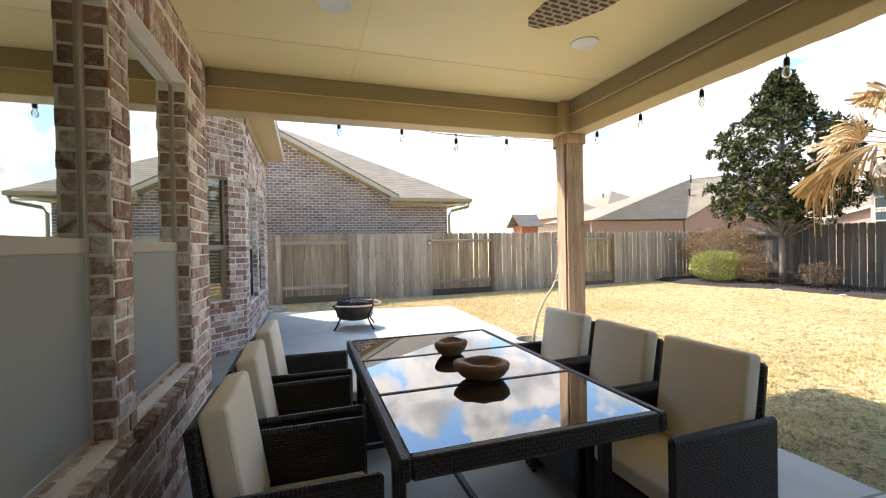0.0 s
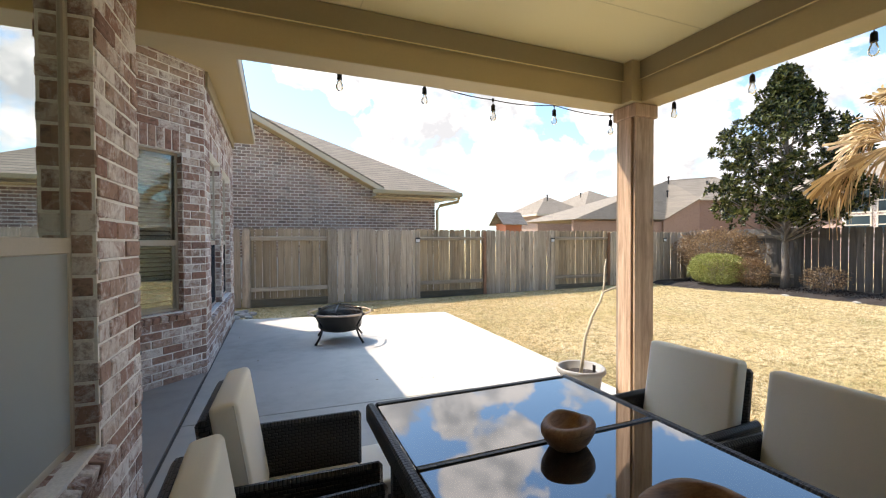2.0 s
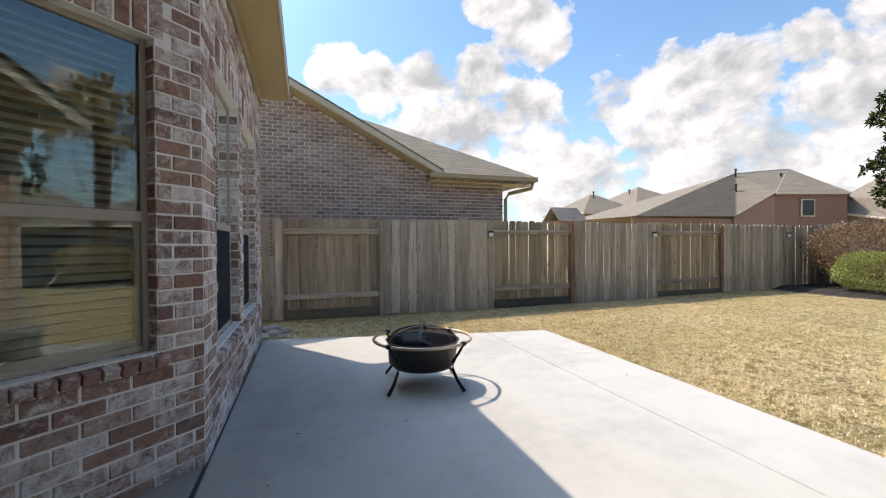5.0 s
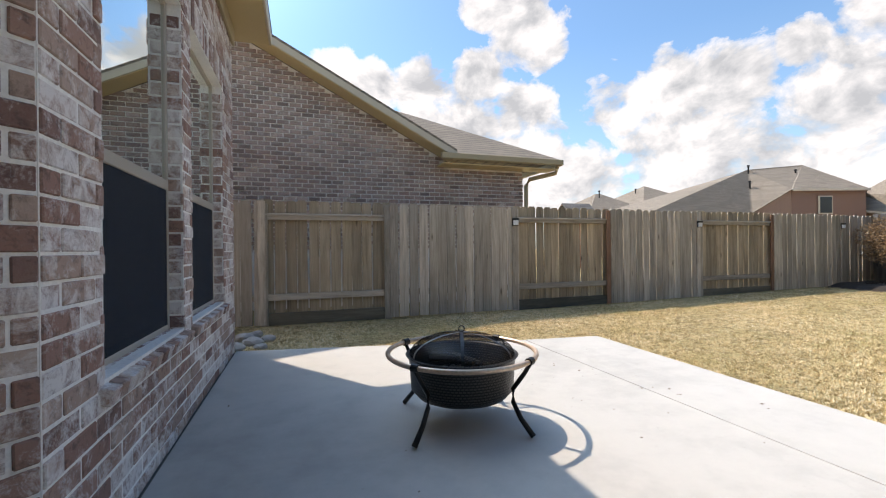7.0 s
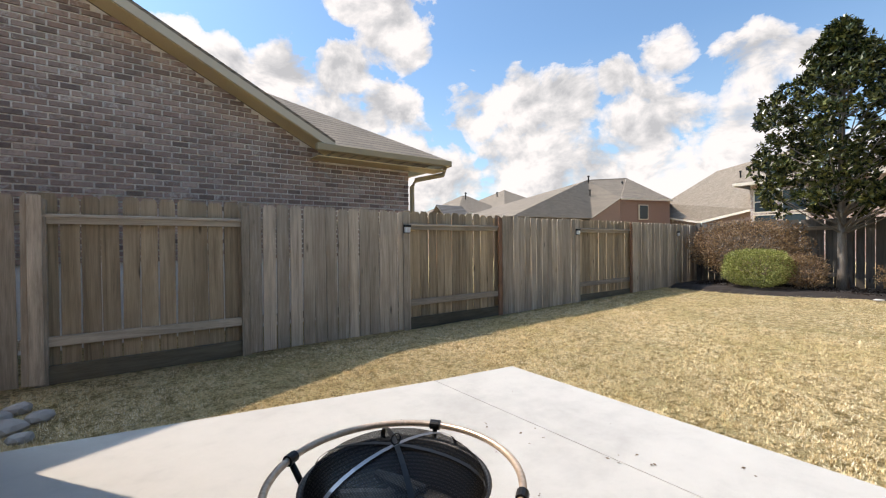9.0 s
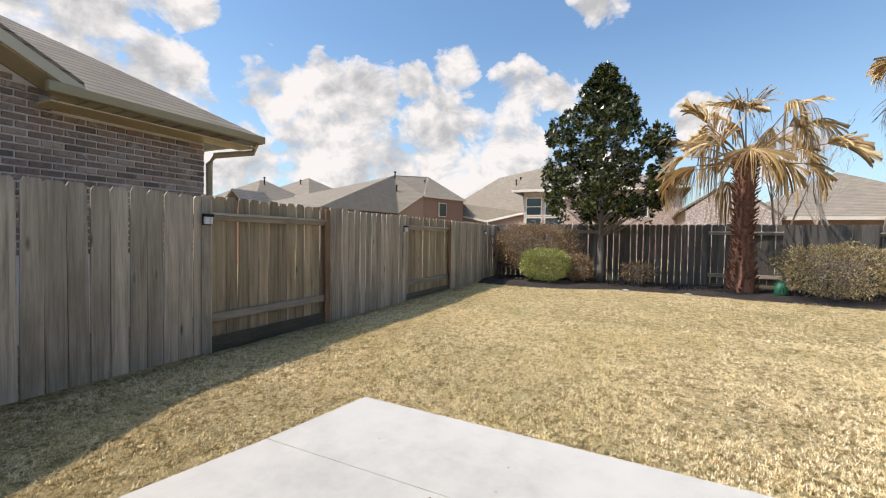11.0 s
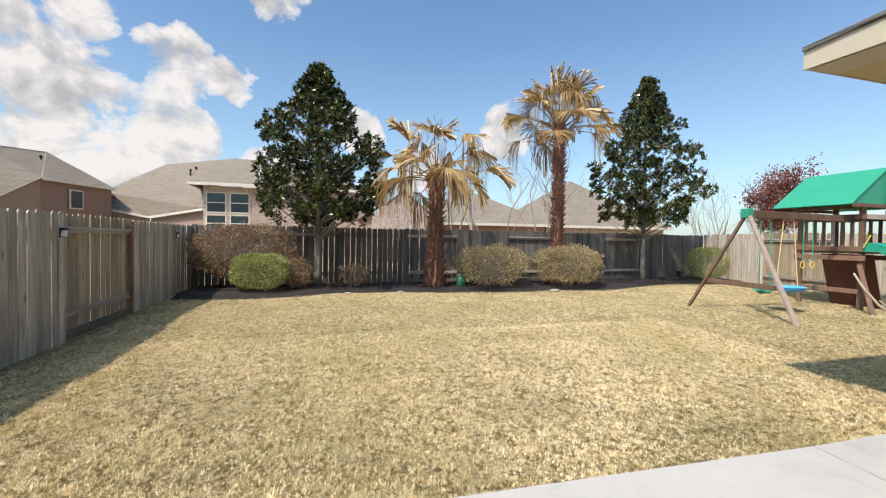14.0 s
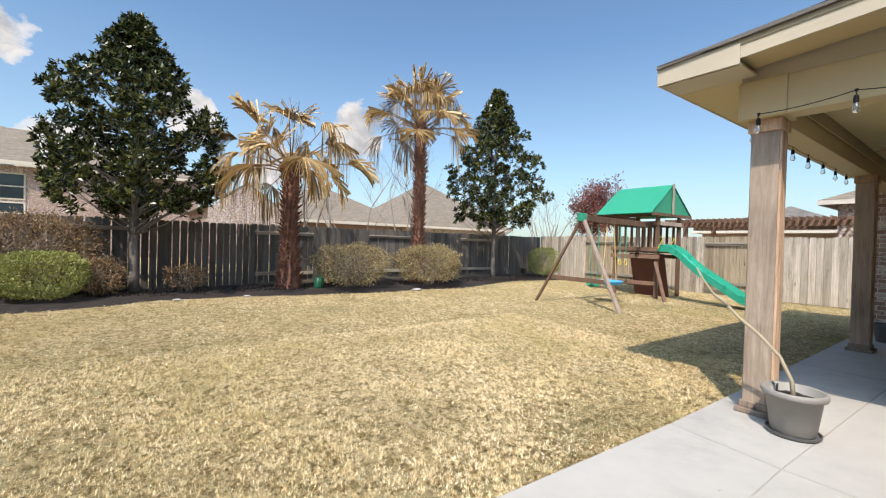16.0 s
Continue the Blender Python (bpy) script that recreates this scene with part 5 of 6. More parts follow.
def patio_table():
    t = tagged(new("patio_table"), label="black wicker patio table with three dark glass panels", category="table")
    x0, x1, y0, y1, z = 0.40, 1.36, 2.24, 3.84, 0.74
    bw = 0.035
    part("apron", boxes(((x0, y0, z - 0.07), (x0 + bw, y1, z)), ((x1 - bw, y0, z - 0.07), (x1, y1, z)), ((x0 + bw, y0, z - 0.07), (x1 - bw, y0 + bw, z)), ((x0 + bw, y1 - bw, z - 0.07), (x1 - bw, y1, z)), bevel=0.008), M_WEAVE, t)
    part("crossbar", boxes(((x0 + bw, 2.775, z - 0.05), (x1 - bw, 2.80, z - 0.001)), bevel=0.005), M_WEAVE, t)
    part("crossbar", boxes(((x0 + bw, 3.305, z - 0.05), (x1 - bw, 3.33, z - 0.001)), bevel=0.005), M_WEAVE, t)
    m, w, b = material("dark table glass", 0.02, spec=1.0)
    b.inputs["Base Color"].default_value = (0.006, 0.007, 0.009, 1)
    b.inputs["IOR"].default_value = 1.8
    b.inputs["Coat Weight"].default_value = 1.0
    b.inputs["Coat Roughness"].default_value = 0.01
    for a, c in ((y0 + bw + 0.003, 2.772), (2.803, 3.302), (3.333, y1 - bw - 0.003)):
        part("glass_panel", boxes(((x0 + bw + 0.003, a, z - 0.012), (x1 - bw - 0.003, c, z - 0.004)), bevel=0.002), m, t)
    for x in (x0 + 0.03, x1 - 0.075):
        for y in (y0 + 0.25, y1 - 0.30):
            part("leg", boxes(((x, y, 0.0), (x + 0.045, y + 0.045, z - 0.071)), bevel=0.006), M_WEAVE, t)
    part("stretcher", boxes(((x0 + 0.076, y0 + 0.26, 0.15), (x1 - 0.076, y0 + 0.285, 0.18))), M_BLACK, t)
    part("stretcher", boxes(((x0 + 0.076, y1 - 0.29, 0.15), (x1 - 0.076, y1 - 0.265, 0.18))), M_BLACK, t)
    part("stretcher", boxes((((x0 + x1) / 2 - 0.012, y0 + 0.286, 0.15), ((x0 + x1) / 2 + 0.012, y1 - 0.291, 0.18))), M_BLACK, t)


patio_table()
M_BOWL = wood_material("teak bowl", (0.13, 0.06, 0.03), (0.36, 0.20, 0.11), axis="x", scale=3.0, rough=0.45, knots=False)


def bowl(x, y, r, rz):
    b = empty("wooden_bowl", (x, y, 0.7365), rz, label="carved brown wooden bowl with uneven rim on the glass table", category="bowl", group="bowls on the patio table")
    bm = bmesh.new()
    lathe(bm, [(0, 0), (r * 0.55, 0.0), (r * 0.78, 0.018), (r * 0.98, 0.05), (r, 0.066), (r * 0.92, 0.077), (r * 0.72, 0.078), (r * 0.66, 0.070), (r * 0.5, 0.045), (0, 0.034)], 36)
    for v in bm.verts:
        k = 1 + 0.12 * noise.noise(Vector((v.co.x * 9 + rz, v.co.y * 9, 0)))
        v.co.x *= k * 1.14
        v.co.y *= k * 0.88
        if v.co.z > 0.03:
            v.co.z += 0.012 * noise.noise(Vector((v.co.x * 14, v.co.y * 14, rz)))
    part("bowl_body", bm, M_BOWL, b, smooth=True)


bowl(0.915, 3.27, 0.088, 20)
bowl(0.905, 2.83, 0.112, -12)


def ottoman():
    o = empty("ottoman", (0.52, 4.06, 0), label="small black wicker footstool with a cream cushion under the table end", category="footstool")
    part("base", weave_panel((-0.2, -0.18, 0.01), (0.2, 0.18, 0.32)), M_WEAVE, o)
    bm = cushion(0.38, 0.34, 0.065)
    bm.transform(Matrix.Translation((0, 0, 0.322)))
    part("cushion", bm, M_CUSHION, o)


ottoman()
M_COPPER = plain("worn copper", (0.58, 0.43, 0.31), 0.38, 0.6, grain=60, vary=0.4)
M_STEELY = plain("brushed band", (0.25, 0.25, 0.26), 0.35, 0.8)


def fire_pit():
    c = empty("fire_pit", (0.92, 8.19, 0), label="round black steel fire pit with mesh dome on curved legs", category="fire pit")
    R, zr, rb = 0.425, 0.40, 0.31
    bm = bmesh.new()
    lathe(bm, [(0, 0.13), (0.16, 0.135), (0.26, 0.16), (0.295, 0.20), (0.305, 0.36), (0.318, 0.385), (0.325, 0.39), (0.318, 0.395), (0.30, 0.38), (0.288, 0.21), (0.24, 0.18), (0, 0.16)], 48)
    bowlm, w, b = material("hammered black steel", 0.45, 0.6)
    o = w.n("TexCoord", _out=3)
    sep = w.t.nodes.new("ShaderNodeSeparateXYZ")
    w.t.links.new(o, sep.inputs[0])
    ang = w.math("MULTIPLY", w.math("ARCTAN2", sep.outputs[1], sep.outputs[0]), 14.0)
    comb = w.t.nodes.new("ShaderNodeCombineXYZ")
    w.t.links.new(ang, comb.inputs[0])
    w.t.links.new(w.math("MULTIPLY", sep.outputs[2], 34.0), comb.inputs[1])
    br = w.n("TexBrick", _out=1, Vector=comb.outputs[0], Scale=1.0, Mortar_Size=0.12, Brick_Width=1.0, Row_Height=0.5)
    wire(w, b, w.mix(br, (0.075, 0.068, 0.06), (0.02, 0.018, 0.016)), None, w.math("SUBTRACT", 1.0, br), 0.9, 0.01)
    part("fire_bowl", bm, bowlm, c, smooth=True)
    bm = bmesh.new()
    n = 56
    ring = [(R * math.cos(2 * math.pi * k / n), R * math.sin(2 * math.pi * k / n), zr) for k in range(n + 1)]
    tube(bm, ring, 0.0135, 10, cap=False)
    part("outer_ring", bm, M_COPPER, c, "worn copper-coloured ring", smooth=True)
    for k in range(4):
        a = radians(45 + 90 * k - 9)
        ca, sa = math.cos(a), math.sin(a)
        bm = bmesh.new()
        prof = [(R, zr - 0.012), (0.39, 0.33), (0.325, 0.24), (0.325, 0.17), (0.37, 0.09), (0.44, 0.012)]
        tube(bm, [(r * ca, r * sa, z) for r, z in prof], [0.011, 0.012, 0.013, 0.013, 0.014, 0.016], 8)
        leg = part("leg", bm, M_BLACK, c, smooth=True)
        bm = bmesh.new()
        tube(bm, [(R * math.cos(a - 0.05), R * math.sin(a - 0.05), zr), (R * math.cos(a + 0.05), R * math.sin(a + 0.05), zr)], 0.021, 12)
        part("clamp", bm, M_BLACK, leg)
    # dome of mesh
    m = bpy.data.materials.new("spark mesh")
    m.use_nodes = True
    w = Nodes(m.node_tree)
    m.node_tree.nodes.clear()
    mx = m.node_tree.nodes.new("ShaderNodeMixShader")
    o = w.n("TexCoord", _out=3)
    ck = w.n("TexBrick", _out=1, _set={"offset": 0.0}, Vector=o, Scale=1.0, Mortar_Size=0.0022, Brick_Width=0.007, Row_Height=0.007)
    m.node_tree.links.new(w.math("ADD", w.math("MULTIPLY", ck, 0.5), 0.2), mx.inputs[0])
    m.node_tree.links.new(w.n("BsdfTransparent"), mx.inputs[1])
    m.node_tree.links.new(w.n("BsdfGlossy", Color=(0.03, 0.03, 0.03, 1), Roughness=0.4), mx.inputs[2])
    out = m.node_tree.nodes.new("ShaderNodeOutputMaterial")
    m.node_tree.links.new(mx.outputs[0], out.inputs[0])
    bm = bmesh.new()
    prof = [(0.302 * math.cos(t), 0.392 + 0.112 * math.sin(t)) for t in [radians(90 * k / 9) for k in range(10)]]
    prof[-1] = (0, 0.504)
    lathe(bm, prof, 40)
    dome = part("mesh_dome", bm, m, c, smooth=True)
    for k in range(3):
        a = radians(60 * k + 10)
        pts = [(0.306 * math.cos(t) * math.cos(a), 0.306 * math.cos(t) * math.sin(a), 0.394 + 0.114 * math.sin(t)) for t in [radians(180 * i / 16) for i in range(17)]]
        bm = bmesh.new()
        for p, q in zip(pts, pts[1:]):
            s = Vector((-math.sin(a), math.cos(a), 0)) * 0.009
            p, q = Vector(p), Vector(q)
            u = Vector((0, 0, 0.002))
            bm.faces.new([bm.verts.new(v) for v in (p - s + u, p + s + u, q + s + u, q - s + u)])
        part("band", bm, M_BLACK if k else M_STEELY, dome)
    bm = bmesh.new()
    tube(bm, [(0.018 * math.cos(t), 0, 0.528 + 0.018 * math.sin(t)) for t in [2 * math.pi * k / 14 for k in range(15)]], 0.003, 6, cap=False)
    part("lift_ring", bm, M_BLACK, dome)
    bm = bmesh.new()
    rnd = random.Random(4)
    for k in range(7):
        a = rnd.uniform(0, 6.28)
        p = Vector((rnd.uniform(-.12, .12), rnd.uniform(-.12, .12), 0.24 + 0.02 * k))
        d = Vector((math.cos(a), math.sin(a), rnd.uniform(-0.1, 0.15))) * 0.09
        tube(bm, [p - d, p, p + d], [0.018, 0.022, 0.016], 7)
    part("charred_log", bm, M_BARK, c)


fire_pit()
M_POT = plain("grey planter", (0.28, 0.265, 0.24), 0.6, vary=0.15)
M_POT_DARK = plain("dark saucer", (0.10, 0.10, 0.10), 0.5)


def potted_plant():
    p = empty("potted_plant", (2.43, 5.00, 0), label="grey plastic planter with one bare leaning stem on saucer", category="potted plant")
    bm = bmesh.new()
    lathe(bm, [(0, 0), (0.185, 0), (0.20, 0.012), (0.205, 0.032), (0.195, 0.032), (0.185, 0.015), (0, 0.014)], 40)
    part("saucer", bm, M_POT_DARK, p, smooth=False)
    bm = bmesh.new()
    lathe(bm, [(0, 0.016), (0.155, 0.016), (0.165, 0.03), (0.205, 0.29), (0.232, 0.295), (0.240, 0.31), (0.238, 0.335), (0.225, 0.345), (0.208, 0.335), (0.196, 0.27), (0, 0.265)], 44)
    part("pot", bm, M_POT, p, smooth=True)
    bm = bmesh.new()
    lathe(bm, [(0, 0.285), (0.10, 0.288), (0.199, 0.276)], 30)
    for v in bm.verts:
        v.co.z += 0.01 * noise.noise(v.co * 30)
    part("soil", bm, M_MULCH, p)
    bm = bmesh.new()
    tube(bm, [(0, 0, 0.26), (0.02, 0.0, 0.40), (0.10, 0.05, 0.58), (0.25, 0.12, 0.74), (0.40, 0.17, 0.86), (0.47, 0.20, 0.94)], [0.021, 0.017, 0.015, 0.013, 0.012, 0.011], 8)
    tube(bm, [(0.47, 0.20, 0.94), (0.56, 0.28, 1.02), (0.63, 0.35, 1.14), (0.68, 0.38, 1.24)], [0.011, 0.010, 0.009, 0.007], 7)
    tube(bm, [(0.47, 0.20, 0.94), (0.57, 0.12, 0.99), (0.68, 0.04, 1.03)], [0.010, 0.008, 0.006], 7)
    part("stem", bm, M_ROPE, p, "bare pale knobbly stem", smooth=True)
    p.scale = (0.83, 0.83, 0.97)
    part("plant_tag", boxes(((0.13, -0.06, 0.275), (0.134, -0.02, 0.35))), M_BLACK, p)


potted_plant()
M_NAVY = plain("dark resin", (0.035, 0.037, 0.055), 0.55, bump=0.2)


def storage_box():
    b = empty("storage_bin", (-1.22, 6.00, 0), 45, label="dark resin patio bin with cut-out handles beside the brick wall", category="storage box")
    bm = bmesh.new()
    box(bm, (-0.26, -0.20, 0.0), (0.26, 0.20, 0.50), 0.03)
    for v in bm.verts:
        k = 0.86 + 0.14 * min(1, abs(v.co.z) / 0.5)
        v.co.x *= k
        v.co.y *= k
    part("bin_body", bm, M_NAVY, b)
    part("lid", boxes(((-0.28, -0.22, 0.502), (0.28, 0.22, 0.555)), bevel=0.015), M_NAVY, b)
    part("handle_slot", boxes(((-0.13, -0.206, 0.36), (0.13, -0.1905, 0.43)), bevel=0.004), M_BLACK, b)
    part("handle_slot", boxes(((0.2455, -0.11, 0.36), (0.262, 0.11, 0.43)), bevel=0.004), M_BLACK, b)


storage_box()


def stones():
    rnd = random.Random(6)
    for i, (x, y, s) in enumerate(((-0.62, 10.72, 0.09), (-0.48, 10.92, 0.10), (-0.36, 10.70, 0.07), (-0.60, 11.15, 0.10), (-0.33, 11.05, 0.08), (-0.75, 10.95, 0.08), (-0.5, 11.35, 0.09))):
        bm = bmesh.new()
        bmesh.ops.create_icosphere(bm, subdivisions=2, radius=s)
        for v in bm.verts:
            v.co *= 1 + 0.45 * noise.noise(v.co * 8 + Vector((i * 3.1, 0, 0)))
            v.co.z = max(-0.3 * s, v.co.z * 0.6)
        ob = part("stone", bm, M_SLAB_OLD)
        ob.matrix_basis = pose(x, y, GRASS_Z + 0.3 * s, 0, 0, i * 50)
        tagged(ob, "rough grey landscaping stone at the house corner", "stone", "stones at the house corner")


stones()

# ---- string lights, ceiling lights and fan ----
M_BULB = glass_material("bulb glass", (0.95, 0.95, 0.93), 0.12)


def bulb_thing():
    b = tagged(new("hanging_bulb"), label="clear glass bulb in a black socket on a string light cable", category="string light", group="string light bulbs")
    bm = bmesh.new()
    tube(bm, [(0, 0, 0), (0, 0, -0.035)], 0.003, 6)
    tube(bm, [(0, 0, 0.008), (0, 0, -0.012)], [0.011, 0.008], 8)
    lathe(bm, [(0, -0.03), (0.010, -0.034), (0.0155, -0.045), (0.0165, -0.085), (0, -0.085)], 12)
    part("socket", bm, M_BLACK, b)
    bm = bmesh.new()
    lathe(bm, [(0.012, -0.086), (0.015, -0.098), (0.024, -0.122), (0.022, -0.142), (0.010, -0.155), (0, -0.157)], 14)
    part("bulb", bm, M_BULB, b, smooth=True)
    return b


def string_lights():
    spots = [(0.47, 4.95, 2.49), (1.05, 4.97, 2.48), (1.60, 4.99, 2.43), (2.16, 5.0, 2.46), (2.72, 4.98, 2.43)]
    east = [(2.90, 4.52, 2.46), (2.90, 3.96, 2.46), (2.90, 3.38, 2.46), (2.90, 2.82, 2.45), (2.90, 2.2, 2.46), (2.90, 1.6, 2.45), (2.90, 1.0, 2.46), (2.90, 0.3, 2.45)]
    first = None
    for p in spots + east:
        if first is None:
            first = bulb_thing()
            first.matrix_basis = pose(*p)
        else:
            copy_thing(first, pose(*p))
    line = [(-0.35, 4.92, 2.50), (0.12, 4.93, 2.50)] + spots + east
    pts = []
    for a, b in zip(line, line[1:]):
        for k in range(6):
            f = k / 6
            q = Vector(a).lerp(Vector(b), f)
            q.z -= 0.05 * 4 * f * (1 - f) * 0.35
            pts.append(q)
    pts.append(Vector(line[-1]))
    bm = bmesh.new()
    tube(bm, pts, 0.0035, 6)
    ob = part("light_cable", bm, M_BLACK)
    tagged(ob, "thin black string light cable sagging under the beam", "cable")


string_lights()
M_WHITE = plain("white enamel", (0.85, 0.84, 0.80), 0.4, vary=0.02)


def can_light(x, y):
    c = empty("recessed_light", (x, y, CEIL), label="round white recessed ceiling light, switched off", category="ceiling light", group="recessed lights")
    bm = bmesh.new()
    lathe(bm, [(0.055, -0.001), (0.085, -0.004), (0.095, -0.010), (0.098, -0.001)], 32)
    part("trim_ring", bm, M_WHITE, c, smooth=True)
    bm = bmesh.new()
    lathe(bm, [(0, -0.0015), (0.0548, -0.0015)], 24)
    part("lens", bm, M_WHITE, c)


can_light(2.04, 3.56)
can_light(0.35, 3.55)


M_CANE, w_cane, b_cane = material("woven cane", 0.7)
strips = w_cane.n("TexBrick", _out=1, _set={"offset": 0.5}, Vector=w_cane.n("TexCoord", _out=3), Scale=1.0, Mortar_Size=0.007, Mortar_Smooth=0.2, Brick_Width=0.06, Row_Height=0.032)
wire(w_cane, b_cane, w_cane.mix(strips, (0.10, 0.065, 0.035), (0.60, 0.46, 0.29)), None, strips, 0.6, 0.004)


def ceiling_fan():
    f = empty("ceiling_fan", (1.68, 2.38, 0), label="dark outdoor ceiling fan with woven palm-leaf blades, at rest", category="ceiling fan")
    bm = bmesh.new()
    tube(bm, [(0, 0, CEIL), (0, 0, 2.60)], 0.012, 10)
    lathe(bm, [(0, 2.78), (0.07, 2.78), (0.06, 2.74), (0, 2.73)], 20)
    part("downrod", bm, M_BLACK, f)
    bm = bmesh.new()
    lathe(bm, [(0, 2.61), (0.09, 2.60), (0.11, 2.55), (0.10, 2.51), (0.04, 2.49), (0, 2.49)], 24)
    part("motor", bm, M_BLACK, f, smooth=True)
    mm = weave_material("woven blade")
    mm.node_tree.nodes["Principled BSDF"].inputs["Roughness"].default_value = 0.7
    for k in range(3):
        a = 118 + 120 * k
        bm = bmesh.new()
        out = [(0.18, 0.0), (0.24, 0.07), (0.40, 0.105), (0.58, 0.10), (0.70, 0.05), (0.73, 0.0), (0.70, -0.05), (0.58, -0.10), (0.40, -0.105), (0.24, -0.07)]
        out = [(x * 1.07, y * 1.1) for x, y in out]
        v1 = [bm.verts.new((x, y, 2.50 + 0.10 * y)) for x, y in out]
        v2 = [bm.verts.new((x, y, 2.494 + 0.10 * y)) for x, y in out]
        bm.faces.new(v1), bm.faces.new(v2[::-1])
        for i in range(len(out)):
            bm.faces.new((v1[i], v2[i], v2[(i + 1) % len(out)], v1[(i + 1) % len(out)]))
        bm.transform(Matrix.Rotation(radians(a), 4, "Z"))
        bmesh.ops.recalc_face_normals(bm, faces=bm.faces)
        part("blade", bm, M_CANE, f, "woven tan leaf-shaped blade")


ceiling_fan()

# ---- play set ----
M_PLAY = wood_material("brown play wood", (0.11, 0.062, 0.04), (0.26, 0.155, 0.105), rough=0.75)
M_PLAY_PALE = wood_material("pale play wood", (0.24, 0.18, 0.14), (0.42, 0.34, 0.28), rough=0.8)
M_GREEN = plain("green vinyl", (0.015, 0.30, 0.175), 0.45, vary=0.08)
M_SLIDE = plain("green plastic", (0.01, 0.34, 0.22), 0.3, vary=0.06)
M_BLUE = plain("blue plastic", (0.06, 0.36, 0.72), 0.35, vary=0.06)
M_YELLOW = plain("yellow plastic", (0.75, 0.55, 0.08), 0.4, vary=0.06)
M_ROPE_Y = plain("yellow rope", (0.68, 0.55, 0.22), 0.7)


def beam_between(bm, a, b, w, t):
    a, b = Vector(a), Vector(b)
    q = (b - a).to_track_quat("Z", "Y").to_matrix().to_4x4()
    box(bm, (-w / 2, -t / 2, 0), (w / 2, t / 2, (b - a).length), 0.006, Matrix.Translation(a) @ q)


def stick(name, a, b, w, t, mat, parent, label=""):
    bm = bmesh.new()
    beam_between(bm, a, b, w, t)
    return part(name, bm, mat, parent, label)


def play_set():
    g = GRASS_Z
    p = empty("play_set", (0, 0, 0), label="brown wooden play tower with green canopy, slide and swings", category="playground set")
    x0, x1, y0, y1 = 7.12, 8.32, -3.45, -2.25
    for x in (x0, x1):
        for y in (y0, y1):
            stick("post", (x, y, g), (x, y, 2.30), 0.09, 0.09, M_PLAY, p)
    part("deck", boxes(((x0 - 0.05, y0 - 0.05, 1.22), (x1 + 0.05, y1 + 0.05, 1.26)), bevel=0.004), M_PLAY, p)
    for y, s in ((y1 + 0.06, 1), (y0 - 0.06, -1)):
        for z in (1.12, 1.32, 2.02):
            stick("rail", (x0 - 0.1, y, z), (x1 + 0.1, y, z), 0.035, 0.11, M_PLAY, p)
        for k in range(6):
            x = x0 + 0.16 + k * 0.18
            stick("baluster", (x, y - 0.03 * s, 1.30), (x, y - 0.03 * s, 2.0), 0.075, 0.02, M_PLAY_PALE if k == 2 else M_PLAY, p)
    for x in (x1 + 0.06,):
        for z in (1.32, 2.02):
            stick("rail", (x, y0, z), (x, y1, z), 0.035, 0.11, M_PLAY, p)
    stick("rail", (x0 - 0.06, y0, 2.02), (x0 - 0.06, y1, 2.02), 0.035, 0.11, M_PLAY_PALE, p)
    # canopy
    bm = bmesh.new()
    ym, zr, ze = (y0 + y1) / 2, 3.10, 2.28
    pts = [(-1.72 + 0.0, ze), (ym, zr), (-3.98, ze)]
    for xa, xb in ((7.02, 8.62),):
        va = [bm.verts.new((xa, y, z)) for y, z in pts] + [bm.verts.new((xa, y, z - 0.012)) for y, z in pts[::-1]]
        vb = [bm.verts.new((xb, y, z)) for y, z in pts] + [bm.verts.new((xb, y, z - 0.012)) for y, z in pts[::-1]]
        bm.faces.new(va), bm.faces.new(vb[::-1])
        for i in range(6):
            bm.faces.new((va[i], vb[i], vb[(i + 1) % 6], va[(i + 1) % 6]))
    bmesh.ops.recalc_face_normals(bm, faces=bm.faces)
    canopy = part("canopy", bm, M_GREEN, p, "green vinyl tent canopy")
    for x in (7.05, 8.58):
        bm = bmesh.new()
        front = [bm.verts.new((x - 0.002, y, z)) for y, z in ((-1.80, ze + 0.02), (ym, zr - 0.03), (-3.90, ze + 0.02))]
        rear = [bm.verts.new(v.co + Vector((0.004, 0, 0))) for v in front]
        bm.faces.new(front), bm.faces.new(rear[::-1])
        part("gable_cloth", bm, M_GREEN, canopy)
    for x in (7.02, 8.60):
        stick("canopy_rail", (x, -1.76, ze - 0.03), (x, -3.94, ze - 0.03), 0.035, 0.08, M_PLAY, p)
        stick("canopy_post", (x - 0.01, ym, ze), (x - 0.01, ym, zr + 0.02), 0.035, 0.08, M_PLAY_PALE, p)
    stick("front_rail", (x0, -1.95, ze - 0.06), (x1, -1.95, ze - 0.06), 0.035, 0.08, M_PLAY, p)
    # swing beam and its frame
    stick("swing_beam", (7.3, -2.2, 1.97), (7.3, 0.84, 2.0), 0.09, 0.14, M_PLAY, p)
    stick("frame_leg", (7.3, 0.78, 2.02), (8.30, 1.16, g), 0.09, 0.05, M_PLAY, p)
    stick("frame_leg", (7.28, 0.80, 2.02), (6.20, 0.98, g), 0.09, 0.05, M_PLAY_PALE, p)
    stick("frame_brace", (7.95, 1.02, 0.62), (6.60, 0.95, 0.60), 0.03, 0.10, M_PLAY, p)
    part("bracket", boxes(((7.22, 0.72, 1.92), (7.38, 0.87, 2.10)), bevel=0.008), M_GREEN, p, "green metal bracket")
    stick("support_brace", (7.12, -2.18, 0.98), (6.62, -1.75, g), 0.09, 0.045, M_PLAY, p)
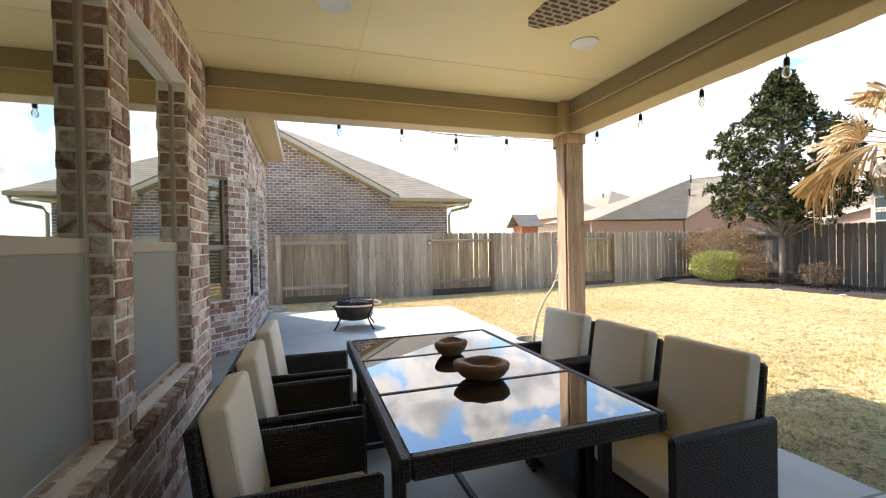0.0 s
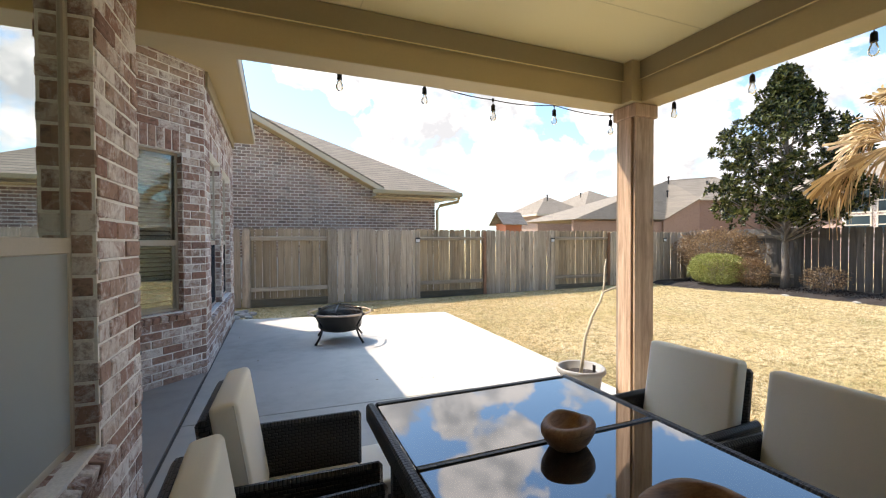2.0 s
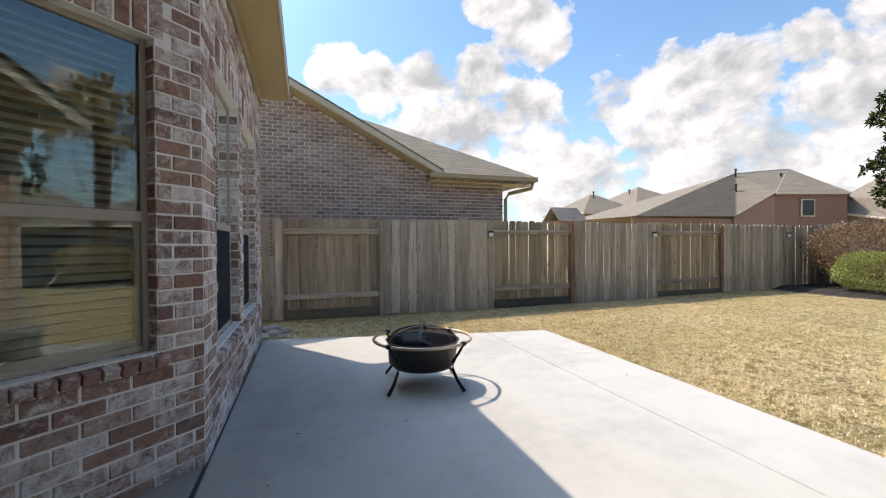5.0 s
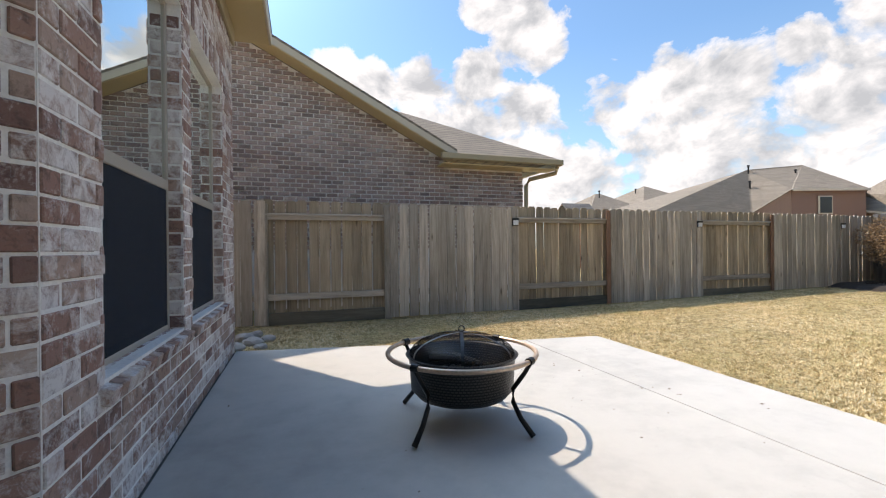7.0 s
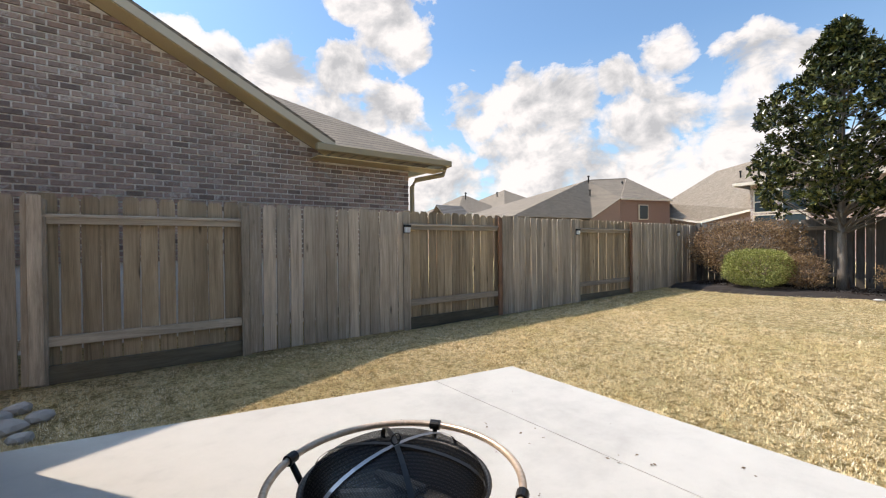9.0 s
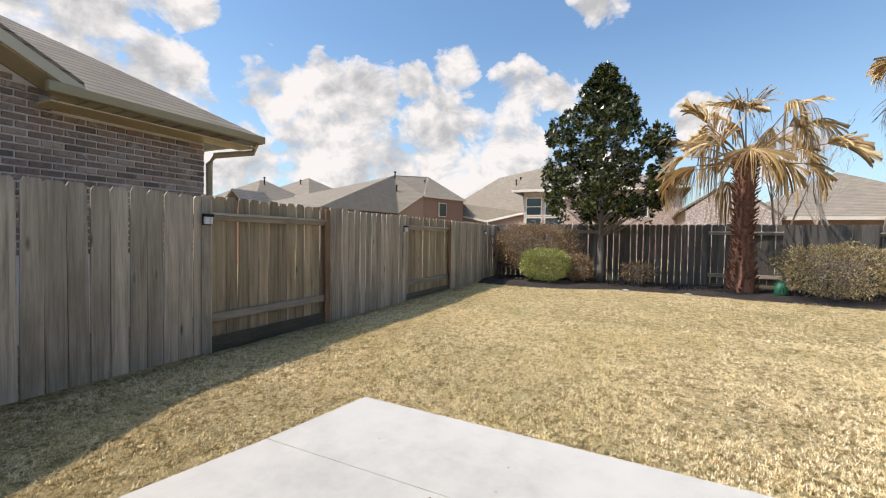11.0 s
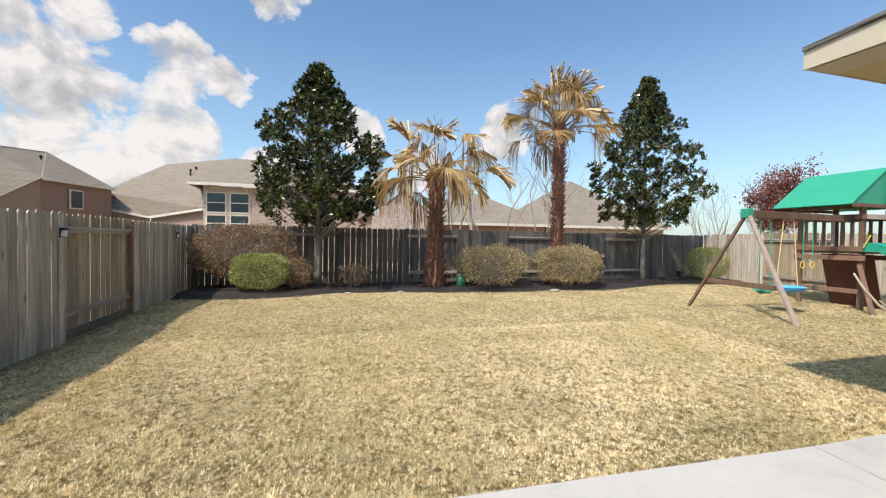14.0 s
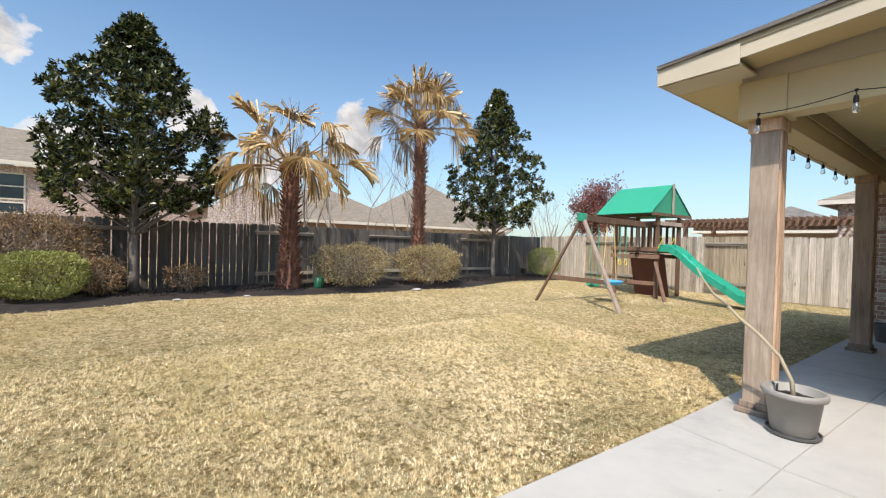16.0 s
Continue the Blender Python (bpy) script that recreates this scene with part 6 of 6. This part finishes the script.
    stick("lower_rail", (7.12, -2.20, 0.40), (8.32, -2.20, 0.40), 0.035, 0.10, M_PLAY, p)
    bm = bmesh.new()
    beam_between(bm, (7.55, -2.9, g), (7.45, -2.35, 1.2), 0.9, 0.025)
    part("climbing_wall", bm, M_CLIMB, p, "dark red climbing board")
    # slide
    bm = bmesh.new()
    path = [(7.05, 1.30), (6.80, 1.30), (6.55, 1.16), (6.30, 0.92), (6.05, 0.72), (5.75, 0.54), (5.45, 0.34), (5.20, 0.18), (4.95, 0.10), (4.72, 0.09)]
    prof = [(-0.26, 0.15), (-0.23, 0.16), (-0.21, 0.02), (0.21, 0.02), (0.23, 0.16), (0.26, 0.15), (0.25, -0.03), (-0.25, -0.03)]
    rings = [[bm.verts.new((x, -2.42 + v, z + w)) for v, w in prof] for x, z in path]
    for a, b in zip(rings, rings[1:]):
        for i in range(len(prof)):
            bm.faces.new((a[i], a[(i + 1) % 8], b[(i + 1) % 8], b[i]))
    bm.faces.new(rings[0]), bm.faces.new(rings[-1][::-1])
    bmesh.ops.recalc_face_normals(bm, faces=bm.faces)
    part("slide", bm, M_SLIDE, p, "wavy green plastic slide", smooth=False)
    part("slide_end", boxes(((4.68, -2.66, 0.0 + g), (4.80, -2.18, 0.075)), bevel=0.01), M_YELLOW, p)
    for y in (-2.12, -2.72):
        bm = bmesh.new()
        tube(bm, [(7.02, y, 1.36), (6.90, y, 1.62), (6.99, y, 1.66)], 0.014, 8)
        part("handle", bm, M_YELLOW, p)
    # swings
    for y, kind in ((0.28, "seat"), (-0.35, "disc"), (-0.92, "bar")):
        for q in (-0.14, 0.14):
            bm = bmesh.new()
            zz = {"seat": 0.47, "disc": 0.52, "bar": 1.05}[kind]
            tube(bm, [(7.3, y + q, 1.93), (7.3, y + (q if kind != "disc" else q * 2.2), zz)], 0.010, 6)
            part("rope", bm, M_ROPE_Y if kind == "disc" else M_GREEN, p)
        if kind == "seat":
            bm = bmesh.new()
            tube(bm, [(7.3, y - 0.2, 0.50), (7.3, y - 0.1, 0.44), (7.3, y + 0.1, 0.44), (7.3, y + 0.2, 0.50)], 0.045, 8)
            bm.transform(Matrix.Translation((7.3, 0, 0)) @ Matrix.Diagonal((1.6, 1, 1, 1)) @ Matrix.Translation((-7.3, 0, 0)))
            part("swing_seat", bm, M_GREEN, p, "green belt swing seat")
        elif kind == "disc":
            bm = bmesh.new()
            lathe(bm, [(0, 0.44), (0.22, 0.44), (0.30, 0.47), (0.33, 0.53), (0.30, 0.54), (0.24, 0.50), (0, 0.49)], 28, (7.3, y, 0))
            part("swing_disc", bm, M_BLUE, p, "blue plastic disc swing")
        else:
            bm = bmesh.new()
            for q in (-0.14, 0.14):
                tube(bm, [(7.3, y + q + 0.06 * math.cos(t), 0.98 + 0.07 * math.sin(t)) for t in [2 * math.pi * k / 12 for k in range(13)]], 0.010, 6, cap=False)
            part("trapeze_handle", bm, M_YELLOW, p)


M_CLIMB = plain("dark red board", (0.12, 0.04, 0.028), 0.7)
play_set()


# ---- houses beyond the fences ----
M_FARWALL = brick_material("far brick", [(0.33, 0.215, 0.17), (0.26, 0.16, 0.13), (0.38, 0.26, 0.21)], 0.1)
M_TRIMWHITE = plain("pale trim", (0.62, 0.56, 0.47), 0.6)
M_WINDARK = glass_material("far window", (0.05, 0.06, 0.07), 0.30)


def panel(name, pts, mat, root, t=0.1):
    pts = [Vector(p) for p in pts]
    nrm = (pts[1] - pts[0]).cross(pts[2] - pts[0]).normalized() * t
    bm = bmesh.new()
    a = [bm.verts.new(p) for p in pts]
    b = [bm.verts.new(p - nrm) for p in pts]
    bm.faces.new(a), bm.faces.new(b[::-1])
    n = len(pts)
    for i in range(n):
        bm.faces.new((a[i], a[(i + 1) % n], b[(i + 1) % n], b[i]))
    bmesh.ops.recalc_face_normals(bm, faces=bm.faces)
    return part(name, bm, mat, root)


def hip_block(h, x0, x1, y0, y1, ze, p, along="x", over=0.45, mat=None):
    """Walls with a hipped roof on them."""
    part("wall", boxes(((x0, y0, GRASS_Z), (x1, y1, ze - 0.1))), M_FARWALL, h)
    a0, a1, b0, b1 = x0 - over, x1 + over, y0 - over, y1 + over
    bm = bmesh.new()
    if a1 - a0 > b1 - b0:
        k = (b1 - b0) / 2
        r = [(a0 + k, (b0 + b1) / 2, ze + k * p), (a1 - k, (b0 + b1) / 2, ze + k * p)]
    else:
        k = (a1 - a0) / 2
        r = [((a0 + a1) / 2, b0 + k, ze + k * p), ((a0 + a1) / 2, b1 - k, ze + k * p)]
    c = [bm.verts.new(v) for v in ((a0, b0, ze), (a1, b0, ze), (a1, b1, ze), (a0, b1, ze))]
    q = [bm.verts.new(v) for v in r]
    if a1 - a0 > b1 - b0:
        fs = [(c[0], c[1], q[1], q[0]), (c[1], c[2], q[1]), (c[2], c[3], q[0], q[1]), (c[3], c[0], q[0])]
    else:
        fs = [(c[0], c[1], q[0]), (c[1], c[2], q[1], q[0]), (c[2], c[3], q[1]), (c[3], c[0], q[0], q[1])]
    for f in fs:
        bm.faces.new(f)
    bm.faces.new(c[::-1])
    part("roof", bm, mat or M_SHINGLE, h)
    part("fascia", boxes(((a0 - 0.02, b0 - 0.02, ze - 0.16), (a0 + 0.02, b1 + 0.02, ze - 0.005)), ((a0 + 0.02, b0 - 0.02, ze - 0.16), (a1, b0 + 0.02, ze - 0.005)), ((a1 - 0.02, b0 + 0.02, ze - 0.16), (a1 + 0.02, b1 + 0.02, ze - 0.005)), ((a0 + 0.02, b1 - 0.02, ze - 0.16), (a1 - 0.02, b1 + 0.02, ze - 0.005))), M_TRIMWHITE, h)


def far_window(h, x, y, z0, z1, w, face="-x"):
    """A window with its frame on the outer face at x (or y)."""
    if face == "+y":
        f = boxes(((x - w / 2, y, z0), (x - w / 2 + 0.07, y + 0.04, z1)), ((x + w / 2 - 0.07, y, z0), (x + w / 2, y + 0.04, z1)), ((x - w / 2 + 0.07, y, z0), (x + w / 2 - 0.07, y + 0.04, z0 + 0.07)), ((x - w / 2 + 0.07, y, z1 - 0.07), (x + w / 2 - 0.07, y + 0.04, z1)))
        g = boxes(((x - w / 2 + 0.07, y + 0.003, z0 + 0.07), (x + w / 2 - 0.07, y + 0.012, z1 - 0.07)))
    elif face == "-x":
        f = boxes(((x - 0.04, y - w / 2, z0), (x + 0.02, y - w / 2 + 0.07, z1)), ((x - 0.04, y + w / 2 - 0.07, z0), (x + 0.02, y + w / 2, z1)), ((x - 0.04, y - w / 2 + 0.07, z0), (x + 0.02, y + w / 2 - 0.07, z0 + 0.07)), ((x - 0.04, y - w / 2 + 0.07, z1 - 0.07), (x + 0.02, y + w / 2 - 0.07, z1)), ((x - 0.03, y - w / 2 + 0.07, (z0 + z1) / 2 - 0.03), (x + 0.02, y + w / 2 - 0.07, (z0 + z1) / 2 + 0.03)))
        g = boxes(((x - 0.012, y - w / 2 + 0.07, z0 + 0.07), (x - 0.003, y + w / 2 - 0.07, z1 - 0.07)))
    else:
        f = boxes(((x - w / 2, y - 0.04, z0), (x - w / 2 + 0.07, y + 0.02, z1)), ((x + w / 2 - 0.07, y - 0.04, z0), (x + w / 2, y + 0.02, z1)), ((x - w / 2 + 0.07, y - 0.04, z0), (x + w / 2 - 0.07, y + 0.02, z0 + 0.07)), ((x - w / 2 + 0.07, y - 0.04, z1 - 0.07), (x + w / 2 - 0.07, y + 0.02, z1)), ((x - w / 2 + 0.07, y - 0.03, (z0 + z1) / 2 - 0.03), (x + w / 2 - 0.07, y + 0.02, (z0 + z1) / 2 + 0.03)))
        g = boxes(((x - w / 2 + 0.07, y - 0.012, z0 + 0.07), (x + w / 2 - 0.07, y - 0.003, z1 - 0.07)))
    win = part("window", f, M_TRIMWHITE, h)
    part("pane", g, M_DARKGLASS, win)


M_DARKGLASS = plain("dark glossy pane", (0.03, 0.05, 0.06), 0.06, vary=0.02, bump=0.0)


def vent(h, x, y, z, t=0.7):
    bm = bmesh.new()
    tube(bm, [(x, y, z - 0.5), (x, y, z + t)], 0.055, 8)
    tube(bm, [(x, y, z + t), (x, y, z + t + 0.1)], [0.10, 0.08], 8)
    part("roof_vent", bm, M_BLACK, h)


def far_houses():
    c = empty("far_house", label="pink brick house with a broad grey hip roof beyond the fence", category="house")
    lb, gb, el, er, pk, p2 = (18.3, 24.3, 2.85), (26.2, 24.2, 2.95), (29.3, 23.75, 4.55), (34.0, 22.3, 4.55), (34.2, 26.1, 6.75), (29.9, 27.0, 6.35)
    panel("roof", [lb, gb, p2], M_SHINGLE, c, 0.05)
    panel("roof", [gb, el, pk, p2], M_SHINGLE, c, 0.05)
    panel("roof", [el, er, pk], M_SHINGLE, c, 0.05)
    panel("roof", [er, (41, 26, 4.55), pk], M_SHINGLE, c, 0.05)
    panel("roof", [lb, p2, (29.9, 31.0, 2.9), (18.3, 31.0, 2.9)], M_SHINGLE, c, 0.05)
    panel("roof", [p2, pk, (41, 26, 4.55), (36, 31.0, 2.9), (29.9, 31.0, 2.9)], M_SHINGLE, c, 0.05)
    panel("wall", [(26.3, 24.35, 0), (29.5, 23.95, 0), (29.5, 23.95, 4.5), (26.3, 24.35, 2.85)], M_FARWALL, c, 0.2)
    panel("wall", [(29.5, 23.94, 0), (34.2, 22.55, 0), (34.2, 22.55, 4.45), (29.5, 23.94, 4.45)], M_FARWALL, c, 0.2)
    panel("wall", [(18.5, 24.7, 0), (26.3, 24.5, 0), (26.3, 24.5, 2.8), (18.5, 24.7, 2.8)], M_FARWALL, c, 0.2)
    panel("fascia", [(29.25, 23.70, 4.40), (34.05, 22.22, 4.40), (34.05, 22.22, 4.54), (29.25, 23.70, 4.54)], M_TRIMWHITE, c, 0.04)
    win = panel("window", [(31.05, 23.36, 2.95), (31.95, 23.09, 2.95), (31.95, 23.09, 4.1), (31.05, 23.36, 4.1)], M_TRIMWHITE, c, 0.05)
    panel("pane", [(31.13, 23.31, 3.02), (31.87, 23.09, 3.02), (31.87, 23.09, 4.03), (31.13, 23.31, 4.03)], M_DARKGLASS, win, 0.01)
    vent(c, 28.3, 25.7, 4.7, 0.5), vent(c, 32.3, 25.4, 5.7, 0.4), vent(c, 29.6, 26.7, 6.1, 0.4)
    b = empty("far_house", label="pale brick house with clustered grey hip roofs in the distance", category="house")
    hip_block(b, 27.5, 34.5, 34.0, 41.0, 4.6, 0.55)
    hip_block(b, 22.5, 28.5, 34.5, 40.0, 3.9, 0.60)
    hip_block(b, 29.0, 38.0, 31.0, 37.0, 3.6, 0.45)
    vent(b, 25.0, 36.5, 5.2, 0.7), vent(b, 29.5, 37.0, 5.9, 0.4)
    d = empty("far_house", label="brick house with tall window bay behind the corner tree", category="house")
    hip_block(d, 31.0, 42.0, 6.0, 13.4, 4.75, 0.42)
    tip, cor, inn = (34.6, 23.5, 3.35), (33.8, 20.3, 2.75), (31.4, 16.4, 3.25)
    u1, u2, u3 = (37.0, 24.3, 4.55), (38.0, 20.6, 6.9), (36.0, 15.2, 7.4)
    panel("roof", [tip, cor, u1], M_SHINGLE, d, 0.05)
    panel("roof", [cor, inn, u3, u2, u1], M_SHINGLE, d, 0.05)
    panel("fascia", [(34.6, 23.5, 3.2), (33.8, 20.3, 2.6), (33.8, 20.3, 2.74), (34.6, 23.5, 3.34)], M_TRIMWHITE, d, 0.04)
    panel("fascia", [(33.8, 20.3, 2.6), (31.4, 16.4, 3.1), (31.4, 16.4, 3.24), (33.8, 20.3, 2.74)], M_TRIMWHITE, d, 0.04)
    panel("wall", [(34.1, 20.2, 0), (31.8, 16.4, 0), (31.8, 16.4, 3.15), (34.1, 20.2, 2.6)], M_FARWALL, d, 0.2)
    panel("wall", [(35.2, 23.5, 0), (34.1, 20.4, 0), (34.1, 20.4, 2.6), (35.2, 23.5, 3.2)], M_FARWALL, d, 0.2)
    part("wall", boxes(((31.2, 13.3, GRASS_Z), (36.0, 16.3, 4.7))), M_FARWALL, d)
    panel("roof", [(30.6, 17.0, 4.85), (30.6, 12.9, 4.85), (36.0, 14.0, 7.35), (36.0, 15.2, 7.35)], M_SHINGLE, d, 0.05)
    panel("roof", [(30.6, 17.0, 4.85), (36.0, 15.2, 7.35), (37.0, 17.0, 4.85)], M_SHINGLE, d, 0.05)
    part("fascia", boxes(((30.52, 12.9, 4.66), (30.6, 17.05, 4.84)), ((30.6, 16.97, 4.66), (37.0, 17.05, 4.84))), M_TRIMWHITE, d)
    for y in (15.55, 14.15):
        far_window(d, 31.2, y, 2.95, 4.3, 1.2)
        far_window(d, 31.2, y, 1.7, 2.85, 1.2)
    far_window(d, 32.2, 16.3, 2.95, 4.3, 1.1, "+y")
    far_window(d, 31.0, 8.6, 2.8, 4.2, 1.3)
    vent(d, 35.5, 18.2, 5.3, 0.9), vent(d, 36.1, 18.0, 5.6, 0.9)
    e = empty("far_house", label="tan brick house with wide grey roofs behind the palms", category="house")
    part("wall", boxes(((24.0, 3.4, GRASS_Z), (32, 6.3, 2.8))), M_FARWALL, e)
    panel("gable_wall", [(24.0, 6.3, 2.7), (24.0, 4.6, 3.95), (24.0, 2.6, 2.4), (24.0, 2.6, 1.0), (24.0, 6.3, 1.0)], M_FARWALL, e, 0.3)
    panel("roof", [(23.7, 6.6, 2.75), (23.7, 4.6, 4.05), (32, 4.6, 4.05), (32, 6.6, 2.75)], M_SHINGLE, e)
    panel("roof", [(23.7, 4.6, 4.05), (23.7, 2.4, 2.40), (32, 2.4, 2.40), (32, 4.6, 4.05)], M_SHINGLE, e)
    far_window(e, 24.0, 5.3, 2.1, 2.8, 0.3)
    far_window(e, 24.0, 4.2, 2.1, 3.0, 0.3)
    hip_block(e, 24.6, 33.5, -4.6, 3.3, 2.45, 0.56)
    hip_block(e, 24.8, 34.0, -14.0, -4.8, 2.45, 0.72)
    far_window(e, 24.8, -10.8, 1.2, 2.1, 0.9)
    f = empty("far_house", label="low house with a brown roof beyond the far fence", category="house")
    hip_block(f, 6.5, 14.0, -30.0, -22.0, 2.6, 0.42, mat=M_SHINGLE_B)
    g = empty("far_house", label="brick house with a grey roof beyond the far fence", category="house")
    hip_block(g, -3.0, 5.2, -20.0, -11.0, 3.2, 0.45)
    k = empty("toy_house", label="small orange wooden playhouse with a pitched roof far away", category="playhouse")
    part("wall", boxes(((11.5, 21.6, GRASS_Z), (12.5, 22.6, 2.35))), M_ORANGE, k)
    panel("roof", [(11.2, 21.3, 2.3), (12.7, 21.3, 2.3), (12.7, 22.1, 3.0), (11.2, 22.1, 3.0)], M_SHINGLE_B, k, 0.05)
    panel("roof", [(11.2, 22.1, 3.0), (12.7, 22.1, 3.0), (12.7, 22.9, 2.3), (11.2, 22.9, 2.3)], M_SHINGLE_B, k, 0.05)


M_ORANGE = plain("orange stained wood", (0.36, 0.12, 0.06), 0.7)
far_houses()


def pergola():
    p = empty("pergola", label="dark brown slatted pergola roof behind the far fence", category="pergola")
    for x in (4.0, 9.2):
        for y in (-8.6, -11.2):
            part("post", boxes(((x - 0.07, y - 0.07, GRASS_Z), (x + 0.07, y + 0.07, 2.2)), bevel=0.01), M_PLAY, p)
    for y in (-8.6, -11.2):
        part("beam", boxes(((3.2, y - 0.05, 2.2), (10.0, y + 0.05, 2.38)), bevel=0.008), M_PLAY, p)
    x = 3.3
    while x < 9.9:
        part("slat", boxes(((x - 0.02, -11.8, 2.381), (x + 0.02, -8.1, 2.50))), M_PLAY, p)
        x += 0.19
    return p


pergola()


M_LENS = plain("frosted lens", (0.72, 0.74, 0.76), 0.3)


def fence_lamp(x, y, z):
    l = empty("solar_fence_lamp", (x, y, z), label="small black solar lamp with clear panes on the fence", category="lamp", group="solar lamps on the fence")
    part("lamp_body", boxes(((-0.055, -0.05, 0.02), (0.055, 0.0, 0.05)), ((-0.055, -0.012, -0.07), (0.055, 0.0, 0.02)), bevel=0.004), M_BLACK, l)
    for k in (-0.029, 0.001, 0.031):
        part("lens", boxes(((k - 0.014, -0.045, -0.06), (k + 0.012, -0.013, 0.018)), bevel=0.003), M_LENS, l)


for x in (3.36, 7.39, 11.78):
    fence_lamp(x, 12.001 + (x + 6.5) * 0.0036, 1.43)


def garden_bits():
    f = empty("flood_lamp", (12.15, -2.55, gz(12) + 0.08), label="small dark garden floodlight on a stand in the mulch", category="lamp")
    part("lamp_head", boxes(((-0.09, -0.06, 0.16), (0.09, 0.06, 0.34)), bevel=0.015), M_BLACK, f)
    bm = bmesh.new()
    tube(bm, [(0, 0, -0.03), (0, 0, 0.159)], 0.015, 6)
    part("stake", bm, M_BLACK, f)
    g = empty("watering_can", (11.75, 5.25, gz(11.7) + 0.06), label="dark green plastic watering can beside the palm trunk", category="watering can")
    bm = bmesh.new()
    lathe(bm, [(0, 0), (0.12, 0), (0.13, 0.05), (0.11, 0.26), (0.06, 0.30), (0, 0.30)], 16)
    part("can_body", bm, M_DARKGREEN, g, smooth=True)
    bm = bmesh.new()
    tube(bm, [(0.10, 0, 0.08), (0.22, 0, 0.24), (0.28, 0, 0.33)], [0.02, 0.014, 0.02], 8)
    part("spout", bm, M_DARKGREEN, g)
    bm = bmesh.new()
    tube(bm, [(-0.11, 0, 0.10), (-0.2, 0, 0.2), (-0.12, 0, 0.34), (0.0, 0, 0.30)], 0.012, 6)
    part("handle", bm, M_DARKGREEN, g)
    for i, (x, y, sz, lab) in enumerate(((10.85, 2.9, 0.10, "flat pale stepping stone at the mulch edge"), (11.2, 8.3, 0.05, "small pale stone in the dark mulch"), (11.25, 7.0, 0.05, "small pale stone in the dark mulch"))):
        bm = bmesh.new()
        bmesh.ops.create_icosphere(bm, subdivisions=2, radius=sz)
        for v in bm.verts:
            v.co *= 1 + 0.3 * noise.noise(v.co * 9 + Vector((i * 3.1, 0, 0)))
            v.co.z *= 0.45
            v.co.y *= 1.5
        ob = part("stone", bm, M_SLAB)
        ob.matrix_basis = pose(x, y, gz(x) + 0.035)
        tagged(ob, lab, "stone", "stones in the mulch")


M_DARKGREEN = plain("dark green plastic", (0.01, 0.10, 0.05), 0.4)
garden_bits()


def leaf_litter():
    """A few dry leaf scraps blown onto the slab."""
    rs = np.random.RandomState(12)
    p = np.concatenate([np.stack([rs.uniform(1.6, 2.5, 26), rs.uniform(7.6, 9.0, 26), np.full(26, 0.004)], 1), np.stack([rs.uniform(-0.5, 2.9, 40), rs.uniform(4.0, 9.7, 40), np.full(40, 0.004)], 1)])
    n = len(p)
    d = rs.normal(0, 1, (n, 3))
    d[:, 2] = 0
    d /= np.linalg.norm(d, axis=1)[:, None]
    side = np.stack([-d[:, 1], d[:, 0], np.zeros(n)], 1)
    ln = rs.uniform(0.005, 0.016, n)[:, None]
    wd = ln * rs.uniform(0.3, 0.6, n)[:, None]
    v = np.stack([p - d * ln, p + side * wd + np.array([0, 0, 0.004]), p + d * ln + np.array([0, 0, 0.003]), p - side * wd], 1).reshape(-1, 3)
    me = bpy.data.meshes.new("leaf_litter")
    me.from_pydata(v.tolist(), [], [tuple(range(4 * i, 4 * i + 4)) for i in range(n)])
    me.materials.append(M_LITTER)
    tagged(new("leaf_litter", me), kind="stuff")


M_LITTER = plain("dry leaf scraps", (0.13, 0.085, 0.05), 0.9)
leaf_litter()


def dark_planter(x, y, r, h, rim):
    p = empty("dark_planter", (x, y, 0), label="round dark plastic planter with soil at the porch end", category="planter", group="planters at the porch end")
    bm = bmesh.new()
    lathe(bm, [(0, 0), (r * 0.75, 0), (r, h * 0.9), (rim, h * 0.92), (rim, h), (r * 0.9, h), (r * 0.85, h * 0.85), (0, h * 0.83)], 28)
    part("pot", bm, M_POT_DARK, p, smooth=False)


dark_planter(2.62, -0.35, 0.15, 0.28, 0.165)
dark_planter(2.2, -0.75, 0.19, 0.36, 0.21)
